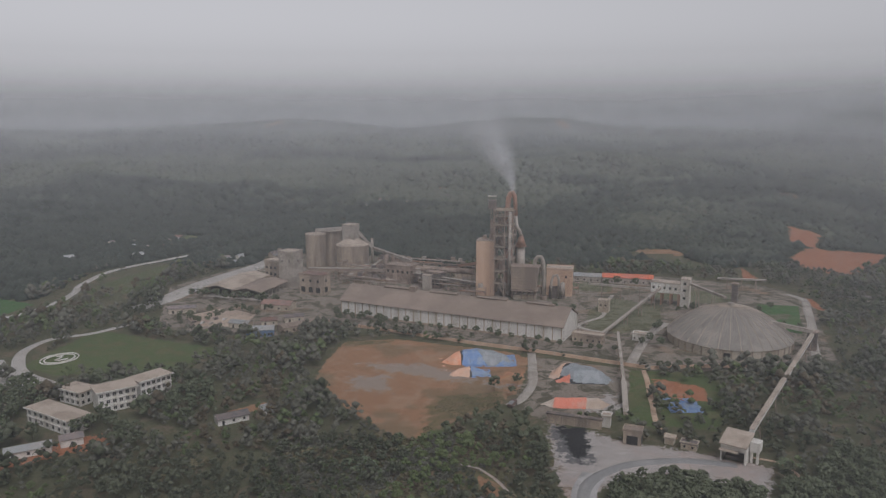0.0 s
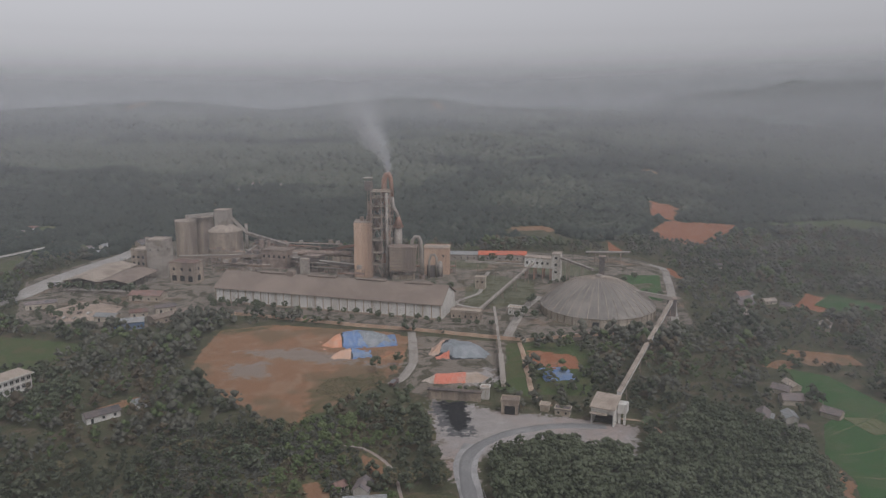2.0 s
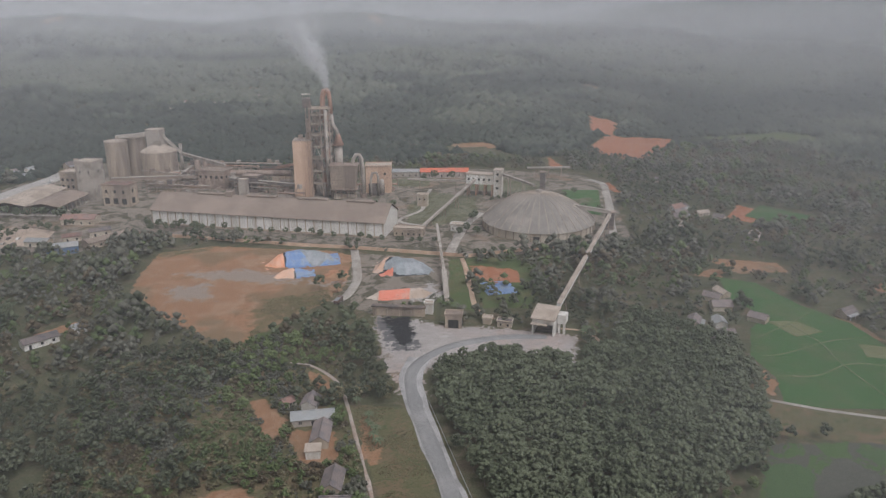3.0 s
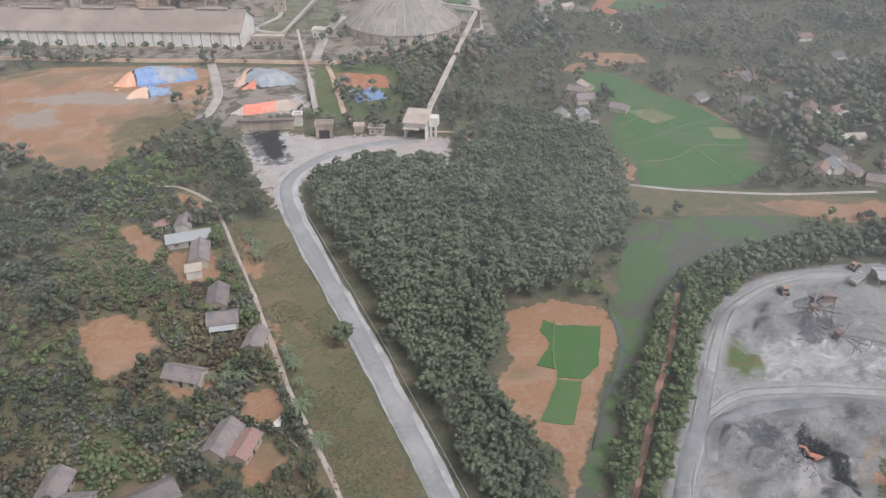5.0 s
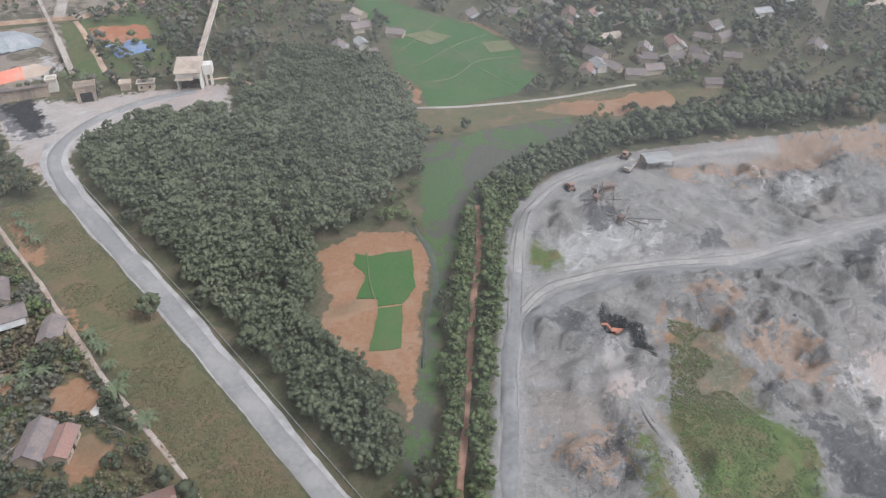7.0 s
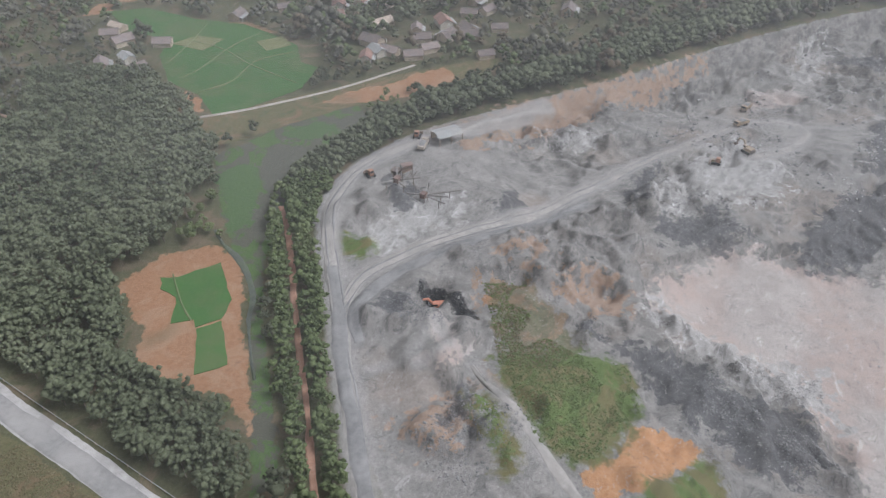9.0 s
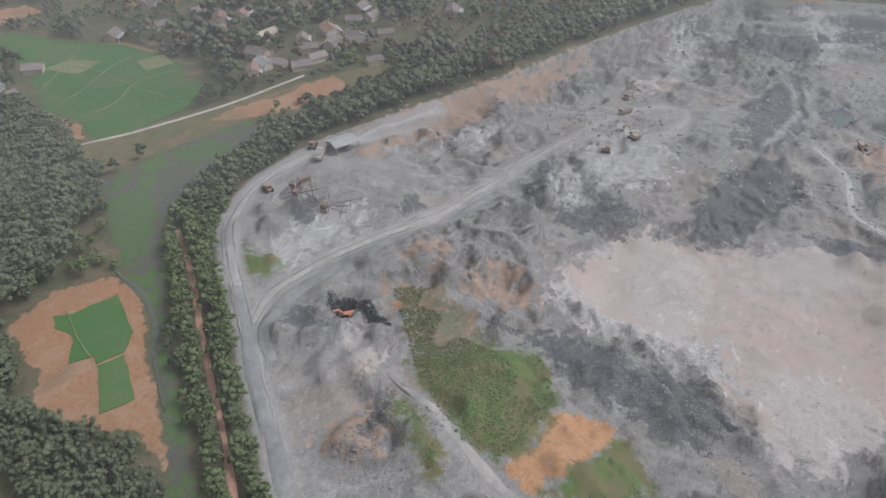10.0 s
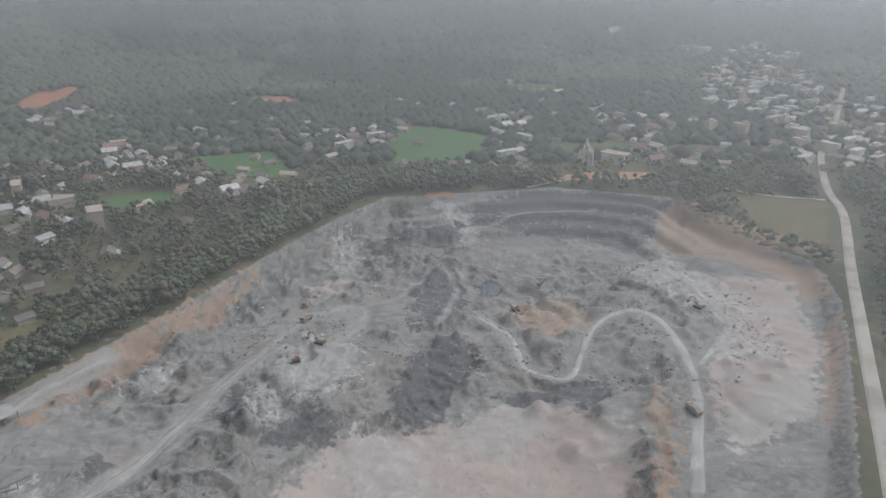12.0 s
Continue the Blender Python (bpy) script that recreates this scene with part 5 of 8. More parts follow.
def gas_ducts():
    t = thing("gas_duct", pose(78, 597, z_at(78, 597), 0, 0, -12), "pale arched gas duct between filter and fan", "duct")
    part("arch", tube(bmesh.new(), [(-5, 0, 22), (-4.2, 0, 31), (-2, 0, 34.6), (0.8, 0, 34.8), (2.6, 0, 31), (3.4, 0, 22), (3.6, -1, 2)], 1.5, 16), M["gallery"], t, smooth_shade=True)
    part("fan_casing", drum(bmesh.new(), 3.6, -1, 2.6, -0.5, 3.2, 20), M["steel"], t)
    part("strut", beam(bmesh.new(), (0.8, 0, 33), (0.8, 1.5, -0.5), 0.5), M["steel"], t)
    t = thing("gas_duct", pose(91, 600, z_at(91, 600), 0, 0, -12), "grey bent pipes before the mill building", "duct")
    part("pipe", tube(bmesh.new(), [(-3, -2, 0), (-3, -2, 14), (-1.5, -2, 19), (1.5, -2, 19.5), (3, -2, 16), (3, -2, 0)], 1.1, 14), M["gallery"], t, smooth_shade=True)
    part("cyclone", tube(bmesh.new(), [(6, -2, 2), (6, -2, 7), (6, -2, 13), (6, -2, 14)], [0.4, 1.8, 1.8, 0.8], 16), M["gallery"], t, smooth_shade=True)
    part("frame", box(bmesh.new(), -5, 8, -0.4, 0.2, 0, 10), M["darksteel"], t)


def kiln():
    a, b = Vector((-58, 676, 11)), Vector((26, 640, 13.5))
    t = thing("rotary_kiln", pose(a.x, a.y, 0), "long brown rotary kiln on concrete piers", "kiln")
    d = b - a
    part("shell", tube(bmesh.new(), [Vector((0, 0, 11)), Vector((d.x, d.y, 13.5))], 2.3, 20), M["steel"], t, smooth_shade=True)
    for k in (0.15, 0.5, 0.85):
        p = Vector((d.x * k, d.y * k, 11 + 2.5 * k))
        part("riding_ring", tube(bmesh.new(), [p - d.normalized() * 0.6, p + d.normalized() * 0.6], 2.9, 20), M["steel"], t)
        part("pier", box(bmesh.new(), p.x - 3, p.x + 3, p.y - 2, p.y + 2, -0.5, p.z - 2.6), M["silo"], t)


def mast():
    t = thing("lift_mast", pose(40, 606, z_at(40, 606)), "thin steel lift mast with a top platform", "mast")
    bm = bmesh.new()
    for sx in (-1, 1):
        for sy in (-1, 1):
            beam(bm, (sx, sy, -0.5), (sx, sy, 80), 0.3)
    for k in range(20):
        beam(bm, (-1, -1, k * 4), (1, -1, k * 4 + 4), 0.18)
        beam(bm, (1, -1, k * 4), (1, 1, k * 4 + 4), 0.18)
    part("lattice", bm, M["steel"], t)
    part("cabin", box(bmesh.new(), -3.2, 3.2, -2, 2, 72, 79), M["darksteel"], t)
    part("canopy", box(bmesh.new(), -3.6, 3.6, -2.4, 2.4, 82, 82.6), M["gallery"], t)
    for sx in (-1, 1):
        part("canopy_post", beam(bmesh.new(), (sx * 2.6, 0, 79), (sx * 2.6, 0, 82), 0.25), M["steel"], t)


def transfer_building():
    t = thing("transfer_building", pose(178, 580, z_at(178, 580), 0, 0, -27), "white elevated transfer building on brown legs", "transfer building")
    part("upper_wall", box(bmesh.new(), -14, 8, -4.5, 4.5, 9.5, 17.5), M["white"], t)
    part("roof", box(bmesh.new(), -14.5, 8.4, -5, 5, 17.5, 18), M["roofpale"], t)
    part("tower_wall", box(bmesh.new(), 8.4, 15, -4.5, 4.5, -0.5, 21.5), M["white"], t)
    part("tower_roof", box(bmesh.new(), 8, 15.4, -5, 5, 21.5, 22), M["roofpale"], t)
    for x in (-13, -6, 1, 7):
        for y in (-4, 4):
            part("leg", box(bmesh.new(), x - 0.5, x + 0.5, y - 0.5, y + 0.5, -0.5, 9.5), M["rust"], t)
    for k in range(5):
        x = -12 + k * 4.2
        part("window", box(bmesh.new(), x - 0.8, x + 0.8, -4.56, -4.4, 12.5, 14.5), M["opening"], t)
    for z in (6, 12, 17.5):
        part("window", box(bmesh.new(), 10.5, 12.5, -4.56, -4.4, z, z + 1.8), M["opening"], t)


def loading_shed():
    t = thing("loading_shed", along(120.6, 309.6, 129.2, 303.4), "white concrete truck loading shed with a dark bay", "shed")
    L, D = 10.6, 11.0
    part("wall", box(bmesh.new(), 0, 0.6, 0, D, -0.3, 8.6), M["white"], t)
    part("wall", box(bmesh.new(), L - 0.6, L, 0, D, -0.3, 8.6), M["white"], t)
    part("wall", box(bmesh.new(), 0.6, L - 0.6, D - 0.5, D, -0.3, 10.4), M["white"], t)
    part("lintel", box(bmesh.new(), 0.6, L - 0.6, 0, 0.5, 5.8, 8.6), M["white"], t)
    part("hopper", box(bmesh.new(), 0.9, L - 0.9, 4, 9, -0.3, 1.2), M["darksteel"], t)
    bm = prism(bmesh.new(), [(-1.2, 8.2), (4.5, 9.6), (D + 0.4, 10.9), (D + 0.4, 11.2), (4.5, 9.95), (-1.2, 8.5)], -0.6, L + 0.6)
    r = part("roof", bm, M["roofpale"], t)
    r.matrix_basis = Matrix(((0, 1, 0, 0), (1, 0, 0, 0), (0, 0, 1, 0), (0, 0, 0, 1)))
    r.data.flip_normals()
    part("awning", box(bmesh.new(), -0.3, L - 3, -2.4, -0.05, 5.6, 5.9), M["roofpale"], t)
    for x in (L + 1.2, L + 3.6):
        part("side_leg", box(bmesh.new(), x - 0.5, x + 0.5, 5, 6, -0.3, 9.0), M["white"], t)
    part("side_house", box(bmesh.new(), L + 0.4, L + 4.4, 4.4, 9.5, 5.2, 9.6), M["white"], t)


def mound(name, poly, top, material, label, category="stockpile", seed=0, tarps=()):
    """A heap of bulk material under its tarpaulins; each tarp is a thick cloth on the heap's side."""
    p = np.array(poly, float)
    cx, cy = p.mean(0)
    t = thing(name, pose(cx, cy, z_at(cx, cy)), label, category)

    def heap_z(x, y):
        q = inside_by(poly, x + cx, y + cy)
        return top * smooth(-0.5, 7.5, q) * (0.75 + 0.5 * fbm(x + seed * 31, y, 9, seed, 3)) - 0.15

    x0, x1, y0, y1 = p[:, 0].min() - cx - 1, p[:, 0].max() - cx + 1, p[:, 1].min() - cy - 1, p[:, 1].max() - cy + 1

    def sheet(lift, keep, lump):
        xs, ys = np.meshgrid(np.arange(x0, x1, 0.55), np.arange(y0, y1, 0.55))
        x, y = xs.ravel(), ys.ravel()
        z = heap_z(x, y) + lift + lump * (fbm(x + 7 * seed, y, 2.6, seed + 3, 2) - 0.5)
        ny, nx = xs.shape
        ok = keep(x, y)
        i = np.arange(nx * ny).reshape(ny, nx)
        f = np.stack([i[:-1, :-1], i[:-1, 1:], i[1:, 1:], i[1:, :-1]], -1).reshape(-1, 4)
        f = f[ok[f].all(1)]
        used = np.unique(f)
        back = np.zeros(nx * ny, int)
        back[used] = np.arange(len(used))
        v = np.column_stack([x, y, z])[used]
        return tri_mesh(name, v, back[f])

    link("heap", sheet(0, lambda x, y: inside_by(poly, x + cx, y + cy) > -1, 0.5), material, t, smooth_shade=True)
    for k, (outline, mat, text) in enumerate(tarps):
        me = sheet(0.15 + 0.06 * k, lambda x, y: inside_by(outline, x + cx + (fbm(x, y, 6, k) - 0.5) * 2.5, y + cy) > 0, 0.45)
        if len(me.polygons):
            link("tarpaulin", me, mat, t, text, True)
    return t


M["tarp_orange"] = surface("orange_tarpaulin", (0.62, 0.25, 0.13), (0.7, 0.34, 0.2), 0.6, 0.6, 0.15, (0.6, 0.36, 0.24))
M["tarp_red"] = surface("red_tarpaulin", (0.62, 0.18, 0.11), (0.68, 0.24, 0.16), 0.6, 0.6, 0.15, (0.55, 0.28, 0.2))
M["tarp_pink"] = surface("faded_tarpaulin", (0.6, 0.36, 0.24), (0.66, 0.43, 0.31), 0.6, 0.6, 0.15, (0.5, 0.38, 0.3))
M["tarp_blue"] = surface("blue_tarpaulin", (0.12, 0.2, 0.38), (0.17, 0.27, 0.46), 0.55, 0.6, 0.15, (0.24, 0.29, 0.36))
M["tarp_grey"] = surface("grey_tarpaulin", (0.2, 0.22, 0.23), (0.26, 0.285, 0.295), 0.6, 0.6, 0.15, (0.3, 0.31, 0.32))
M["coal"] = surface("coal", (0.03, 0.03, 0.032), (0.055, 0.055, 0.058), 0.9, 1.5, 0.1, (0.08, 0.078, 0.075))
M["sand"] = surface("pale_sand", (0.46, 0.38, 0.31), (0.54, 0.46, 0.39), 0.95, 0.8, 0.1, (0.38, 0.29, 0.22))

def pipe_rack(ax, ay, bx, by, height_, pipes, label, seed):
    """Steel frames in a row that carry pipes, cable trays, small tanks and platforms."""
    r = random.Random(seed)
    a, b = Vector((ax, ay, 0)), Vector((bx, by, 0))
    t = thing("pipe_rack", pose(ax, ay, z_at(ax, ay)), label, "pipe rack", "pipe racks of the works")
    d, L = (b - a).normalized(), (b - a).length
    side = Vector((-d.y, d.x, 0))
    n = max(2, int(L / 7))
    for k in range(n + 1):
        p = d * (L * k / n)
        bm = bmesh.new()
        for s in (-2.2, 2.2):
            beam(bm, p + side * s + Vector((0, 0, -0.3)), p + side * s + Vector((0, 0, height_)), 0.4)
        for z in (height_ * 0.55, height_ - 0.2):
            beam(bm, p - side * 2.4 + Vector((0, 0, z)), p + side * 2.4 + Vector((0, 0, z)), 0.35)
        part("frame", bm, M["steel"], t)
    for k in range(pipes):
        s, z, q = r.uniform(-2, 2), height_ * r.choice((0.55, 1.0)) + 0.4, r.uniform(0.2, 0.6)
        part("pipe", tube(bmesh.new(), [side * s + Vector((0, 0, z)), d * L + side * s + Vector((0, 0, z))], q, 10), r.choice((M["gallery"], M["rust"], M["darksteel"], M["steel"])), t, smooth_shade=True)
    for k in range(n):
        if r.random() < 0.6:
            p = d * (L * (k + 0.5) / n) + side * r.uniform(-1, 1)
            h0 = r.uniform(2, 5)
            part("tank", drum(bmesh.new(), p.x, p.y, r.uniform(1.0, 2.0), -0.2, h0, 14), r.choice((M["gallery"], M["steel"], M["roof"])), t)
        if r.random() < 0.5:
            p = d * (L * (k + 0.5) / n)
            part("cabin", box(bmesh.new(), p.x - 2, p.x + 2, p.y - 1.6, p.y + 1.6, height_ + 0.2, height_ + r.uniform(2.2, 4.5)), r.choice((M["gallery"], M["roof"], M["darksteel"])), t)
    return t


for k, (ax, ay, bx, by, hh) in enumerate(((-72, 676, -18, 652, 9), (-60, 700, 0, 676, 13), (-20, 640, 22, 622, 8), (2, 668, 40, 650, 14), (-90, 655, -40, 634, 7), (70, 620, 112, 612, 10), (-48, 722, 20, 700, 10), (-98, 688, -66, 668, 12), (14, 606, 34, 598, 9))):
    pipe_rack(ax, ay, bx, by, hh, 6, "dusty steel rack of pipes, tanks and cabins", 40 + k)
raw_meal_silo()
conditioning_tower()
filter_house()
gas_ducts()
kiln()
mast()
transfer_building()
loading_shed()
block("mill_building", 97, 615, 21, 15, 22, M["ochre"], M["roofpale"], "dusty ochre mill building with a flat roof", "building", -12, windows=((15, 2, 1.6, 2.0),))
block("grinding_tower", -131, 645, 15, 14, 30.5, M["gallery"], M["roofpale"], "tall grey concrete grinding tower with streaked walls", "building", windows=((22, 2, 1.2, 1.6),))
block("packing_house", -152, 680, 14, 14, 16, M["silo"], M["roofpale"], "pale dusty packing house with openings", "building", windows=((3, 3, 2, 2.6), (9, 3, 2, 2.2)))
block("control_building", -106, 618, 22, 13, 16.5, M["silo"], M["redtile"], "half-open concrete control building with a red roof", "building", windows=((2, 3, 4, 4.5), (10.5, 3, 2.0, 2.4)))
block("clinker_cooler", -6, 640, 15, 12, 13, M["darksteel"], M["steel"], "dark steel clinker cooler house", "building", windows=((3, 3, 2.6, 3),))
block("coal_mill", -36, 662, 24, 16, 15, M["steel"], M["roof"], "brown sheet-clad mill house among pipes", "building", windows=((9, 5, 2, 2.4),))
block("electrical_house", -13, 628, 6.5, 5, 13, M["gallery"], M["roofpale"], "narrow grey electrical tower", "building", parapet=False)
block("silo_head_house", -86, 706, 12.5, 10, 14.5, M["gallery"], M["roofpale"], "grey head house on top of the clinker silo", "building", parent_z=30.3, z0=0, parapet=False)
block("kiosk", 122, 558, 7.6, 6, 8.6, M["wall"], M["roofpale"], "small square ochre pump house on a lawn", "building", windows=((5, 2, 1.2, 1.2),))
block("pump_house", 131, 486, 9, 6, 4.4, M["white"], M["roofpale"], "low pale pump house beside the hall", "building", -27, windows=((1.2, 3, 1, 1.2),))
block("annex", 96, 482, 20, 7, 5.2, M["silo"], M["roofpale"], "low dusty annex at the end of the hall", "building", windows=((1.2, 5, 1, 1.4),))
block("hopper_house", 87, 327, 8, 5.5, 6.6, M["silo"], M["roof"], "small concrete hopper house with a dark doorway", "building", -21, windows=((0.2, 1, 5, 4.2),))
block("weigh_house", 79, 346, 4, 4, 5.4, M["white"], M["roofpale"], "small pale concrete weigh house", "building", -21)
block("site_hut", 111, 321, 7, 4, 2.8, M["wall"], M["tile"], "small brown site hut by the apron", "hut", -30, windows=((0.9, 2, 0.9, 1.1),))
block("site_hut", 104, 327, 4, 4, 2.6, M["wall"], M["roofpale"], "small pale site hut by the sandy track", "hut", -30)
for k in range(4):
    drum_t = thing("dust_collector", pose(-52 + k * 7, 690 - k * 3, 0), "small steel dust collector on a frame", "dust collector", "dust collectors of the works")
    part("casing", tube(bmesh.new(), [(0, 0, 8), (0, 0, 11), (0, 0, 18), (0, 0, 19)], [0.8, 2.4, 2.4, 1.2], 16), M["steel"], drum_t, smooth_shade=True)
    for sx, sy in ((-2, -2), (2, -2), (2, 2), (-2, 2)):
        part("leg", beam(bmesh.new(), (sx, sy, -0.5), (sx, sy, 12), 0.35), M["darksteel"], drum_t)
for x, y, r, h in ((-70, 745, 1.6, 24), (43, 690, 1.2, 20), (-150, 690, 2.0, 24)):
    t = thing("chimney", pose(x, y, 0), "slim pale steel chimney", "chimney")
    part("pipe", tube(bmesh.new(), [(0, 0, -0.5), (0, 0, h)], [r, r * 0.85], 14), M["gallery"], t, smooth_shade=True)
    part("rim", drum(bmesh.new(), 0, 0, r * 1.05, h, h + 0.5, 14), M["steel"], t)

gallery((-82, 704, 41), (-66, 712, 21), 2.6, 2.6, "sloping grey conveyor gallery from the clinker silo", 2)
gallery((-66, 712, 21), (-28, 668, 17), 2.4, 2.4, "grey conveyor gallery between mill houses", 2)
gallery((-122, 722, 36.5), (-86, 728, 38.5), 2.6, 2.4, "grey roof gallery across the cement silos", 0)
gallery((-75, 662, 4), (-56, 684, 14), 2.4, 2.4, "sloping brown conveyor gallery", 1, M["steel"])
gallery((-2, 690, 6), (34, 628, 24), 2.6, 2.4, "brown sloping feed conveyor to the silo", 3, M["rust"])
gallery((-120, 668, 10), (-50, 668, 9), 3.2, 2.4, "low dusty pipe bridge across the works", 5, M["roof"])
gallery((-24, 650, 9), (30, 612, 9), 3.0, 2.2, "low dusty pipe bridge behind the hall", 4, M["darksteel"])
gallery((172, 582, 13.5), (104, 486, 2.5), 1.5, 1.4, "long grey conveyor down from the transfer building", 4)
gallery((118, 600, 12), (166, 584, 11), 1.3, 1.2, "thin grey conveyor over the lawn", 3)
gallery((190, 574, 18), (188, 492, 27), 1.5, 1.4, "grey conveyor bridge up to the dome", 2)
gallery((232, 628, 10), (270, 620, 10), 2.4, 1.0, "flat pale conveyor deck behind the dome", 3)
gallery((138.5, 321, 8.2), (233, 462, 10.5), 1.9, 1.9, "long straight pale conveyor gallery to the dome", 9, M["white"], roof=M["roofpale"])
gallery((233, 462, 12.5), (206, 470, 17), 2.4, 2.2, "short grey conveyor onto the dome roof", 0)
gallery((113, 473, 9), (98.5, 394, 4.5), 1.2, 1.2, "thin grey conveyor over the boundary wall", 4)
gallery((98.5, 394, 4.2), (91.5, 359, 0.8), 2.4, 2.0, "wide covered lower end of a conveyor", 0, M["roofpale"])
block("transfer_tower", 234, 464, 6, 6, 12, M["darksteel"], M["steel"], "small dark steel transfer tower at the conveyor's head", "transfer tower", parapet=False)
block("dome_vent_house", 204.5, 466.5, 7, 4, 3.6, M["white"], M["roofpale"], "pale vent house on the dome's roof", "vent house", -17, parent_z=13.5, z0=0, parapet=False)
block("head_tower", 231, 586, 4.5, 4.5, 15, M["darksteel"], M["steel"], "narrow dark steel tower behind the dome", "transfer tower", -27, parapet=False)
gable_shed("long_shed", 141, 655, 183, 646, 12, 5.0, 7.6, M["redsheet"], M["gallery"], "long low shed with a bright red sheet roof")
gable_shed("long_shed", 112, 664, 140, 657, 11, 4.6, 6.6, M["sheet"], M["gallery"], "long low shed with a grey-blue roof")
gable_shed("open_shed", -145, 592, -132, 634, 26, 6.5, 9.2, M["roof"], M["silo"], "broad open shed with a brown roof", True)
gable_shed("open_shed", -170.5, 600, -153, 657, 27, 7.0, 9.8, M["roofpale"], M["silo"], "broad open shed with a dusty pale roof", True)
gable_shed("workshop", -139, 566, -116, 560, 12, 4.2, 6.6, M["redtile"], M["wall"], "workshop with an orange-red tiled roof")
gable_shed("workshop", -133, 492, -114, 495, 11, 4.6, 6.0, M["sheet"], M["bluesheet"], "blue sheet-metal workshop with a grey roof")
gable_shed("workshop", -108, 500, -84, 520, 10, 4.0, 5.6, M["roof"], M["silo"], "long grey workshop by the red yard")
gable_shed("workshop", -205, 552, -186, 556, 9, 3.6, 5.2, M["tile"], M["wall"], "dark tiled canteen beside parked cars")
gable_shed("workshop", -113, 528, -100, 532, 8, 3.6, 5.2, M["tile"], M["wall"], "small workshop with a dark roof")
gable_shed("workshop", -128, 520, -117, 522, 7, 3.4, 5.0, M["redtile"], M["wall"], "small brick store with a red tiled roof")
gable_shed("workshop", -150, 516, -136, 512, 8, 3.4, 5.0, M["sheet"], M["wall"], "small plastered store with a grey roof")


def boundary_wall(line, label):
    t = thing("boundary_wall", pose(line[0][0], line[0][1], 0), label, "wall")
    o = Vector((line[0][0], line[0][1], 0))
    for a, b in zip(line, line[1:]):
        a, b = Vector((*a, 0)), Vector((*b, 0))
        n = max(1, int((b - a).length / 12))
        for k in range(n):
            p, q = a.lerp(b, k / n), a.lerp(b, (k + 1) / n)
            part("panel", beam(bmesh.new(), p - o + Vector((0, 0, 1.0)), q - o + Vector((0, 0, 1.0)), 0.25, 2.4), M["ochre"], t)
            part("post", box(bmesh.new(), p.x - o.x - 0.25, p.x - o.x + 0.25, p.y - o.y - 0.25, p.y - o.y + 0.25, -0.3, 2.5), M["wall"], t)
    return t


boundary_wall([(-86, 529), (-33, 503), (14, 479), (57, 460), (120, 428)], "long low ochre boundary wall of the works")
boundary_wall([(122, 427), (165, 431), (212, 424)], "low pale boundary wall below the dome")
t = thing("retaining_wall", along(51, 351, 76, 342), "broad concrete retaining wall with a dark coping", "wall")
part("face", box(bmesh.new(), 0, 26.5, -0.5, 0.5, -0.3, 4.6), M["silo"], t)
part("coping", box(bmesh.new(), -0.4, 27, -1.2, 1.6, 4.6, 5.3), M["darksteel"], t)
for k in range(5):
    part("buttress", box(bmesh.new(), 1 + k * 6, 1.7 + k * 6, -1.3, -0.5, -0.3, 4.0), M["silo"], t)

mound("covered_stockpile", [(-1, 440), (4, 450), (20, 454), (36, 450), (44, 441), (38, 433), (20, 435), (6, 435)], 6.5, M["coal"], "long stockpile under orange and blue tarpaulins", seed=1,
      tarps=(([(-4, 430), (-4, 460), (11, 460), (11, 430)], M["tarp_orange"], "orange tarpaulin"), ([(11.3, 460), (50, 460), (50, 428), (11.3, 430)], M["tarp_blue"], "blue tarpaulin"), ([(20, 443), (34, 446), (42, 438), (28, 432)], M["tarp_grey"], "grey tarpaulin")))
mound("covered_stockpile", [(3, 417), (6, 425), (16, 427), (26, 424), (27, 420), (16, 414)], 4.6, M["coal"], "small stockpile under orange and blue tarpaulins", seed=2,
      tarps=(([(0, 405), (0, 438), (16, 438), (15, 405)], M["tarp_pink"], "pale orange tarpaulin"), ([(16.4, 438), (34, 436), (34, 410), (15.4, 408)], M["tarp_blue"], "blue tarpaulin")))
mound("covered_stockpile", [(60, 413), (64, 426), (76, 430), (90, 420), (96, 410), (90, 402), (72, 403)], 6.0, M["coal"], "wide stockpile under grey and orange tarpaulins", seed=3,
      tarps=(([(58, 412), (62, 432), (84, 434), (84, 422), (72, 420), (66, 410)], M["tarp_pink"], "pale orange tarpaulin"), ([(66, 411), (74, 421), (86, 427), (99, 410), (92, 402), (74, 403.5)], M["tarp_grey"], "grey tarpaulin"), ([(62, 405), (62, 410), (72, 409), (72, 404)], M["tarp_red"], "red tarpaulin")))
mound("covered_stockpile", [(50, 374), (57, 380), (82, 379), (88, 373), (82, 366), (57, 369)], 4.2, M["sand"], "pale sand heap with a red tarpaulin", seed=4,
      tarps=(([(56, 368), (58, 384), (75, 384), (74, 367)], M["tarp_red"], "red tarpaulin"),))
mound("covered_stockpile", [(116, 372), (120, 381), (132, 375), (128, 363)], 2.6, M["laterite"], "low heap under a blue tarpaulin", seed=5, tarps=(([(112, 360), (112, 384), (136, 384), (136, 358)], M["tarp_blue"], "blue tarpaulin"),))
mound("spoil_heap", [(36, 425), (48, 422), (46, 408), (30, 410)], 1.8, M["laterite"], "low heap of red soil", seed=6)


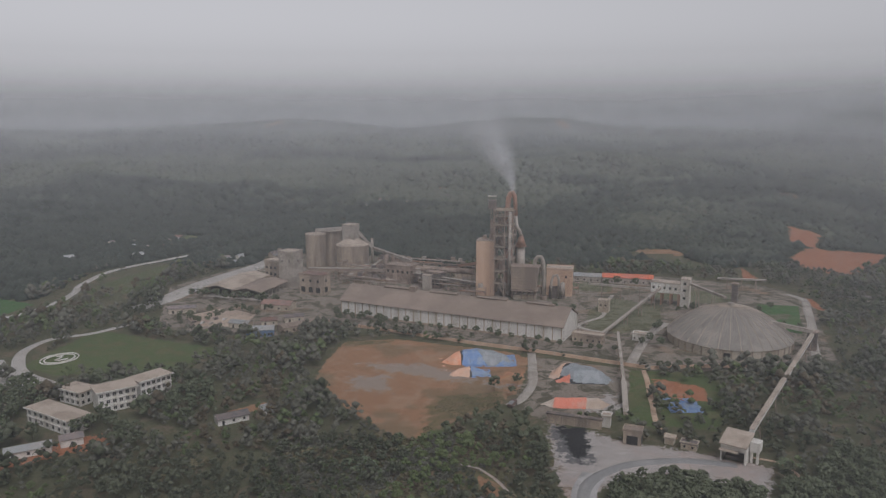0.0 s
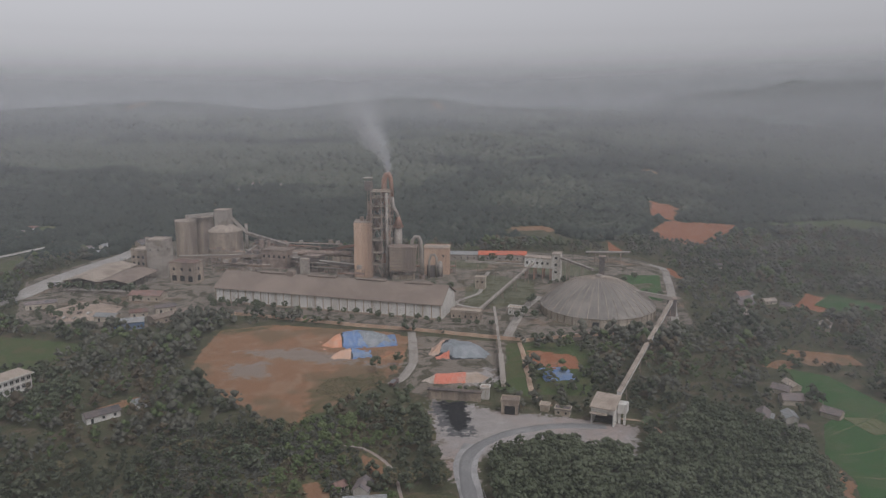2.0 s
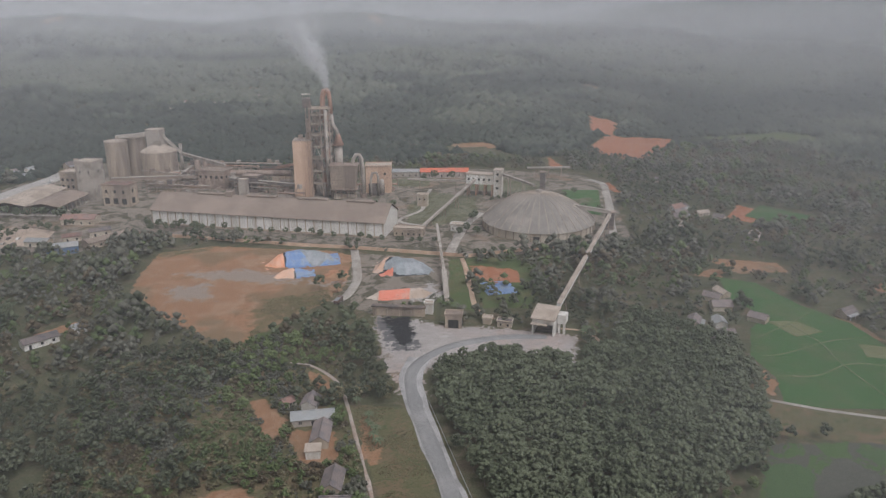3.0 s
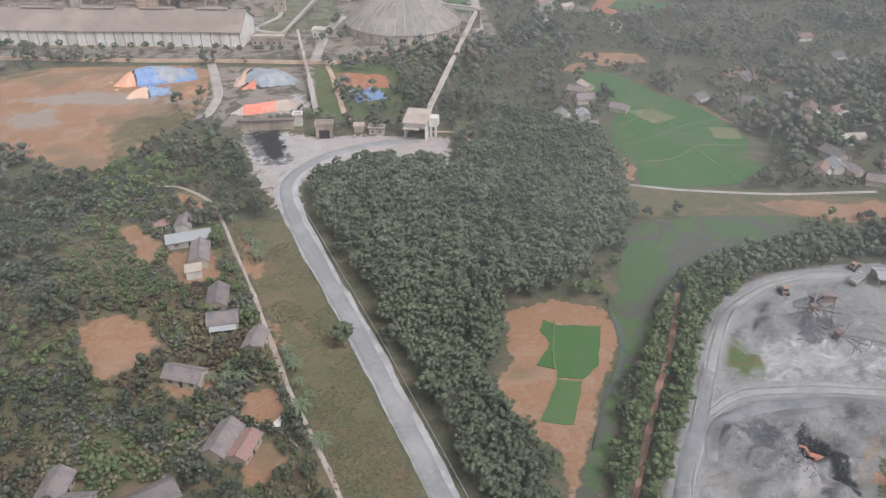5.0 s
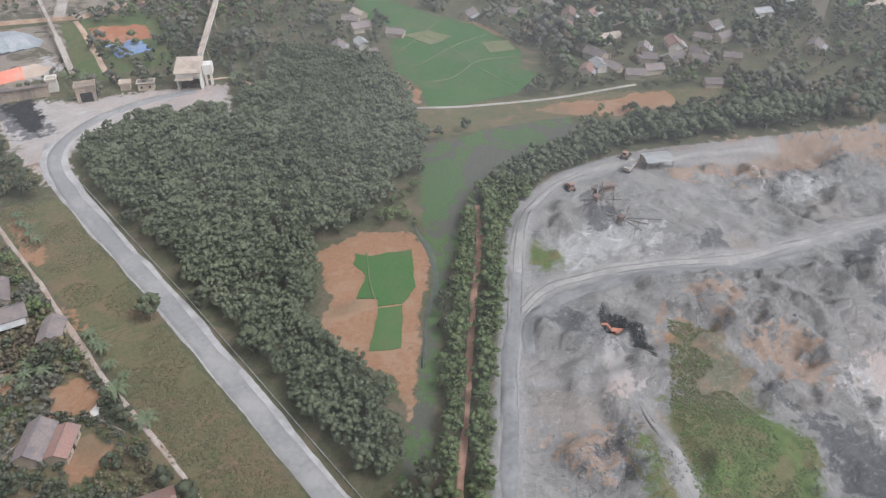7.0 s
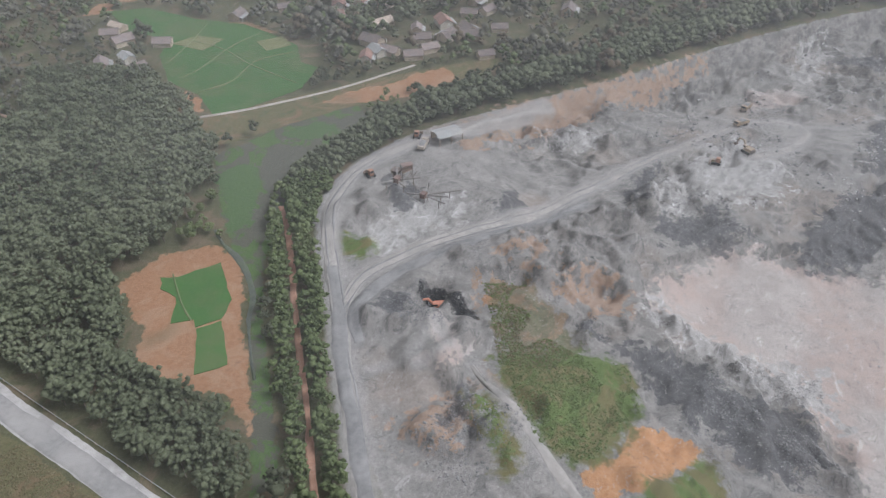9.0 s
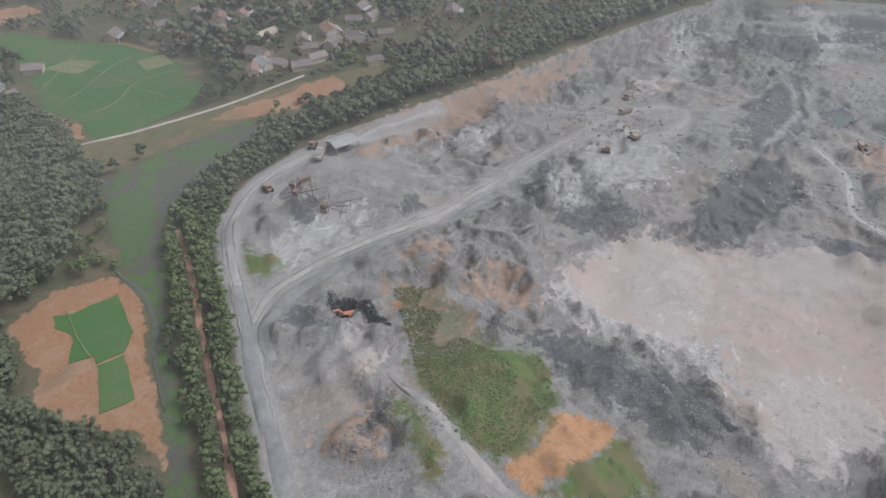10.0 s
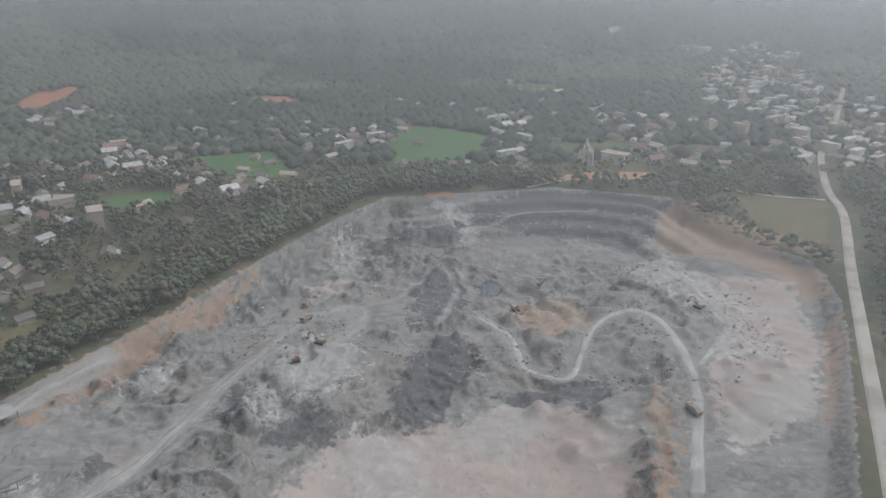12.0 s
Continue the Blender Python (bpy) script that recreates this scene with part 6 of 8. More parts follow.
def office(ax, ay, bx, by, depth, floors, label, cells):
    L = math.hypot(bx - ax, by - ay)
    t = thing("office_building", along(ax, ay, bx, by), label, "office building")
    h = floors * 3.6
    part("wall", box(bmesh.new(), 0, L, 0, depth, -0.4, h), M["white"], t)
    part("roof", box(bmesh.new(), -0.9, L + 0.9, -0.9, depth + 0.9, h + 0.003, h + 0.5), M["roofpale"], t, "flat dusty brown roof")
    part("roof_edge", box(bmesh.new(), -1.1, L + 1.1, -1.1, -0.9, h - 0.1, h + 0.7), M["white"], t)
    for f in range(floors):
        part("ledge", box(bmesh.new(), -0.2, L + 0.2, -0.35, -0.003, f * 3.6 + 3.2, f * 3.6 + 3.45), M["white"], t)
        for k in range(cells):
            x = (k + 0.5) * L / cells
            win = part("window", box(bmesh.new(), x - 0.8, x + 0.8, -0.08, 0.1, f * 3.6 + 1.0, f * 3.6 + 2.7), M["opening"], t)
            part("mullion", box(bmesh.new(), x - 0.06, x + 0.06, -0.14, -0.082, f * 3.6 + 1.0, f * 3.6 + 2.7), M["white"], win)
        for k in range(3):
            y = (k + 0.5) * depth / 3
            part("window", box(bmesh.new(), L - 0.1, L + 0.08, y - 0.7, y + 0.7, f * 3.6 + 1.0, f * 3.6 + 2.7), M["opening"], t)
    return t


office(-172, 361, -157, 372, 13, 3, "white three-storey office block with a flat brown roof", 6)
office(-157, 377, -146, 391, 11, 3, "white three-storey office wing with a flat roof", 6)
office(-200, 378, -186, 371, 10, 2, "low white office wing beside trees", 4)
office(-203, 352, -175, 335, 11, 2, "white two-storey house with a pale roof", 7)
gable_shed("cottage", -190, 309, -174, 318, 7, 3.0, 4.6, M["sheet"], M["white"], "white cottage with a grey sheet roof below red soil", category="house")
gable_shed("cottage", -172, 322, -164, 327, 7, 3.4, 4.8, M["tile"], M["white"], "small white cottage with a dark roof", category="house")
gable_shed("cottage", -108, 346, -95, 354, 7, 3.0, 4.6, M["tile"], M["white"], "small cottage in the trees with a pale wall", category="house")
gable_shed("cottage", -90, 360, -84, 364, 6, 2.8, 4.0, M["sheet"], M["white"], "small white outhouse among trees", category="house")


def smoke():
    """A drifting plume of pale smoke over the tower's duct, which widens and thins out."""
    m, n, l, p = nodes_of("thin_smoke")
    out = n["Material Output"]
    n.remove(p)
    tr, df, tl = n.new("ShaderNodeBsdfTransparent"), n.new("ShaderNodeBsdfDiffuse"), n.new("ShaderNodeBsdfTranslucent")
    both, mx = n.new("ShaderNodeMixShader"), n.new("ShaderNodeMixShader")
    df.inputs[0].default_value = tl.inputs[0].default_value = (0.95, 0.95, 0.97, 1)
    l.new(df.outputs[0], both.inputs[1])
    l.new(tl.outputs[0], both.inputs[2])
    puff = noise_node(n, l, 0.07, 4, 0.6, warp=0.6)
    tc, sp = n.new("ShaderNodeTexCoord"), n.new("ShaderNodeSeparateXYZ")
    l.new(tc.outputs["Object"], sp.inputs[0])
    thin = math_node(n, l, "SUBTRACT", 1.0, ramp_node(n, l, sp.outputs[2], -6.0, 86.0))
    l.new(math_node(n, l, "MULTIPLY", math_node(n, l, "MULTIPLY", ramp_node(n, l, puff.outputs[0], 0.25, 0.65), thin), 0.2), mx.inputs[0])
    l.new(tr.outputs[0], mx.inputs[1])
    l.new(both.outputs[0], mx.inputs[2])
    l.new(mx.outputs[0], out.inputs[0])
    line = [(0, 0, -1), (-0.8, 0, 6), (-2, 0, 12), (-4.5, 0.5, 19), (-9, 1, 27), (-13, 2, 36), (-17, 3, 46), (-20, 4, 57), (-22, 5, 70), (-23, 6, 84)]
    bm = bmesh.new()
    for scale, shift in ((0.45, 0.0), (0.75, 3.0), (1.05, 6.0), (1.35, 9.0)):
        first_vert = len(bm.verts)
        tube(bm, line, [r * scale for r in (1.6, 2.6, 4.0, 5.8, 8.0, 10.5, 13, 16, 19, 22)], 28, False)
        bm.verts.ensure_lookup_table()
        for v in bm.verts[first_vert:]:
            v.co += Vector((noise.noise(v.co * 0.1 + Vector((shift, 0, 0))), noise.noise(v.co * 0.1 + Vector((9, shift, 0))), 0)) * (0.8 + max(v.co.z, 0) * 0.14)
    ob = part("smoke_plume", bm, m, None, smooth_shade=True)
    ob.matrix_basis = pose(56.5, 610.5, 85)
    return tagged(ob, "thin pale smoke drifting up from the tower", "smoke")


smoke()


def flower_emblem(x, y):
    """Rings and a winding band of white flowers planted on the lawn."""
    t = thing("flower_emblem", pose(x, y, z_at(x, y) + 0.1, 0, 0, -28), "round emblem of white flower rings on a lawn", "flower bed")
    for r in (7.8, 6.2):
        ring = [(r * 1.25 * math.cos(k * 0.2618), r * 1.45 * math.sin(k * 0.2618), 0.1) for k in range(25)]
        part("flower_ring", tube(bmesh.new(), ring, 0.42, 6, False), M["white"], t)
    part("flower_band", tube(bmesh.new(), [(-5, 1, 0.1), (-3, 4.5, 0.1), (-0.8, 1.5, 0.1), (0.6, -3.5, 0.1), (2.8, -3, 0.1), (4.6, 2.5, 0.1)], 0.45, 6), M["white"], t)
    return t


flower_emblem(-235, 448)


# ---- woods ----
SPRIG = (np.array([(0, 0, 1.05), (0, 0, -0.9)] + [(math.cos(a * 1.2566), math.sin(a * 1.2566), 0.25 * (-1) ** a) for a in range(5)]),
         np.array([q for k in range(5) for q in ((0, 2 + k, 2 + (k + 1) % 5), (1, 2 + (k + 1) % 5, 2 + k))]))


def crown_arrays(rng, clumps, level, width, low, top, tufts=0):
    """A crown of leaf clumps with gaps and an uneven outline, and loose tufts of leaves; z from low to top."""
    vs, fs, at = [], [], 0
    bv, bf = SPRIG
    mid, half = (low + top) / 2, (top - low) / 2
    for k in range(clumps):
        a = 2 * math.pi * (k * 0.618 + rng.random() * 0.2)
        h = rng.uniform(-0.8, 0.9) if k else 0.85
        r = math.sqrt(max(0.05, 1 - h * h)) * rng.uniform(0.4, 0.95) * (0 if k == 0 else 1)
        c = np.array([r * math.cos(a) * width / 2, r * math.sin(a) * width / 2, mid + h * half * 0.75])
        size = rng.uniform(0.3, 0.48) * width / 2 * (1.25 if clumps < 5 else 1.0 if clumps < 12 else 0.72)
        v = bv * (1 + (rng.random((len(bv), 1)) - 0.5) * 0.36) * size * 1.16 * np.array([1, 1, rng.uniform(0.7, 0.95)])
        vs.append(v + c)
        fs.append(bf + at)
        at += len(bv)
    for k in range(tufts):
        d = rng.normal(size=3)
        d /= np.linalg.norm(d)
        d[2] = abs(d[2]) * 0.9 - 0.2
        c = d * np.array([width / 2, width / 2, half]) * rng.uniform(0.8, 1.05) + np.array([0, 0, mid])
        u, w = rng.normal(size=3), rng.normal(size=3)
        s = rng.uniform(0.3, 0.6)
        u, w = u / np.linalg.norm(u) * s, w / np.linalg.norm(w) * s
        vs.append(np.array([c - u, c + w, c + u, c - w + d * 0.2]))
        fs.append(np.array([[0, 1, 2], [0, 2, 3]]) + at)
        at += 4
    return np.concatenate(vs), np.concatenate(fs)


def trunk_arrays(tall, thick):
    vs, fs = [], []
    for k, (z, r) in enumerate(((-0.3, thick), (tall * 0.5, thick * 0.7), (tall, thick * 0.35))):
        vs += [(r * math.cos(a) + 0.15 * k, r * math.sin(a), z) for a in (0, 2.09, 4.19)]
    for k in range(2):
        for i in range(3):
            j = (i + 1) % 3
            fs += [(3 * k + i, 3 * k + j, 3 * k + 3 + j), (3 * k + i, 3 * k + 3 + j, 3 * k + 3 + i)]
    return np.array(vs), np.array(fs)


def joined(name, spots, kinds, material, label, rng, category="trees"):
    """One wood: many trees of a few kinds in one mesh, for what nobody could count."""
    vs, fs, at = [], [], 0
    which = rng.integers(0, len(kinds), len(spots))
    for k, (kv, kf) in enumerate(kinds):
        s = spots[which == k]
        if not len(s):
            continue
        a = rng.random(len(s)) * 6.283
        ca, sa = np.cos(a)[:, None], np.sin(a)[:, None]
        size = s[:, 3:4]
        tall = size * rng.uniform(0.85, 1.2, (len(s), 1))
        x = (kv[:, 0] * ca - kv[:, 1] * sa) * size + s[:, 0:1]
        y = (kv[:, 0] * sa + kv[:, 1] * ca) * size + s[:, 1:2]
        z = kv[:, 2] * tall + s[:, 2:3]
        vs.append(np.stack([x, y, z], -1).reshape(-1, 3))
        fs.append((kf[None] + (np.arange(len(s)) * len(kv))[:, None, None]).reshape(-1, 3) + at)
        at += len(s) * len(kv)
    if not vs:
        return None
    ob = link(name, tri_mesh(name, np.concatenate(vs), np.concatenate(fs)), material, smooth_shade=category != "rubble")
    return tagged(ob, label, category, kind="stuff")


def spots_in(x0, x1, y0, y1, gap, rng, jitter=0.38):
    xs, ys = np.meshgrid(np.arange(x0, x1, gap), np.arange(y0, y1, gap * 0.9))
    xs = xs + (np.arange(xs.shape[0]) % 2)[:, None] * gap / 2
    x = xs.ravel() + (rng.random(xs.size) - 0.5) * 2 * jitter * gap
    y = ys.ravel() + (rng.random(xs.size) - 0.5) * 2 * jitter * gap
    return x, y


WOOD = [(67, 284), (97, 290), (113, 279), (132, 283), (150, 284), (176, 318), (206, 275), (191, 235), (181, 206), (155, 186), (123, 170), (101, 172), (89, 153), (77, 129),
        (81, 112), (76, 97), (66, 84), (60, 60), (59.5, 94), (60.5, 128), (62, 173), (62, 228), (62, 271)]
BELT = [(66, 44), (98, 75), (124, 102), (142, 119), (154, 131), (169, 143), (188, 151), (226, 147), (262, 130), (315, 106), (390, 66), (445, 40), (498, 8), (506, -60), (520, -110),
        (536, -60), (520, 20), (450, 60), (395, 82), (318, 118), (264, 144), (228, 164), (188, 167), (160, 160), (146, 150), (122, 127), (104, 110), (80, 86), (56, 60)]
OPEN = [(YARD, 3), (STOCK, 4), (REDSQ, 5), (APRON, 4), (PLANT, 2), (STRIP, 1), (SHOULDER, 1), (FIELD_BARE, 2), (WETLAND, 0), (PADDY_RIM, 0), (PADDY, 3), (QUARRY, 1),
        ([(-251, 433), (-240, 510), (-137, 465), (-160, 428), (-222, 418)], 0), ([(-2, 345), (10, 352), (-4, 330), (-30, 318), (-34, 330)], 0), ([(84, 425), (116, 425), (104, 340), (86, 360)], 0),
        ([(707, -10), (657, -81), (588, -69), (563, -41), (548, -2), (619, 3)], 4), ([(588, 162), (603, 97), (521, 65), (537, 119)], 4), ([(486, 186), (497, 148), (472, 134), (451, 169)], 3),
        ([(470, -222), (456, -284), (374, -242), (394, -220)], 4), ([(517, -100), (535, -143), (533, -188), (514, -180)], 4), ([(-420, 640), (-357, 598), (-320, 580), (-328, 547), (-420, 520)], 4),
        ([(-300, 600), (-250, 640), (-262, 780), (-300, 700)], 0), ([(375, 494), (345, 470), (360, 440), (395, 452)], 2), ([(-290, 445), (-220, 400), (-215, 425), (-262, 470)], 2)] + [(p, 7 if p[0][1] > 600 or p[0][0] > 700 else 1) for p in BARE]
LINES = [(ROAD, 7), (VILLAGE_LANE, 2.2), (RED_LANE, 2.5), (QROAD, 6), (WROAD, 9), (WHITE_LANE, 3), ([(-400, 490), (-324, 539), (-307, 580), (-307, 617), (-315, 649), (-313, 708), (-252, 810), (-220, 890)], 12), ([(-218, 404), (-256, 440), (-264, 462), (-260, 489), (-237, 504), (-215, 540)], 7)]
HOUSE_SPOTS = []


def free(x, y, room=0.0):
    ok = np.ones(len(x), bool)
    for poly, margin in OPEN:
        p = np.array(poly)
        near = ok & (x > p[:, 0].min() - 8) & (x < p[:, 0].max() + 8) & (y > p[:, 1].min() - 8) & (y < p[:, 1].max() + 8)
        ok[near] &= inside_by(poly, x[near], y[near]) < -margin - room
    for line, margin in LINES:
        ok &= near_line(line, x, y) > margin + room
    for hx, hy, r in HOUSE_SPOTS:
        ok &= np.hypot(x - hx, y - hy) > r + room
    return ok


def with_height(x, y, size):
    return np.column_stack([x, y, height(x, y), size])


# ---- houses ----
def house(name, x, y, turn, w, d, eave, ridge, roof, wall, label, veranda=False, group="", category="house"):
    """A gabled house: walls with door and windows, a roof that overhangs, and a lean-to veranda."""
    t = thing(name, pose(x, y, z_at(x, y), 0, 0, turn), label, category, group)
    bm = prism(bmesh.new(), [(-d / 2, -0.4), (d / 2, -0.4), (d / 2, eave), (0, ridge - 0.2), (-d / 2, eave)], -w / 2, w / 2)
    wl_ = part("wall", bm, wall, t)
    wl_.matrix_basis = Matrix(((0, 1, 0, 0), (1, 0, 0, 0), (0, 0, 1, 0), (0, 0, 0, 1)))
    wl_.data.flip_normals()
    part("roof", sheet_gable(bmesh.new(), -w / 2 - 0.5, w / 2 + 0.5, -d / 2 - 0.6, d / 2 + 0.6, eave - 0.25, ridge, 0.16), roof, t)
    part("ridge_cap", box(bmesh.new(), -w / 2 - 0.5, w / 2 + 0.5, -0.2, 0.2, ridge + 0.1, ridge + 0.26), roof, t)
    part("door", box(bmesh.new(), -0.55, 0.55, -d / 2 - 0.05, -d / 2 + 0.1, 0, 2.1), M["opening"], t)
    for sx in (-0.3, 0.3):
        win = part("window", box(bmesh.new(), sx * w - 0.55, sx * w + 0.55, -d / 2 - 0.05, -d / 2 + 0.1, 0.9, 2.1), M["opening"], t)
        part("frame", box(bmesh.new(), sx * w - 0.05, sx * w + 0.05, -d / 2 - 0.1, -d / 2 - 0.052, 0.9, 2.1), M["white"], win)
    if veranda:
        bm = bmesh.new()
        beam(bm, (0, -d / 2 - 0.1, eave - 0.45), (0, -d / 2 - 2.6, eave - 1.0), w * 0.9, 0.12)
        part("veranda_roof", bm, M["sheet"], t, "grey sheet veranda roof")
        for sx in (-0.42, 0, 0.42):
            part("post", box(bmesh.new(), sx * w - 0.08, sx * w + 0.08, -d / 2 - 2.5, -d / 2 - 2.34, -0.3, eave - 1.0), M["white"], t)
    HOUSE_SPOTS.append((x, y, max(w, d) * 0.62))
    return t


def town_house(name, x, y, turn, w, d, floors, wall, label, group=""):
    """A narrow flat-roofed concrete house with a stair head and balconies."""
    t = thing(name, pose(x, y, z_at(x, y), 0, 0, turn), label, "house", group)
    h = floors * 3.4
    part("wall", box(bmesh.new(), -w / 2, w / 2, -d / 2, d / 2, -0.5, h), wall, t)
    part("roof", box(bmesh.new(), -w / 2 - 0.3, w / 2 + 0.3, -d / 2 - 0.5, d / 2 + 0.3, h + 0.003, h + 0.3), M["roofpale"], t)
    part("stair_head", box(bmesh.new(), -w / 2 + 0.3, 0, 0, d / 2 - 0.5, h + 0.3, h + 2.5), wall, t)
    for f in range(floors):
        win = part("window", box(bmesh.new(), -w * 0.3, w * 0.3, -d / 2 - 0.05, -d / 2 + 0.1, f * 3.4 + 0.8, f * 3.4 + 2.5), M["opening"], t)
        part("frame", box(bmesh.new(), -0.06, 0.06, -d / 2 - 0.1, -d / 2 - 0.052, f * 3.4 + 0.8, f * 3.4 + 2.5), M["white"], win)
        if f:
            part("balcony", box(bmesh.new(), -w / 2, w / 2, -d / 2 - 1.2, -d / 2 - 0.053, f * 3.4, f * 3.4 + 0.7), wall, t)
    HOUSE_SPOTS.append((x, y, max(w, d) * 0.55))
    return t


# the hamlet beside the haul road
HAMLET = "hamlet beside the haul road"
house("long_barn", 13.5, 254, -4, 15.5, 6.4, 3.0, 4.6, M["sheet"], M["gallery"], "long barn with a pale grey-green sheet roof", group=HAMLET, category="barn")
house("cottage", 13.5, 265, 70, 8, 5.5, 2.9, 4.8, M["tile"], M["white"], "small white cottage with dark weathered tiles", group=HAMLET)
house("cottage", 15.5, 241, 78, 13, 6.0, 2.9, 5.0, M["tile"], M["wall"], "long cottage with dark weathered tiles", group=HAMLET)
block("outhouse", 11.8, 231, 5.0, 4.6, 3.0, M["white"], M["roofpale"], "small white flat-roofed outhouse", "outhouse", -8, parapet=False)
house("cottage", 16.5, 211, 75, 11, 6.0, 2.9, 5.0, M["tile"], M["wall"], "cottage with a sagging dark tiled roof", group=HAMLET)
house("cottage", 16, 199, -12, 9, 6.5, 2.9, 5.0, M["tile"], M["wall"], "broad cottage with dark tiles and a court", True, HAMLET)
house("cottage", 23, 184, 60, 9, 5.5, 2.9, 4.6, M["tile"], M["wall"], "cottage with a grey weathered roof beside the lane", group=HAMLET)
house("cottage", 1.5, 177, -38, 11, 6.0, 2.9, 5.0, M["tile"], M["wall"], "cottage with brown-grey tiles under trees", group=HAMLET)
house("cottage", 6.5, 147, 52, 11, 6.2, 3.0, 5.2, M["tile"], M["wall"], "cottage with grey tiles and a side wing", group=HAMLET)
house("cottage", 11.2, 143, 52, 9, 5.0, 2.8, 3.9, M["redtile"], M["wall"], "low wing with a faded pink roof", group=HAMLET)
house("cottage", -16, 134, 14, 19, 7.0, 3.0, 5.4, M["tile"], M["wall"], "long cottage with dark old tiles", group=HAMLET)
house("cottage", -33, 148, 66, 9, 6, 2.9, 5.0, M["tile"], M["wall"], "cottage with dark tiles and a tank", group=HAMLET)
house("cottage", -28, 141, -20, 7, 5, 2.7, 4.4, M["tile"], M["wall"], "small dark-tiled outbuilding beside a cottage", group=HAMLET)
house("cottage", -27, 128, 8, 7, 5, 2.7, 4.0, M["sheet"], M["white"], "small outbuilding with a zinc roof", group=HAMLET)
house("cottage", 18.5, 111.5, -16, 12, 8, 3.2, 5.4, M["redtile"], M["white"], "cottage with a faded red tiled roof", group=HAMLET)
house("cottage", 4, 122, -6, 7, 5, 2.8, 4.4, M["tile"], M["wall"], "small tiled cottage among fruit trees", group=HAMLET)
house("cottage", 5, 268, 30, 5, 4, 2.6, 3.8, M["redtile"], M["wall"], "tiny red-tiled shed behind gardens", group=HAMLET)
t = thing("concrete_gateway", pose(22.5, 150, 0.1, 0, 0, 28), "white concrete causeway slab at a garden gate", "causeway")
part("slab", box(bmesh.new(), -3.2, 3.2, -1.0, 1.0, -0.2, 0.35), M["white"], t)
part("kerb", box(bmesh.new(), -3.2, 3.2, 1.003, 1.2, -0.2, 0.6), M["white"], t)
for line, text in (([(-9, 142), (-2, 149), (9, 153), (12, 157)], "low grey garden wall of rendered brick"), ([(20, 148), (24, 138)], "low pale garden wall beside a plot"), ([(12, 157), (16, 150), (20, 149)], "low mossy garden wall")):
    t = thing("garden_wall", pose(line[0][0], line[0][1], 0), text, "garden wall")
    o = Vector((line[0][0], line[0][1], 0))
    for a, b in zip(line, line[1:]):
        part("panel", beam(bmesh.new(), Vector((*a, 0.5)) - o, Vector((*b, 0.5)) - o, 0.3, 1.3), M["silo"], t)
        part("post", box(bmesh.new(), a[0] - o.x - 0.22, a[0] - o.x + 0.22, a[1] - o.y - 0.22, a[1] - o.y + 0.22, -0.2, 1.35), M["silo"], t)

# the villages and the small town: a few built forms, each set down at many places
forms = [
    house("village_house", 324, 307, 20, 10, 6.5, 3.0, 5.2, M["tile"], M["wall"], "village house with dark weathered tiles", True, "village houses"),
    house("village_house", 304, 247, -30, 11, 7, 3.1, 5.4, M["redtile"], M["white"], "village house with a red tiled roof", True, "village houses"),
    house("village_house", 281, 202, 65, 9, 6, 2.9, 4.4, M["sheet"], M["white"], "white village house with a zinc roof", False, "village houses"),
    house("village_house", 340, 238, 10, 12, 6.5, 3.0, 4.8, M["roofpale"], M["wall"], "village house with a pale dusty roof", False, "village houses"),
    town_house("town_house", 654, -354, 30, 5.5, 14, 2, M["white"], "white two-storey flat-roofed town house", "town houses"),
    town_house("town_house", 678, -358, 45, 6, 13, 3, M["wall"], "cream three-storey flat-roofed town house", "town houses"),
    town_house("town_house", 1217, -470, -20, 9, 30, 3, M["white"], "long white three-storey town building", "town houses"),
]
VILLAGE = [(631, 226), (581, 203), (580, 187), (547, 162), (531, 132), (509, 107), (502, 97), (706, 312), (525, 244), (471, 237), (443, 176), (716, 115), (617, 70), (651, 35), (616, 26), (661, 18), (549, -74),
           (532, -80), (562, -58), (742, -115), (770, -212), (768, -226), (842, -284), (357, 184), (463, 273), (427, 119), (596, 209), (576, 174), (643, 149), (603, 69), (668, 34), (329, 180), (314, 182), (356, 227), (441, 203), (380, 147), (315, 202), (228, 328)]
VILLAGE_2 = [(273, 203), (284, 197), (286, 185), (306, 246), (337, 236), (289, 211), (315, 184), (321, 174), (325, 306), (297, 183), (225, 315), (206, 283), (234, 297), (201, 301), (304, 496), (294, 474), (339, 589), (317, 419), (237, 333), (-339, 828), (-304, 827), (-314, 865), (-382, 763), (-317, 779), (-129, 1204), (-114, 1236), (-96, 1243), (-80, 1295), (-113, 1135), (7, 1321), (266, 1393),
             (265, 1336), (120, 1520), (-5, 1371), (15, 1414), (-100, 1265), (-120, 1180), (-190, 770), (-175, 780), (-205, 742), (572, -214), (563, -231), (537, -249), (298, 482), (312, 500), (302, 258), (348, 190), (366, 196), (404, 190), (420, 215)]
TOWN = [(831, -389), (816, -376), (1055, -503), (1004, -495), (950, -481), (905, -470), (1006, -527), (1118, -544), (827, -452), (778, -436), (808, -461), (764, -450), (790, -475), (707, -452), (692, -452), (661, -410), (639, -407), (641, -388), (602, -336), (584, -324), (715, -362),
        (756, -372), (789, -353), (873, -374), (662, -283), (648, -305), (722, -396), (590, -374), (580, -386), (560, -383), (532, -358), (536, -338), (513, -278), (735, -425), (748, -440), (680, -430), (700, -410), (765, -410), (845, -420), (870, -440), (880, -405), (930, -455), (970, -510), (1040, -520), (1085, -530), (620, -372)]
spread = random.Random(5)
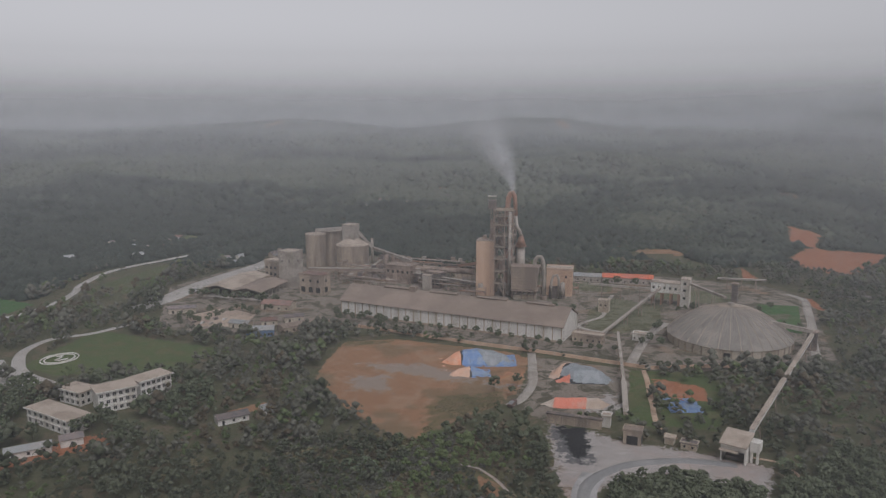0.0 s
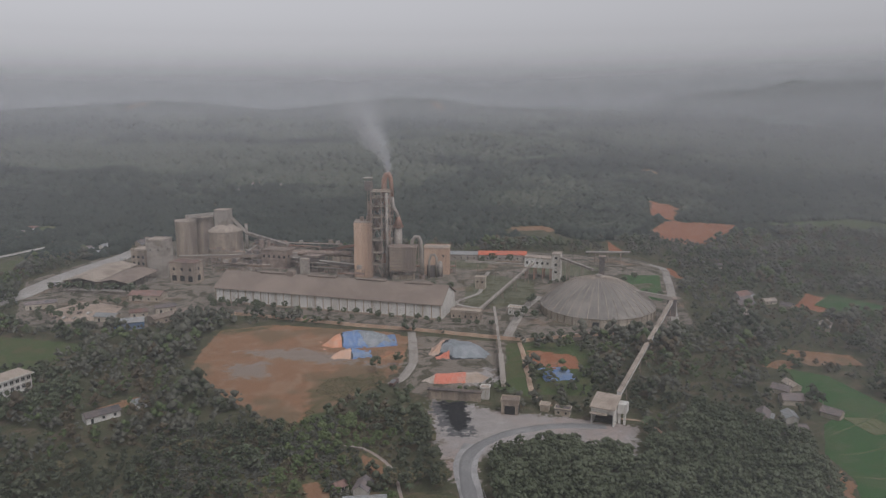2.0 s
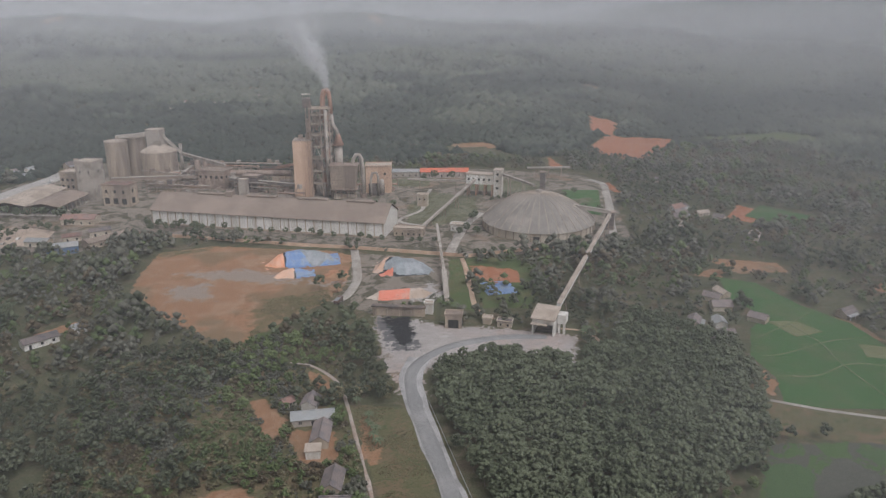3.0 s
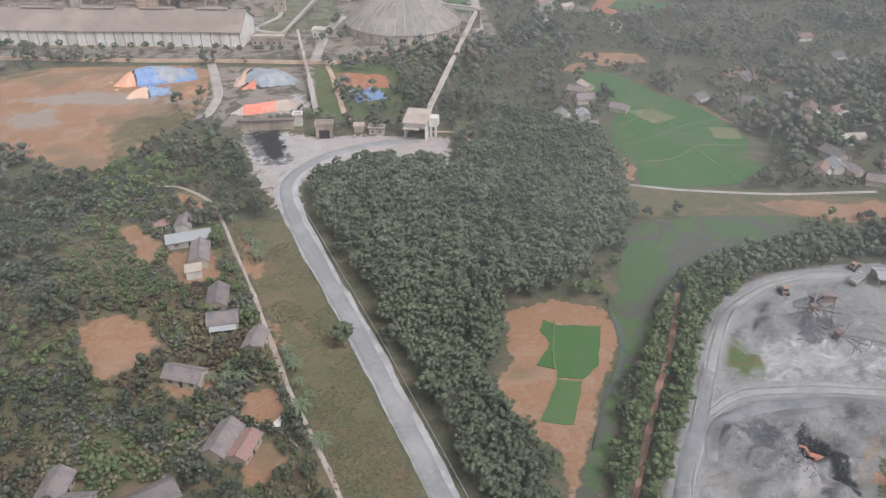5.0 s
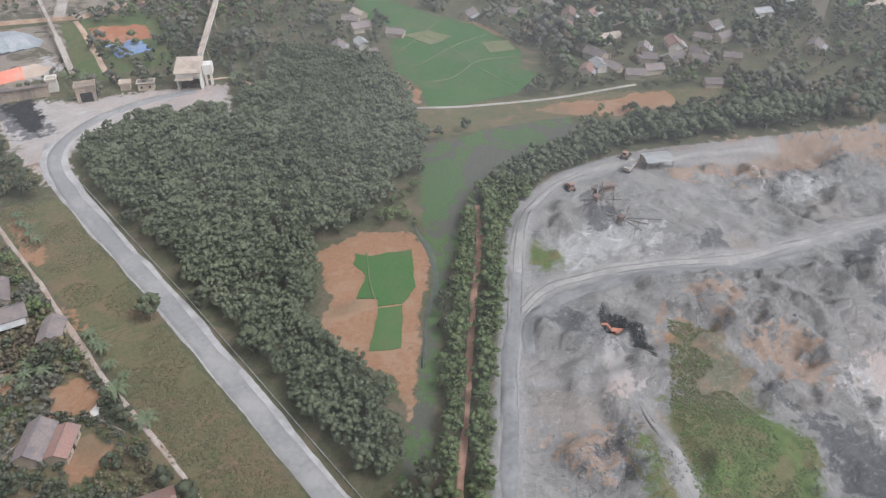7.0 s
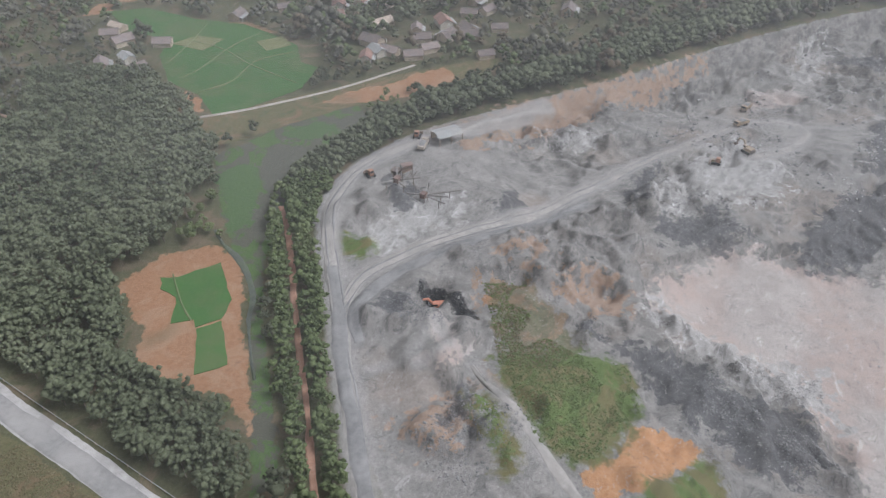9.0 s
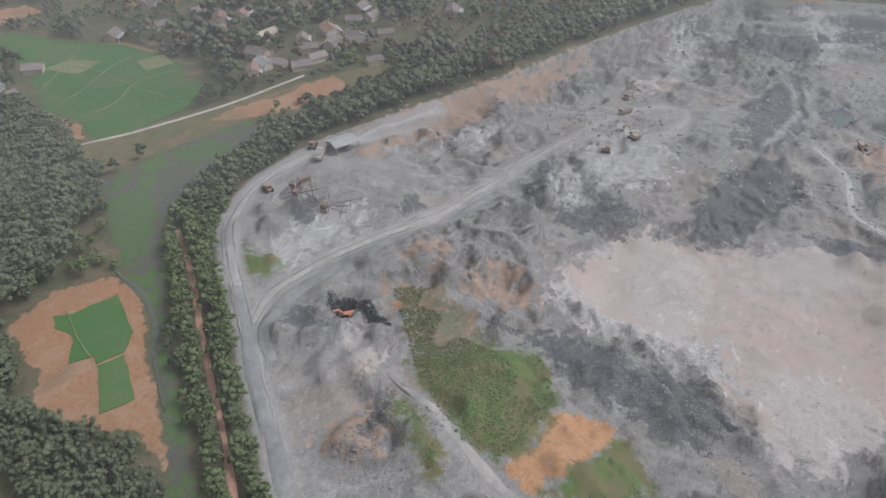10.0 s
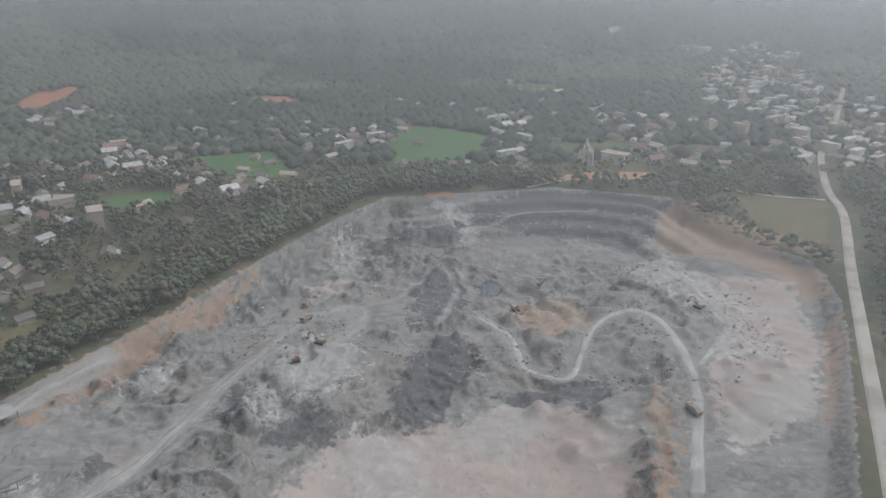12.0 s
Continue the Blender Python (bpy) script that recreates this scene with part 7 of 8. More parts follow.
for k, (hx, hy) in enumerate(VILLAGE + VILLAGE_2):
    m = pose(hx, hy, z_at(hx, hy), 0, 0, spread.uniform(0, 180)) @ Matrix.Diagonal((spread.uniform(0.75, 1.1),) * 3 + (1,))
    copy_thing(forms[spread.choice((0, 0, 0, 0, 1, 2, 3))], m)
    HOUSE_SPOTS.append((hx, hy, 8.0))
for hx, hy in TOWN:
    copy_thing(forms[spread.choice((4, 4, 5, 3, 1, 2))], pose(hx, hy, z_at(hx, hy), 0, 0, spread.choice((32, 122, 212)) + spread.uniform(-8, 8)))
    HOUSE_SPOTS.append((hx, hy, 8))


def plain_house(name, x, y, turn, w, d, eave, ridge, roof, wall, label):
    """A small far house: walls, an overhanging gable or flat roof, and a dark front opening."""
    t = thing(name, pose(x, y, z_at(x, y), 0, 0, turn), label, "house", "far houses of the town")
    part("wall", box(bmesh.new(), -w / 2, w / 2, -d / 2, d / 2, -0.6, eave), wall, t)
    if ridge > eave + 0.6:
        part("roof", sheet_gable(bmesh.new(), -w / 2 - 0.5, w / 2 + 0.5, -d / 2 - 0.6, d / 2 + 0.6, eave - 0.2, ridge, 0.2), roof, t)
    else:
        part("roof", box(bmesh.new(), -w / 2 - 0.4, w / 2 + 0.4, -d / 2 - 0.4, d / 2 + 0.4, eave + 0.003, eave + 0.4), roof, t)
    part("door", box(bmesh.new(), -w * 0.3, w * 0.3, -d / 2 - 0.06, -d / 2 + 0.1, 0, 2.4), M["opening"], t)
    HOUSE_SPOTS.append((x, y, max(w, d) * 0.6))
    return t


M["palesheet"] = surface("pale_weathered_sheet", (0.42, 0.41, 0.4), (0.5, 0.49, 0.475), 0.7, 1.0, 0.15, (0.36, 0.34, 0.32), 0.1, spread=0.3)
far_forms = [
    plain_house("town_house", 566, -322, 30, 12, 8, 3.6, 5.8, M["palesheet"], M["white"], "pale town house with a light sheet roof"),
    plain_house("town_house", 586, -352, 118, 6, 15, 7.2, 7.2, M["palesheet"], M["white"], "narrow white two-storey house with a flat roof"),
    plain_house("cottage", 604, -318, 34, 13, 8, 3.4, 5.6, M["tile"], M["wall"], "cream town house with dark weathered tiles"),
    plain_house("town_house", 624, -346, 122, 7, 14, 10.2, 10.2, M["roofpale"], M["wall"], "cream three-storey house with a flat roof"),
    plain_house("cottage", 572, -298, 28, 14, 9, 3.6, 6.0, M["redtile"], M["white"], "white house with a faded red tiled roof"),
]


def crowded(x, y, room):
    return any(math.hypot(x - hx, y - hy) < r + room for hx, hy, r in HOUSE_SPOTS)


# built-up ground: outline, how many houses, how far apart, and which forms are usual there
BUILT_UP = [
    ([(532, -363), (534, -329), (642, -368), (692, -351), (748, -313), (928, -375), (1130, -480), (1356, -628), (1273, -659), (919, -505), (769, -507)], 120, 2.5, (0, 1, 1, 2, 3, 4, 0)),
    ([(532, -363), (545, -300), (642, -352), (660, -420), (600, -440)], 22, 2.0, (0, 0, 1, 2, 4)),
    ([(638, 238), (590, 180), (571, 160), (552, 140), (510, 118), (498, 148), (556, 205)], 30, 2.0, (0, 2, 2, 4, 0)),
    ([(528, 118), (512, 80), (483, 80), (476, 107)], 9, 1.5, (0, 4, 1, 2)),
    ([(664, 50), (676, 26), (640, 0), (598, 22), (606, 44)], 9, 2.0, (0, 4, 1, 2)),
    ([(500, 256), (484, 222), (452, 190), (430, 170), (424, 190), (456, 240)], 14, 3.0, (0, 2, 2, 3)),
    ([(732, 345), (790, 310), (758, 290), (700, 330)], 8, 4.0, (0, 0, 2)),
    ([(770, -70), (748, -135), (610, -108), (545, -104), (540, -66), (616, -86)], 18, 4.0, (0, 2, 2, 1)),
    ([(640, -240), (560, -236), (545, -200), (580, -190), (700, -170), (760, -250), (700, -300)], 20, 5.0, (0, 2, 2, 4)),
]
for outline, count, room, kinds in BUILT_UP:
    p = np.array(outline)
    made = tries = 0
    while made < count and tries < count * 14:
        tries += 1
        x, y = spread.uniform(p[:, 0].min(), p[:, 0].max()), spread.uniform(p[:, 1].min(), p[:, 1].max())
        at = np.array([x]), np.array([y])
        if inside_by(outline, *at)[0] > 0 and near_line(WROAD, *at)[0] > 9 and not crowded(x, y, room + 3):
            turn = spread.choice((32, 122, 212)) + spread.uniform(-14, 14)
            copy_thing(far_forms[spread.choice(kinds)], pose(x, y, z_at(x, y), 0, 0, turn) @ Matrix.Diagonal((spread.uniform(0.8, 1.15), spread.uniform(0.8, 1.15), spread.uniform(0.9, 1.1), 1)))
            HOUSE_SPOTS.append((x, y, 7.5))
            made += 1
for cx, cy, n, wide in ((570, 190, 26, 34), (505, 105, 14, 20), (560, 150, 10, 24), (620, 60, 12, 40), (340, 200, 10, 30), (420, 260, 14, 50), (640, 45, 12, 30), (330, 240, 8, 30), (545, -75, 8, 18), (770, -210, 7, 40), (700, 250, 7, 60), (300, 480, 6, 18), (215, 300, 7, 14), (640, -240, 24, 60), (600, -200, 14, 40), (800, -60, 10, 70), (760, 60, 6, 60), (-320, 830, 6, 40), (-190, 770, 5, 18), (-100, 1240, 12, 40), (900, -150, 8, 70)):
    for k in range(n):
        x, y = cx + spread.gauss(0, wide), cy + spread.gauss(0, wide)
        if all(math.hypot(x - hx, y - hy) > r + 4 for hx, hy, r in HOUSE_SPOTS) and inside_by(QUARRY, np.array([x]), np.array([y]))[0] < -14 and inside_by(PADDY, np.array([x]), np.array([y]))[0] < -6:
            copy_thing(forms[spread.choice((0, 0, 0, 0, 1, 2, 3))], pose(x, y, z_at(x, y), 0, 0, spread.uniform(0, 180)) @ Matrix.Diagonal((spread.uniform(0.75, 1.05),) * 3 + (1,)))
            HOUSE_SPOTS.append((x, y, 7.5))
for hx, hy in ((1205, -483), (1500, -420), (1932, 60), (1700, -250)):
    copy_thing(forms[6], pose(hx, hy, z_at(hx, hy), 0, 0, 100))
    HOUSE_SPOTS.append((hx, hy, 22))


def church():
    t = thing("church", pose(556, -146, z_at(556, -146), 0, 0, -105), "pale village church with a pointed tower", "church")
    part("nave", prism(bmesh.new(), [(-5, -0.5), (5, -0.5), (5, 6.5), (0, 10), (-5, 6.5)], 2, 24), M["white"], t)
    part("nave_roof", prism(bmesh.new(), [(-5.6, 6.2), (0, 10.4), (5.6, 6.2), (5.6, 6.5), (0, 10.8), (-5.6, 6.5)], 1.6, 24.4), M["tile"], t)
    part("tower", box(bmesh.new(), -3, 3, -3.5, 2, -0.5, 12), M["white"], t)
    part("belfry", box(bmesh.new(), -2.2, 2.2, -2.8, 1.4, 12, 15.5), M["white"], t)
    part("spire", tube(bmesh.new(), [(0, -0.7, 15.5), (0, -0.7, 20.6)], [2.3, 0.1], 4), M["sheet"], t)
    for sx in (-1, 1):
        part("side_turret", tube(bmesh.new(), [(sx * 4.6, -2, -0.5), (sx * 4.6, -2, 9), (sx * 4.6, -2, 12)], [1.3, 1.3, 0.1], 8), M["white"], t)
    part("door", box(bmesh.new(), -1, 1, -3.56, -3.4, 0, 3.2), M["opening"], t)
    for z in (6.5, 13):
        part("window", box(bmesh.new(), -0.6, 0.6, -3.56 if z < 12 else -2.86, -3.4 if z < 12 else -2.7, z, z + 1.8), M["opening"], t)
    HOUSE_SPOTS.append((556, -146, 16))


church()
office(560, -180, 572, -166, 9, 2, "pale two-storey parish hall beside the church", 6)
HOUSE_SPOTS.append((566, -172, 12))
HOUSE_SPOTS += [(x, y, r) for x, y, r in ((-172, 372, 24), (-190, 345, 20), (-185, 315, 12), (-102, 350, 10), (128, 308, 16), (84, 340, 10))]


# ---- the planted woods and all other trees ----
rng = np.random.default_rng(7)
KINDS_NEAR = [crown_arrays(rng, 22, 1, w, lo, hi, 24) for w, lo, hi in ((6.2, 2.6, 8.6), (5.8, 2.2, 9.2), (6.6, 3.0, 8.2), (5.6, 2.4, 8.0), (6.4, 2.4, 9.4))]
KINDS_MID = [crown_arrays(rng, 6, 1, w, lo, hi, 10) for w, lo, hi in ((6.0, 0.8, 7.4), (6.6, 1.0, 8.4), (5.4, 0.6, 6.8), (7.2, 1.0, 7.6))]
KINDS_FAR = []
for w, hi in ((6.6, 6.6), (7.4, 7.6), (6.0, 5.8)):
    v = SPRIG[0] * (1 + (rng.random((len(SPRIG[0]), 1)) - 0.5) * 0.3) * np.array([w, w, hi * 0.8]) + np.array([0, 0, hi * 0.1])
    KINDS_FAR.append((v, SPRIG[1]))

crown_meshes = []
for kv, kf in KINDS_NEAR:
    me = tri_mesh("crown", kv, kf)
    me.materials.append(M["acacia"])
    crown_meshes.append(me)
trunk_mesh = tri_mesh("trunk", *trunk_arrays(5.5, 0.16))
trunk_mesh.materials.append(M["bark"])


def single_tree(x, y, size, k, label, group):
    t = thing("tree", pose(x, y, z_at(x, y), 0, 0, (x * 37 + y * 91) % 360) @ Matrix.Diagonal((size, size, size, 1)), label, "tree", group)
    for name, me in (("trunk", trunk_mesh), ("crown", crown_meshes[k])):
        ob = new(name, me)
        ob.parent = t
    return t


# the plantation between the road and the field
x, y = spots_in(55, 215, 58, 325, 4.0, rng)
keep = (inside_by(WOOD, x, y) > 0.5) & free(x, y)
x, y = x[keep], y[keep]
size = rng.uniform(0.68, 1.05, len(x))
alone = (y < 150) & (x < 112)
for k in np.flatnonzero(alone)[:230]:
    single_tree(x[k], y[k], size[k], int(k) % 5, "plantation tree with a dense dark green crown", "plantation beside the road")
rest = np.ones(len(x), bool)
rest[np.flatnonzero(alone)[:230]] = False
joined("plantation", with_height(x[rest], y[rest], size[rest]), KINDS_NEAR, M["acacia"], "dense plantation of dark green acacia trees", rng)
joined("plantation_trunks", with_height(x[rest], y[rest], size[rest]), [trunk_arrays(5.5, 0.16)], M["bark"], "slim grey trunks of the plantation trees", rng)

# the belt of slim trees round the quarry and beside the red track
x, y = spots_in(50, 545, -115, 172, 2.5, rng)
keep = (inside_by(BELT, x, y) > 0.5) & (near_line(RED_LANE, x, y) > 1.9) & (near_line(QROAD, x, y) > 4.2) & (near_line([(136, 164), (126, 143), (104, 120), (93, 107), (69, 84), (50, 66)], x, y) > 3.5)
x, y = x[keep], y[keep]
young = x + y < 330
joined("tree_belt", with_height(x[young], y[young], rng.uniform(0.42, 0.8, young.sum())), KINDS_NEAR[:2] + KINDS_MID[:2], M["belt"], "rows of young green trees beside the red track", rng)
joined("tree_belt", with_height(x[~young], y[~young], rng.uniform(0.5, 0.95, (~young).sum()) * np.where(x[~young] > 240, 1.3, 0.95)), KINDS_NEAR[1:2] + KINDS_MID, M["acacia"], "belt of slim dark trees round the quarry", rng)

# gardens and woods at middle distance
x, y = spots_in(-330, 560, -420, 720, 5.6, rng)
PLOTS = [[(-29, 268), (-18, 270), (-3, 250), (-4, 232), (-17, 224), (-31, 235)], [(-27, 163), (-16, 164), (-11, 150), (-13, 137), (-24, 138), (-28, 148)], [(-6, 219), (-1, 216), (-4, 196), (-11, 191), (-11, 200)], [(4, 207), (17, 203), (17, 190), (3, 191)], [(1, 190), (13, 183), (10, 171), (1, 177)]]
keep = free(x, y) & (inside_by(WOOD, x, y) < -1) & (inside_by(BELT, x, y) < 0)
for poly in PLOTS:
    keep &= inside_by(poly, x, y) < 0.5
gap = value_noise(x, y, 26, 61)
village = (inside_by([(180, 240), (230, 420), (380, 520), (560, 260), (560, 40), (420, 70), (300, 150)], x, y) > 0) | (x > 470)
keep &= ((np.hypot(x, y) < 340) | (rng.random(len(x)) < 0.72)) & ((x < -60) | (x > 30) | (y > 300) | (rng.random(len(x)) < 0.62))
keep &= (gap < np.where(village, 0.8, 0.9)) & ((x > -40) | (y > 60)) & (y > -400)
x, y = x[keep], y[keep]
near = np.hypot(x, y) < 330
size = np.where(near, 1.0, 1.16) * rng.uniform(0.6, 1.15, len(x)) * np.where(value_noise(x, y, 60, 71) > 0.5, 1.0, 0.78)
fresh = (value_noise(x, y, 34, 81) > 0.66) & near
joined("garden_trees", with_height(x[near & ~fresh], y[near & ~fresh], size[near & ~fresh] * 0.9), KINDS_NEAR + KINDS_MID, M["leaf"], "mixed dark green trees of gardens and groves", rng)
joined("bamboo_and_bushes", with_height(x[fresh], y[fresh], size[fresh] * 0.7), KINDS_NEAR + KINDS_MID, M["fresh"], "lighter green bushes and fruit trees", rng)
# the hamlet's gardens: shrubs, fruit bushes, bamboo and vegetable rows between the trees
gx_, gy_ = spots_in(-75, 29, 92, 335, 2.1, rng, 0.5)
spot = (near_line(VILLAGE_LANE, gx_, gy_) > 1.6) & (gx_ < 28)
for poly in BARE[:9]:
    spot &= inside_by(poly, gx_, gy_) < -0.3 + 1.2 * (value_noise(gx_, gy_, 4, 7) > 0.7)
spot &= inside_by(YARD, gx_, gy_) < -2
for hx, hy, r in HOUSE_SPOTS:
    spot &= np.hypot(gx_ - hx, gy_ - hy) > r * 0.85
spot &= rng.random(len(gx_)) < 0.7
gx_, gy_ = gx_[spot], gy_[spot]
bush = [crown_arrays(rng, 6, 1, 2.6, -0.1, h, 8) for h in (1.6, 2.4, 3.2, 2.0)]
mix = value_noise(gx_, gy_, 13, 131) * 0.75 + rng.random(len(gx_)) * 0.25
for poly, tone in zip(PLOTS, (0.55, 0.55, 0.68, 0.68, 0.8)):
    mix = np.where(inside_by(poly, gx_, gy_) > 0, tone + 0.14 * (rng.random(len(gx_)) - 0.5), mix)
low_ = 0.55 + 0.75 * value_noise(gx_, gy_, 19, 137)
for lo_, hi_, mat, text in ((0, 0.26, "leaf", "dark green shrubs between the gardens"), (0.26, 0.48, "greyleaf", "dull grey-green shrubs and climbers"), (0.48, 0.57, "belt", "fresh green garden shrubs"), (0.57, 0.7, "scrub", "yellowish bamboo and dry shrubs"), (0.7, 1.1, "russet", "russet withered shrubs in the gardens")):
    q = (mix >= lo_) & (mix < hi_)
    joined("garden_shrubs", with_height(gx_[q], gy_[q], low_[q] * rng.uniform(0.7, 1.25, q.sum())), bush, M[mat], text, rng, "shrubs")
dull = (value_noise(x, y, 15, 87) > 0.72) & near & ~fresh
joined("dry_bushes", with_height(x[dull] + 2.2, y[dull] + 1.5, size[dull] * 0.6), KINDS_NEAR, M["scrub"], "yellowish bamboo and dry bushes", rng)
kindred = value_noise(x, y, 46, 141) * 0.7 + rng.random(len(x)) * 0.3
for lo_, hi_, mat, text in ((0, 0.36, "leaf", "woods and groves of mixed dark trees"), (0.36, 0.54, "greyleaf", "dull grey-green groves between houses"), (0.54, 0.61, "belt", "fresh green groves and bamboo"), (0.61, 0.69, "russet", "russet trees among the groves"), (0.69, 1.1, "acacia", "dark planted groves")):
    q = ~near & (kindred >= lo_) & (kindred < hi_)
    joined("wood", with_height(x[q], y[q], size[q] * np.where(value_noise(x[q], y[q], 21, 143) > 0.55, 1.2, 0.75)), KINDS_MID, M[mat], text, rng)

# woods on the hills, thinning out into the distance
for d0, d1, gap, mul in ((520, 1150, 9.0, 1.0), (1150, 2300, 17.0, 1.7), (2300, 4600, 38.0, 3.2)):
    x, y = spots_in(-1500 if d0 < 2000 else -2600, 4600 if d0 > 2000 else d1, -1300 if d0 < 2000 else -2600, 4600 if d0 > 2000 else d1, gap, rng)
    d = np.hypot(x, y)
    inner = (x > -330) & (x < 560) & (y > -420) & (y < 720)
    az = np.degrees(np.arctan2(x, y))
    keep = (d > d0 * 0.97) & (d < min(d1 * 1.03, 3600)) & ~inner & (az > -34) & (az < 127)
    keep &= smooth(0.9, 0.94, value_noise(x, y, 150, 51)) < 0.5
    keep &= smooth(0.92, 0.96, value_noise(x, y, 80, 57)) < 0.5
    x, y = x[keep], y[keep]
    ok = free(x, y)
    x, y = x[ok], y[ok]
    # light and shade of the rolling hills, put into patches of crown colour
    tone = value_noise(x, y, 330, 151) * 0.6 + value_noise(x, y, 90, 153) * 0.3 + rng.random(len(x)) * 0.1
    for lo_, hi_, mat, text in ((0, 0.4, "fardark", "hill woods painted in a darker tone, fading into the haze"), (0.4, 0.55, "farleaf", "wooded hills fading into the haze"), (0.55, 1.1, "farpale", "hill woods painted in a paler tone")):
        q = (tone >= lo_) & (tone < hi_)
        joined("hill_wood", with_height(x[q], y[q], rng.uniform(0.7, 1.3, q.sum()) * mul * (1.15 if mat == "fardark" else 0.95)), KINDS_FAR, M[mat], text, rng)


# trees that stand alone or in rows
for k in range(24):
    a = k / 23
    x, y = -72 + a * 180 + rng.uniform(-2, 2), 543 - a * 88 + rng.uniform(-2, 2)
    single_tree(x, y, rng.uniform(0.5, 0.85), k % 5, "round dark tree in a row before the hall", "trees along the boundary wall")
for k in range(18):
    a = k / 17
    single_tree(126 + a * 84 + rng.uniform(-2, 2), 428 - a * 10 + rng.uniform(-3, 3), rng.uniform(0.55, 0.85), k % 5, "dark tree in a row below the dome", "trees below the dome")
for k in range(11):
    a = k / 10
    single_tree(-204 + a * 72 + rng.uniform(-1.5, 1.5), 604 - a * 26 + rng.uniform(-2, 2), rng.uniform(0.9, 1.2), k % 5, "round dark tree in a row before the open sheds", "trees before the sheds")
for x, y, s in ((47, 173, 1.1), (28, 391, 1.2), (41, 398, 1.0), (37, 385, 0.7), (-20, 320, 1.0), (150, 640, 1.2), (140, 635, 1.0), (165, 636, 1.1), (243, 500, 1.0), (248, 560, 0.9), (236, 470, 0.9)):
    single_tree(x, y, s, int(abs(x)) % 5, "single dark green tree beside the road", "single trees")
for k in range(150):
    x, y = -236 + (k * 0.618 % 1) * 112 + rng.uniform(-3, 3), 322 + (k * 0.377 % 1) * 84 + rng.uniform(-3, 3)
    if all(math.hypot(x - hx, y - hy) > r for hx, hy, r in ((-166, 371, 15), (-153, 387, 13), (-194, 378, 13), (-190, 348, 20), (-178, 352, 10))) and inside_by([(-196, 316), (-160, 340), (-150, 326), (-188, 298)], np.array([x]), np.array([y]))[0] < -1:
        single_tree(x, y, rng.uniform(0.8, 1.25), k % 5, "tall dark green tree round the offices", "trees round the offices")
x, y = spots_in(-210, 240, 470, 690, 11, rng)
keep = (inside_by(PLANT, x, y) > 4) & (value_noise(x, y, 22, 101) > 0.68)
x, y = x[keep], y[keep]
for hx, hy, r in ((-5, 530, 0), (188, 481, 44), (50, 610, 40), (-86, 706, 40), (-110, 728, 24), (-152, 625, 44), (-130, 645, 16), (97, 615, 18), (178, 580, 18), (-30, 655, 34), (-106, 618, 16)):
    ok = np.hypot(x - hx, y - hy) > r
    x, y = x[ok], y[ok]
ok = (inside_by([(-80, 560), (84, 474), (100, 512), (-62, 592)], x, y) < -3)
x, y = x[ok], y[ok]
for k in range(min(60, len(x))):
    single_tree(x[k], y[k], 0.6 + 0.4 * ((k * 7) % 5) / 5, k % 5, "small round tree on the works' lawns", "trees of the works")


def banana(x, y, size):
    t = thing("banana_plant", on_ground_tree(x, y, size), "banana plant with long pale green leaves", "banana plant", "banana plants by the lane")
    part("stem", tube(bmesh.new(), [(0, 0, -0.2), (0, 0, 2.0)], [0.18, 0.1], 6), M["fresh"], t)
    for k in range(8):
        a = k * 0.785 + 0.3
        c, s = math.cos(a), math.sin(a)
        bm = bmesh.new()
        rows = []
        for j, (r, z, w) in enumerate(((0.1, 1.9, 0.1), (0.8, 2.9, 0.32), (1.7, 2.9, 0.36), (2.4, 2.2, 0.08))):
            rows.append([bm.verts.new((c * r - s * w * q, s * r + c * w * q, z - 0.08 * abs(q))) for q in (-1, 0, 1)])
        for ra, rb in zip(rows, rows[1:]):
            for j in range(2):
                bm.faces.new((ra[j], ra[j + 1], rb[j + 1], rb[j]))
        part("leaf", bm, M["palm"], t)
    return t


def on_ground_tree(x, y, size):
    return pose(x, y, z_at(x, y), 0, 0, (x * 53 + y * 17) % 360) @ Matrix.Diagonal((size, size, size, 1))


M["palm"] = foliage("banana_leaves", (0.1, 0.125, 0.065), (0.15, 0.175, 0.1), (0.25, 0.27, 0.19))
first = banana(33.5, 236, 1.0)
for x, y, s in ((33.8, 243, 0.9), (34, 250, 1.0), (34.5, 231, 1.1), (33, 246, 0.8), (35, 240, 1.0), (30.5, 176, 1.1), (31, 168, 1.2), (30, 161, 1.0), (31.5, 155, 0.9), (30.2, 172, 1.0), (31, 262, 1.0), (33, 268, 1.1), (40, 300, 1.2), (44, 308, 1.2), (38, 312, 1.1), (46, 318, 1.2),
                (41, 322, 1.0), (36, 304, 1.1), (143, 300, 1.3), (146, 304, 1.2), (150, 298, 1.2), (-30, 300, 1.3), (-36, 296, 1.2), (-33, 305, 1.2), (-40, 302, 1.3), (-26, 294, 1.1), (12, 172, 1.0), (14, 176, 1.0), (16, 170, 1.1), (10, 168, 0.9), (18, 174, 1.0), (8, 173, 1.0), (92, 346, 1.0), (94, 350, 0.9), (29, 136, 1.5), (27.5, 150, 1.6)):
    copy_thing(first, on_ground_tree(x, y, s))


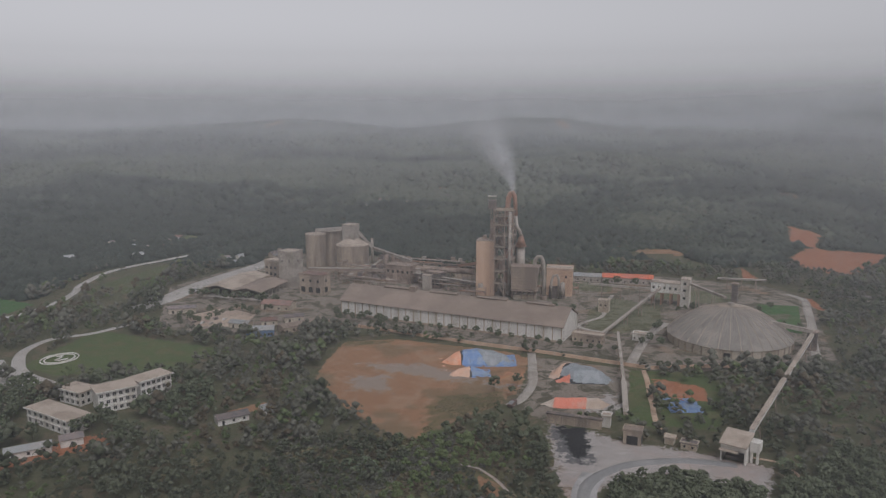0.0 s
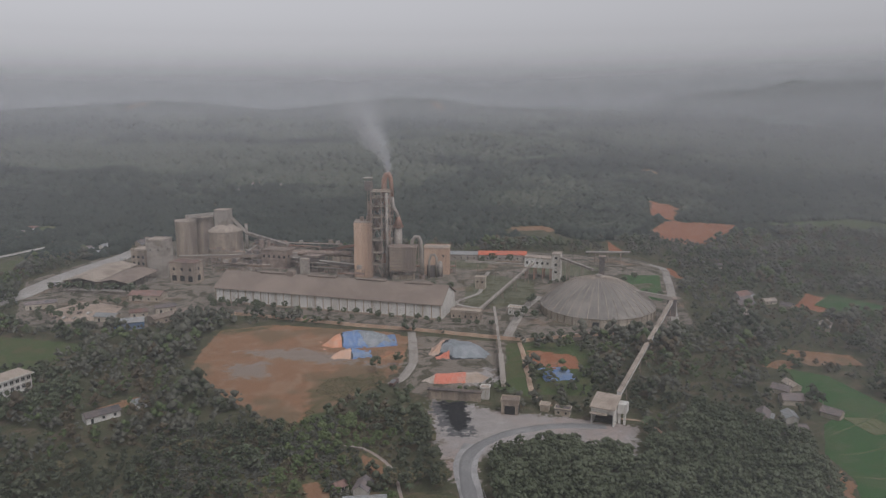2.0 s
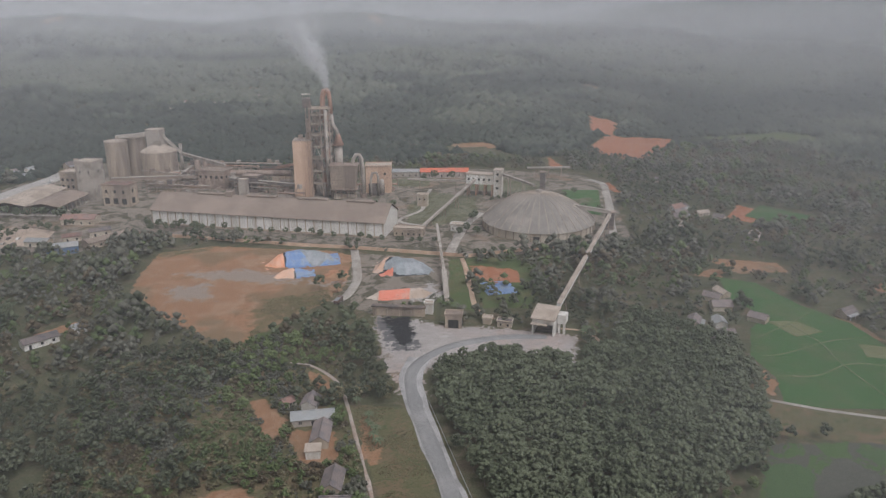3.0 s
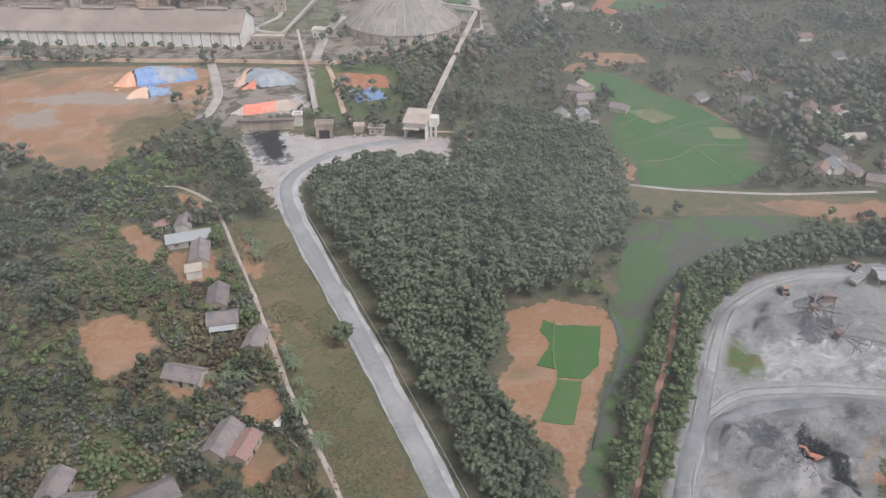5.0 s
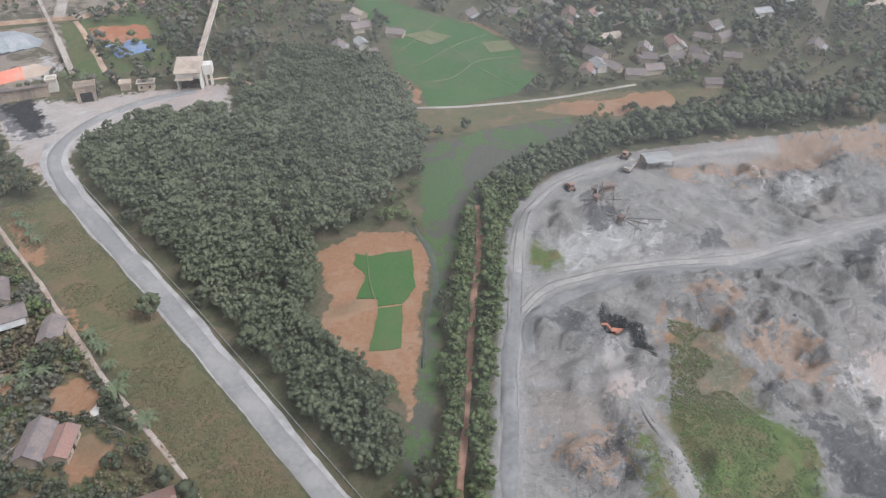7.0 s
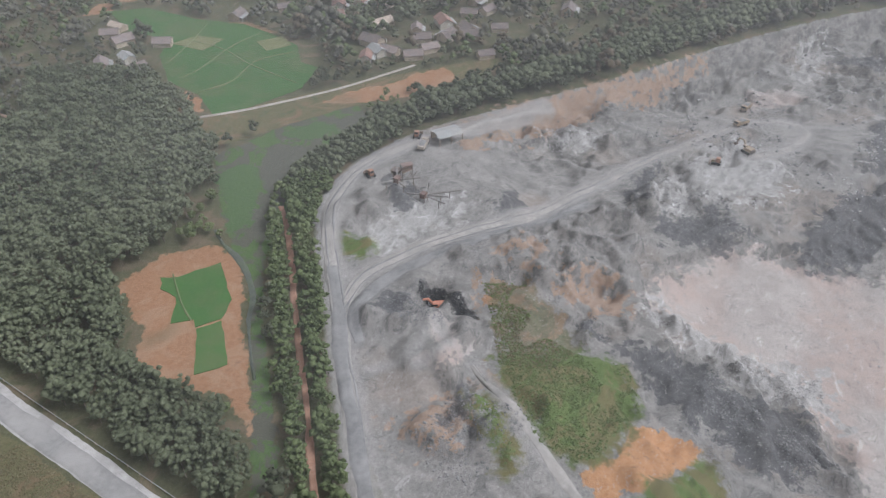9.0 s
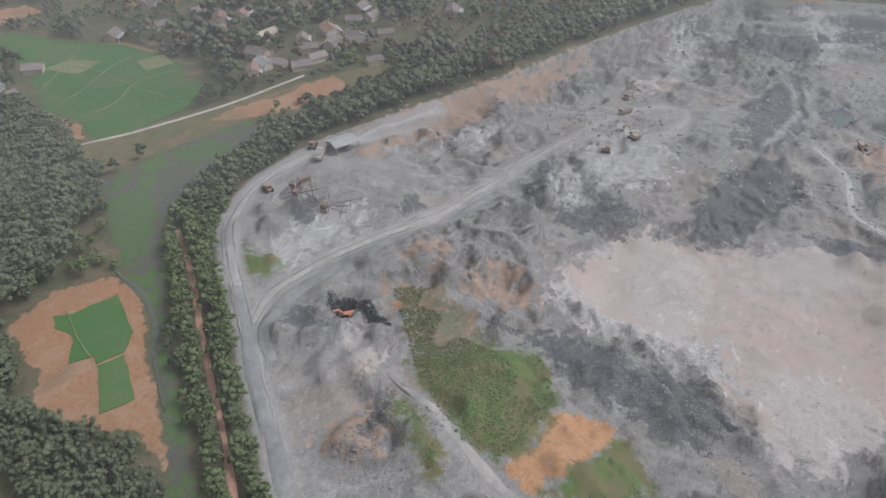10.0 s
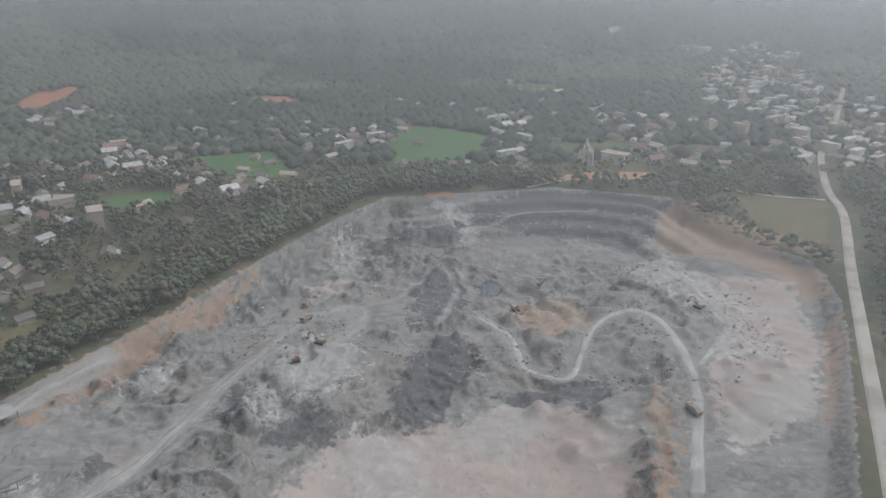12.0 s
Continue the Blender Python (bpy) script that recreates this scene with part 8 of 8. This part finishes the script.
# ---- quarry machines ----
M["tyre"] = surface("tyre_rubber", (0.03, 0.03, 0.03), (0.05, 0.048, 0.045), 0.9, 3.0, 0.5)
M["yellow"] = surface("faded_machine_yellow", (0.27, 0.2, 0.13), (0.33, 0.25, 0.17), 0.6, 1.5, 0.3, (0.3, 0.27, 0.24))
M["cabglass"] = surface("dark_cab_glass", (0.03, 0.035, 0.04), (0.05, 0.055, 0.06), 0.15, 1.0, 0.3, bump=0)
M["redpaint"] = surface("faded_red_steel", (0.14, 0.085, 0.072), (0.18, 0.12, 0.1), 0.7, 1.5, 0.3, (0.24, 0.19, 0.17))


def on_ground(x, y, turn=0.0, lift=0.0):
    return pose(x, y, z_at(x, y) + lift, 0, 0, turn)


def excavator(x, y, turn, paint, label):
    t = thing("excavator", on_ground(x, y, turn), label, "excavator", "earth-moving machines")
    for sy in (-1.2, 1.2):
        part("track", prism(bmesh.new(), [(-2.0, 0.1), (-1.6, 0), (1.6, 0), (2.0, 0.1), (2.2, 0.5), (1.9, 0.95), (-1.9, 0.95), (-2.2, 0.5)], sy - 0.3, sy + 0.3), M["tyre"], t)
    part("turntable", drum(bmesh.new(), 0, 0, 0.8, 0.8, 1.2, 16), M["darksteel"], t)
    body = part("body", box(bmesh.new(), -2.4, 1.2, -1.3, 1.3, 1.2, 2.5), paint, t)
    part("counterweight", box(bmesh.new(), -2.9, -2.4, -1.25, 1.25, 1.1, 2.3), M["darksteel"], body)
    cab = part("cab", box(bmesh.new(), 0.1, 1.5, 0.3, 1.3, 2.5, 3.3), paint, t)
    part("cab_window", box(bmesh.new(), 0.3, 1.55, 0.35, 1.35, 2.65, 3.15), M["cabglass"], cab)
    part("boom", tube(bmesh.new(), [(1.0, -0.2, 1.9), (3.0, -0.2, 4.4), (5.2, -0.2, 4.2)], [0.4, 0.42, 0.3], 6), paint, t)
    part("stick", tube(bmesh.new(), [(5.0, -0.2, 4.5), (6.4, -0.2, 1.6)], [0.32, 0.22], 6), paint, t)
    part("bucket", prism(bmesh.new(), [(6.0, 1.7), (6.9, 1.6), (7.0, 0.8), (6.3, 0.4), (5.7, 0.9)], -0.8, 0.4), M["darksteel"], t)
    return t


def dump_truck(x, y, turn, paint, label):
    t = thing("dump_truck", on_ground(x, y, turn, 0.15), label, "truck", "trucks of the works")
    part("chassis", box(bmesh.new(), -3.4, 3.2, -0.5, 0.5, 0.7, 1.0), M["darksteel"], t)
    cab = part("cab", prism(bmesh.new(), [(1.8, 0.9), (3.5, 0.9), (3.5, 2.0), (3.2, 2.8), (1.8, 2.8)], -1.2, 1.2), paint, t)
    part("windscreen", prism(bmesh.new(), [(3.44, 1.95), (3.54, 2.0), (3.3, 2.65), (3.2, 2.62)], -1.05, 1.05), M["cabglass"], cab)
    part("bed", prism(bmesh.new(), [(-3.6, 1.0), (1.6, 1.0), (1.7, 2.5), (-3.7, 2.2)], -1.25, 1.25), paint, t)
    part("load", prism(bmesh.new(), [(-3.4, 2.1), (1.5, 2.3), (0.6, 2.8), (-1.6, 2.85)], -1.1, 1.1), M["rock"], t)
    for wx in (2.5, -1.4, -2.6):
        for wy in (-1.05, 1.05):
            w = part("wheel", tube(bmesh.new(), [(wx, wy - 0.18, 0.5), (wx, wy + 0.18, 0.5)], 0.52, 14), M["tyre"], t)
            part("rim", tube(bmesh.new(), [(wx, wy - 0.2, 0.5), (wx, wy + 0.2, 0.5)], 0.25, 10), M["steel"], w)
    return t


def bulldozer(x, y, turn, label):
    t = thing("bulldozer", on_ground(x, y, turn), label, "bulldozer", "earth-moving machines")
    for sy in (-1.1, 1.1):
        part("track", prism(bmesh.new(), [(-1.7, 0), (1.5, 0), (1.9, 0.6), (1.2, 1.1), (-1.5, 1.1), (-2.0, 0.6)], sy - 0.28, sy + 0.28), M["tyre"], t)
    part("hood", box(bmesh.new(), 0.1, 1.8, -0.7, 0.7, 0.8, 2.0), M["yellow"], t)
    cab = part("cab", box(bmesh.new(), -1.5, 0.1, -0.8, 0.8, 0.8, 2.9), M["rust"], t)
    part("cab_window", box(bmesh.new(), -1.55, 0.15, -0.7, 0.7, 2.0, 2.7), M["cabglass"], cab)
    part("blade", prism(bmesh.new(), [(2.3, 0.1), (2.6, 0.2), (2.5, 1.3), (2.2, 1.4)], -1.8, 1.8), M["steel"], t)
    for sy in (-0.9, 0.9):
        part("push_arm", beam(bmesh.new(), (0.5, sy, 0.5), (2.3, sy, 0.5), 0.2), M["steel"], t)
    return t


excavator(147.3, 85, 128, M["orangepaint"], "orange excavator digging in a dark pit")
excavator(298, 30, 60, M["yellow"], "yellow excavator on broken white stone")
excavator(322, -147, 30, M["yellow"], "yellow excavator on the upper bench")
excavator(340, -62, 200, M["yellow"], "red-brown excavator on a low stone platform")
bulldozer(223.5, 142, 20, "orange bulldozer parked at the quarry rim")
bulldozer(190, 140.5, 60, "orange bulldozer beside the rim road")
bulldozer(286, 39, 100, "small orange bulldozer on stone rubble")
dump_truck(218, 135.5, 15, M["gallery"], "dusty grey dump truck parked by the shelter")
dump_truck(326, 39, 150, M["yellow"], "loaded dump truck on the haul track")
dump_truck(343, 41, 170, M["yellow"], "dump truck waiting below the rim")
dump_truck(235, -112.5, 18, M["yellow"], "dump truck on the winding pit track")
dump_truck(36, 371, 60, M["redpaint"], "red truck cab beside the stockpiles")
for tx, ty, ta in ((-196, 650, 70), (-188, 640, 66), (-206, 622, 60), (-176, 705, 70), (-232, 596, 55)):
    dump_truck(tx, ty, ta, M["white"], "white cement truck on the yard road")


def car(x, y, turn, paint, label):
    t = thing("car", on_ground(x, y, turn), label, "car", "parked cars")
    part("body", prism(bmesh.new(), [(-2.1, 0.3), (2.1, 0.3), (2.1, 0.75), (1.2, 0.9), (0.6, 1.4), (-1.3, 1.4), (-2.0, 0.9)], -0.85, 0.85), paint, t)
    part("window", prism(bmesh.new(), [(-1.7, 0.95), (1.0, 0.95), (0.55, 1.34), (-1.25, 1.34)], -0.87, 0.87), M["cabglass"], t)
    for wx in (-1.3, 1.3):
        for wy in (-0.75, 0.75):
            part("wheel", tube(bmesh.new(), [(wx, wy - 0.1, 0.32), (wx, wy + 0.1, 0.32)], 0.32, 12), M["tyre"], t)
    return t


for k in range(9):
    car(-178 + (k % 5) * 6.5, 540 - (k % 5) * 1.5 - (k // 5) * 12, 75, (M["white"], M["gallery"], M["darksteel"])[k % 3], "small parked car in the works yard")


def shelter():
    t = thing("site_shelter", on_ground(228, 131, -30), "open shelter with a pale corrugated roof at the quarry", "shelter")
    part("roof", sheet_gable(bmesh.new(), -5.5, 5.5, -4, 4, 3.2, 4.2, 0.12), M["sheet"], t, "grey corrugated roof")
    for x in (-5, 0, 5):
        for y in (-3.6, 3.6):
            part("post", box(bmesh.new(), x - 0.12, x + 0.12, y - 0.12, y + 0.12, -0.3, 3.3), M["steel"], t)
    part("back_wall", box(bmesh.new(), -5, 5, 3.5, 3.7, -0.3, 3.0), M["wall"], t)
    for k in range(10):
        part("roof_rib", beam(bmesh.new(), (-5.2 + k * 1.15, -4, 3.37), (-5.2 + k * 1.15, 0, 4.37), 0.12), M["sheet"], t)


def crusher():
    t = thing("stone_crusher", on_ground(193, 131, -40) @ Matrix.Diagonal((0.72, 0.72, 0.72, 1)), "rusty stone crushing plant of hoppers and frames", "crusher")
    part("hopper", tube(bmesh.new(), [(0, 0, 3), (0, 0, 6.5)], [1.2, 3.2], 4), M["darksteel"], t)
    part("jaw_box", box(bmesh.new(), -1.6, 1.6, -1.2, 1.2, 1, 3), M["darksteel"], t)
    part("screen_deck", prism(bmesh.new(), [(3, 4), (8, 5.5), (8, 7), (3, 5.5)], -1.4, 1.4), M["steel"], t)
    part("walkway", box(bmesh.new(), 2.4, 8.6, 1.5, 2.4, 4.2, 4.4), M["darksteel"], t)
    part("roof_sheet", box(bmesh.new(), 2.6, 8.4, -1.8, 1.8, 8.2, 8.4), M["redpaint"], t)
    for x in (-2.4, 2.6, 8.2):
        for y in (-1.6, 1.6):
            part("leg", beam(bmesh.new(), (x, y, -0.3), (x * 0.95, y, 8.2 if x > 2 else 5), 0.3), M["darksteel"], t)
    part("feed_ramp", prism(bmesh.new(), [(-9, -0.3), (-2.5, -0.3), (-2.5, 3.4), (-3.5, 3.4)], -2.4, 2.4), M["rock"], t)
    bm = bmesh.new()
    for k in range(4):
        beam(bm, (-2.4 + k * 3.2, -1.7, 0.5), (0.8 + k * 3.2, -1.7, 4.2), 0.2)
    part("bracing", bm, M["darksteel"], t)


def stacker(x, y, spokes, label):
    """A hub from which belt conveyors fan out over the yard."""
    t = thing("radial_stacker", on_ground(x, y), label, "conveyor")
    part("hub", box(bmesh.new(), -1.1, 1.1, -1.0, 1.0, 1.4, 3.2), M["redpaint"], t)
    for sx in (-1.0, 1.0):
        for sy in (-0.9, 0.9):
            part("leg", beam(bmesh.new(), (sx, sy, -0.3), (sx, sy, 1.6), 0.2), M["darksteel"], t)
    for ang, reach, h0, h1 in spokes:
        c, s = math.cos(radians(ang)), math.sin(radians(ang))
        arm = part("belt_arm", beam(bmesh.new(), (c * 1.2, s * 1.2, h0), (c * reach, s * reach, h1), 0.42, 0.3), M["beltgrey"], t)
        part("strut", beam(bmesh.new(), (c * reach * 0.7, s * reach * 0.7, -0.4), (c * reach * 0.7, s * reach * 0.7, h0 + (h1 - h0) * 0.7), 0.18), M["darksteel"], arm)
    return t


shelter()
crusher()
stacker(187, 115.5, ((20, 11, 2.4, 3.6), (-52, 13, 2.4, 3.4), (-78, 9, 2.4, 3.6), (-100, 10, 2.4, 3.2), (110, 10, 2.4, 2.2), (62, 8, 2.4, 3.0)), "rusty hub with five belt conveyors over stone heaps")
stacker(183.5, 124, ((-60, 8, 2.2, 3.2), (-120, 7, 2.2, 3.0), (35, 7, 2.2, 2.8), (150, 6, 2.2, 2.6)), "small rusty hub with belt conveyors")

# stones
rng_q = np.random.default_rng(11)
STONES = []
for k in range(5):
    v, f = SPRIG
    STONES.append((v * (1 + (rng_q.random((len(v), 1)) - 0.5) * 0.8) * np.array([1, 0.8, 0.6]), f))


def rubble(name, polys, count, small, large, material, label):
    pts = []
    for poly in polys:
        p = np.array(poly)
        n = count // len(polys)
        x, y = rng_q.uniform(p[:, 0].min(), p[:, 0].max(), n * 3), rng_q.uniform(p[:, 1].min(), p[:, 1].max(), n * 3)
        ok = (inside_by(poly, x, y) > 0) & (value_noise(x, y, 11, 91) > 0.42)
        pts.append(np.column_stack([x[ok][:n], y[ok][:n]]))
    q = np.concatenate(pts)
    size = small + (large - small) * rng_q.random(len(q)) ** 4
    ob = joined(name, with_height(q[:, 0], q[:, 1], size), STONES, material, label, rng_q, "rubble")
    return ob


M["whiterock"] = surface("white_limestone", (0.33, 0.32, 0.31), (0.43, 0.42, 0.41), 0.95, 0.9, 0.1, (0.26, 0.25, 0.245), bump=0.6)
rubble("rubble", [[(250, 52), (300, 40), (292, 14), (252, 18)], [(244, 112), (280, 104), (272, 92), (240, 98)], [(178, 32), (186, 30), (186, 6), (190, -20), (176, -24), (170, -1), (176, 8)], [(330, 44), (372, 36), (360, 14), (320, 24)], [(330, -150), (372, -128), (352, -108), (318, -124)]], 9000, 0.1, 0.5, M["whiterock"], "scattered blocks of white limestone")
rubble("rubble", [[(158, 92), (200, 82), (196, 52), (166, 48)], [(200, 60), (262, 44), (262, 30), (200, 44)], [(150, 0), (170, 12), (160, -30), (136, -34)], [(96, 62), (120, 62), (120, 40), (92, 44)], [(240, 120), (320, 92), (316, 80), (240, 104)], [(380, 20), (440, 0), (430, -40), (376, -30)], [(196, -78), (262, -110), (266, -122), (200, -92)]], 11000, 0.08, 0.5, M["rock"], "grey broken rock along the quarry faces")
rubble("rubble", [[(236, 0), (310, -12), (300, -42), (240, -24)], [(224, 54), (262, 32), (240, 14), (220, 34)], [(128, 98), (150, 92), (146, 76), (130, 78)], [(140, 10), (170, 8), (150, -22), (132, -24)]], 5000, 0.08, 0.45, M["darkrock"], "dark shale blocks on the quarry slopes")

FAR_PIT = [(286, 100), (390, 50), (470, 0), (470, -160), (380, -190), (270, -170), (240, -120), (262, -60), (300, 20)]
rubble("rubble", [FAR_PIT], 4500, 0.25, 1.0, M["whiterock"], "pale blocks strewn over the far quarry")
rubble("rubble", [FAR_PIT], 4500, 0.25, 1.1, M["darkrock"], "dark blocks strewn over the far quarry")
rubble("rubble", [FLOOR], 1500, 0.15, 0.5, M["whiterock"], "white stones on the pale pit floor")
M["scrubgreen"] = foliage("green_scrub_leaves", (0.1, 0.138, 0.047), (0.13, 0.172, 0.062), (0.165, 0.19, 0.088))

# scrub on the slopes and the dry grass strip
def scrub(name, polys, count, size, material, label):
    pts = []
    total = sum(abs(np.sum(p[:, 0] * np.roll(p[:, 1], 1) - p[:, 1] * np.roll(p[:, 0], 1))) for p in map(np.array, polys))
    for poly in polys:
        p = np.array(poly)
        n = int(count * abs(np.sum(p[:, 0] * np.roll(p[:, 1], 1) - p[:, 1] * np.roll(p[:, 0], 1))) / total)
        x, y = rng_q.uniform(p[:, 0].min(), p[:, 0].max(), n * 3), rng_q.uniform(p[:, 1].min(), p[:, 1].max(), n * 3)
        ok = (inside_by(poly, x, y) > 0.5) & (value_noise(x, y, 9, 95) > 0.4)
        pts.append(np.column_stack([x[ok][:n], y[ok][:n]]))
    q = np.concatenate(pts)
    tuft = [crown_arrays(rng_q, 2, 1, 1.9, -0.3, 0.4, 5) for _ in range(4)]
    return joined(name, with_height(q[:, 0], q[:, 1], rng_q.uniform(0.5, 1.2, len(q)) * size), tuft, material, label, rng_q, "scrub")


scrub("dry_scrub", [OLIVE_SLOPE, STRIP, [(-2, 385), (34, 392), (34, 378), (8, 352), (-10, 336), (-8, 370)]], 6500, 0.42, M["scrub"], "low dry scrub and grass tufts")
scrub("green_scrub", [GREEN_SLOPE, GREEN_LOW, GREEN_SIDE, OLIVE_SLOPE], 3600, 0.38, M["scrubgreen"], "low fresh green scrub")


def guard_rail():
    """A low painted rail on short posts along the lower edge of the haul road."""
    line = [(q[0] + 5.0, q[1]) for q in curve_points(ROAD[2:], 4.0)]
    t = thing("guard_rail", pose(line[0][0], line[0][1], z_at(*line[0])), "low pale guard rail on short posts along the road", "guard rail")
    o = Vector((line[0][0], line[0][1], z_at(*line[0])))
    pts = [Vector((x, y, z_at(x, y))) - o for x, y in line]
    for a, b in zip(pts, pts[1:]):
        part("rail", beam(bmesh.new(), a + Vector((0, 0, 0.62)), b + Vector((0, 0, 0.62)), 0.12, 0.3), M["sheet"], t)
    post = bpy.data.meshes.new("post")
    bm = box(bmesh.new(), -0.1, 0.1, -0.1, 0.1, -0.3, 0.8)
    bm.to_mesh(post)
    bm.free()
    post.materials.append(M["roofpale"])
    for p in pts:
        ob = new("post", post)
        ob.parent = t
        ob.matrix_basis = Matrix.Translation(p)


guard_rail()


# ---- airborne haze: see-through shells that paint in its scattered light, thicker with distance ----
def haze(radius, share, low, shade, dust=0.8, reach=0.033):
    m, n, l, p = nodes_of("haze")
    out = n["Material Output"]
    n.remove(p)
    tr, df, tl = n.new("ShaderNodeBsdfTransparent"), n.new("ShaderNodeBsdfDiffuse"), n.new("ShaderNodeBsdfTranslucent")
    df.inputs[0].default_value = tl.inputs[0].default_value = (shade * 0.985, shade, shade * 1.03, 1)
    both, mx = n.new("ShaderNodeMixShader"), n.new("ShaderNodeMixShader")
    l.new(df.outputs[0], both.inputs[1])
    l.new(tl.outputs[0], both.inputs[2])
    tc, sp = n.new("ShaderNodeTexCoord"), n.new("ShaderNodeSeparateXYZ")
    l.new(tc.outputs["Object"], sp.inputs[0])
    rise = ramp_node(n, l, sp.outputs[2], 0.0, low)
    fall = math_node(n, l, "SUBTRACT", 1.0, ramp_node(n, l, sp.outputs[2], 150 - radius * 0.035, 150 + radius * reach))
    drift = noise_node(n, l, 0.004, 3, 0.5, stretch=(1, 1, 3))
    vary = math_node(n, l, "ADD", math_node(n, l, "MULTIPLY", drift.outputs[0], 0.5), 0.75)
    # painted thicker on the side of the quarry, whose dust hangs in the air
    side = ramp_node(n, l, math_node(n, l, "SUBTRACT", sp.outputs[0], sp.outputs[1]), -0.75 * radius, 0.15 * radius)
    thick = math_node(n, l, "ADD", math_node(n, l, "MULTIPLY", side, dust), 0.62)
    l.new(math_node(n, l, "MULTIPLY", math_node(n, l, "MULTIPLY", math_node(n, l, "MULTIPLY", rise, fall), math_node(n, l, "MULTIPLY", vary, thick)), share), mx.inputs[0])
    l.new(tr.outputs[0], mx.inputs[1])
    l.new(both.outputs[0], mx.inputs[2])
    l.new(mx.outputs[0], out.inputs[0])
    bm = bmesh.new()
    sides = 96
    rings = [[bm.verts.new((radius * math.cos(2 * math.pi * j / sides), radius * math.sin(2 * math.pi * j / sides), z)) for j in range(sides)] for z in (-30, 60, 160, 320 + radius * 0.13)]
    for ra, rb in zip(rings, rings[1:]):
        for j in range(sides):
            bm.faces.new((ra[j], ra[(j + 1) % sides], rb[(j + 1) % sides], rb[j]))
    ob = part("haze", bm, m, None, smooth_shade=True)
    return tagged(ob, "see-through shell painted with the pale light of hazy air", "haze", kind="structure")


# last value: shell colour, painted paler out to 2300 m for scattered light
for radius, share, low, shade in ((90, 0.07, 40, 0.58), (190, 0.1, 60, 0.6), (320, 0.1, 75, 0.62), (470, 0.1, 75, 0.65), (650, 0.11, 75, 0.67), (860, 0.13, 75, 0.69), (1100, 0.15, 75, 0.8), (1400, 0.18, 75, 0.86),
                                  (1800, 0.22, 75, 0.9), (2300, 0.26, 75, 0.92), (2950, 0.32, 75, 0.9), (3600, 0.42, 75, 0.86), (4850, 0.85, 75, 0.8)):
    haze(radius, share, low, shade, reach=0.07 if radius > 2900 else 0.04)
scene.cycles.transparent_max_bounces = 32
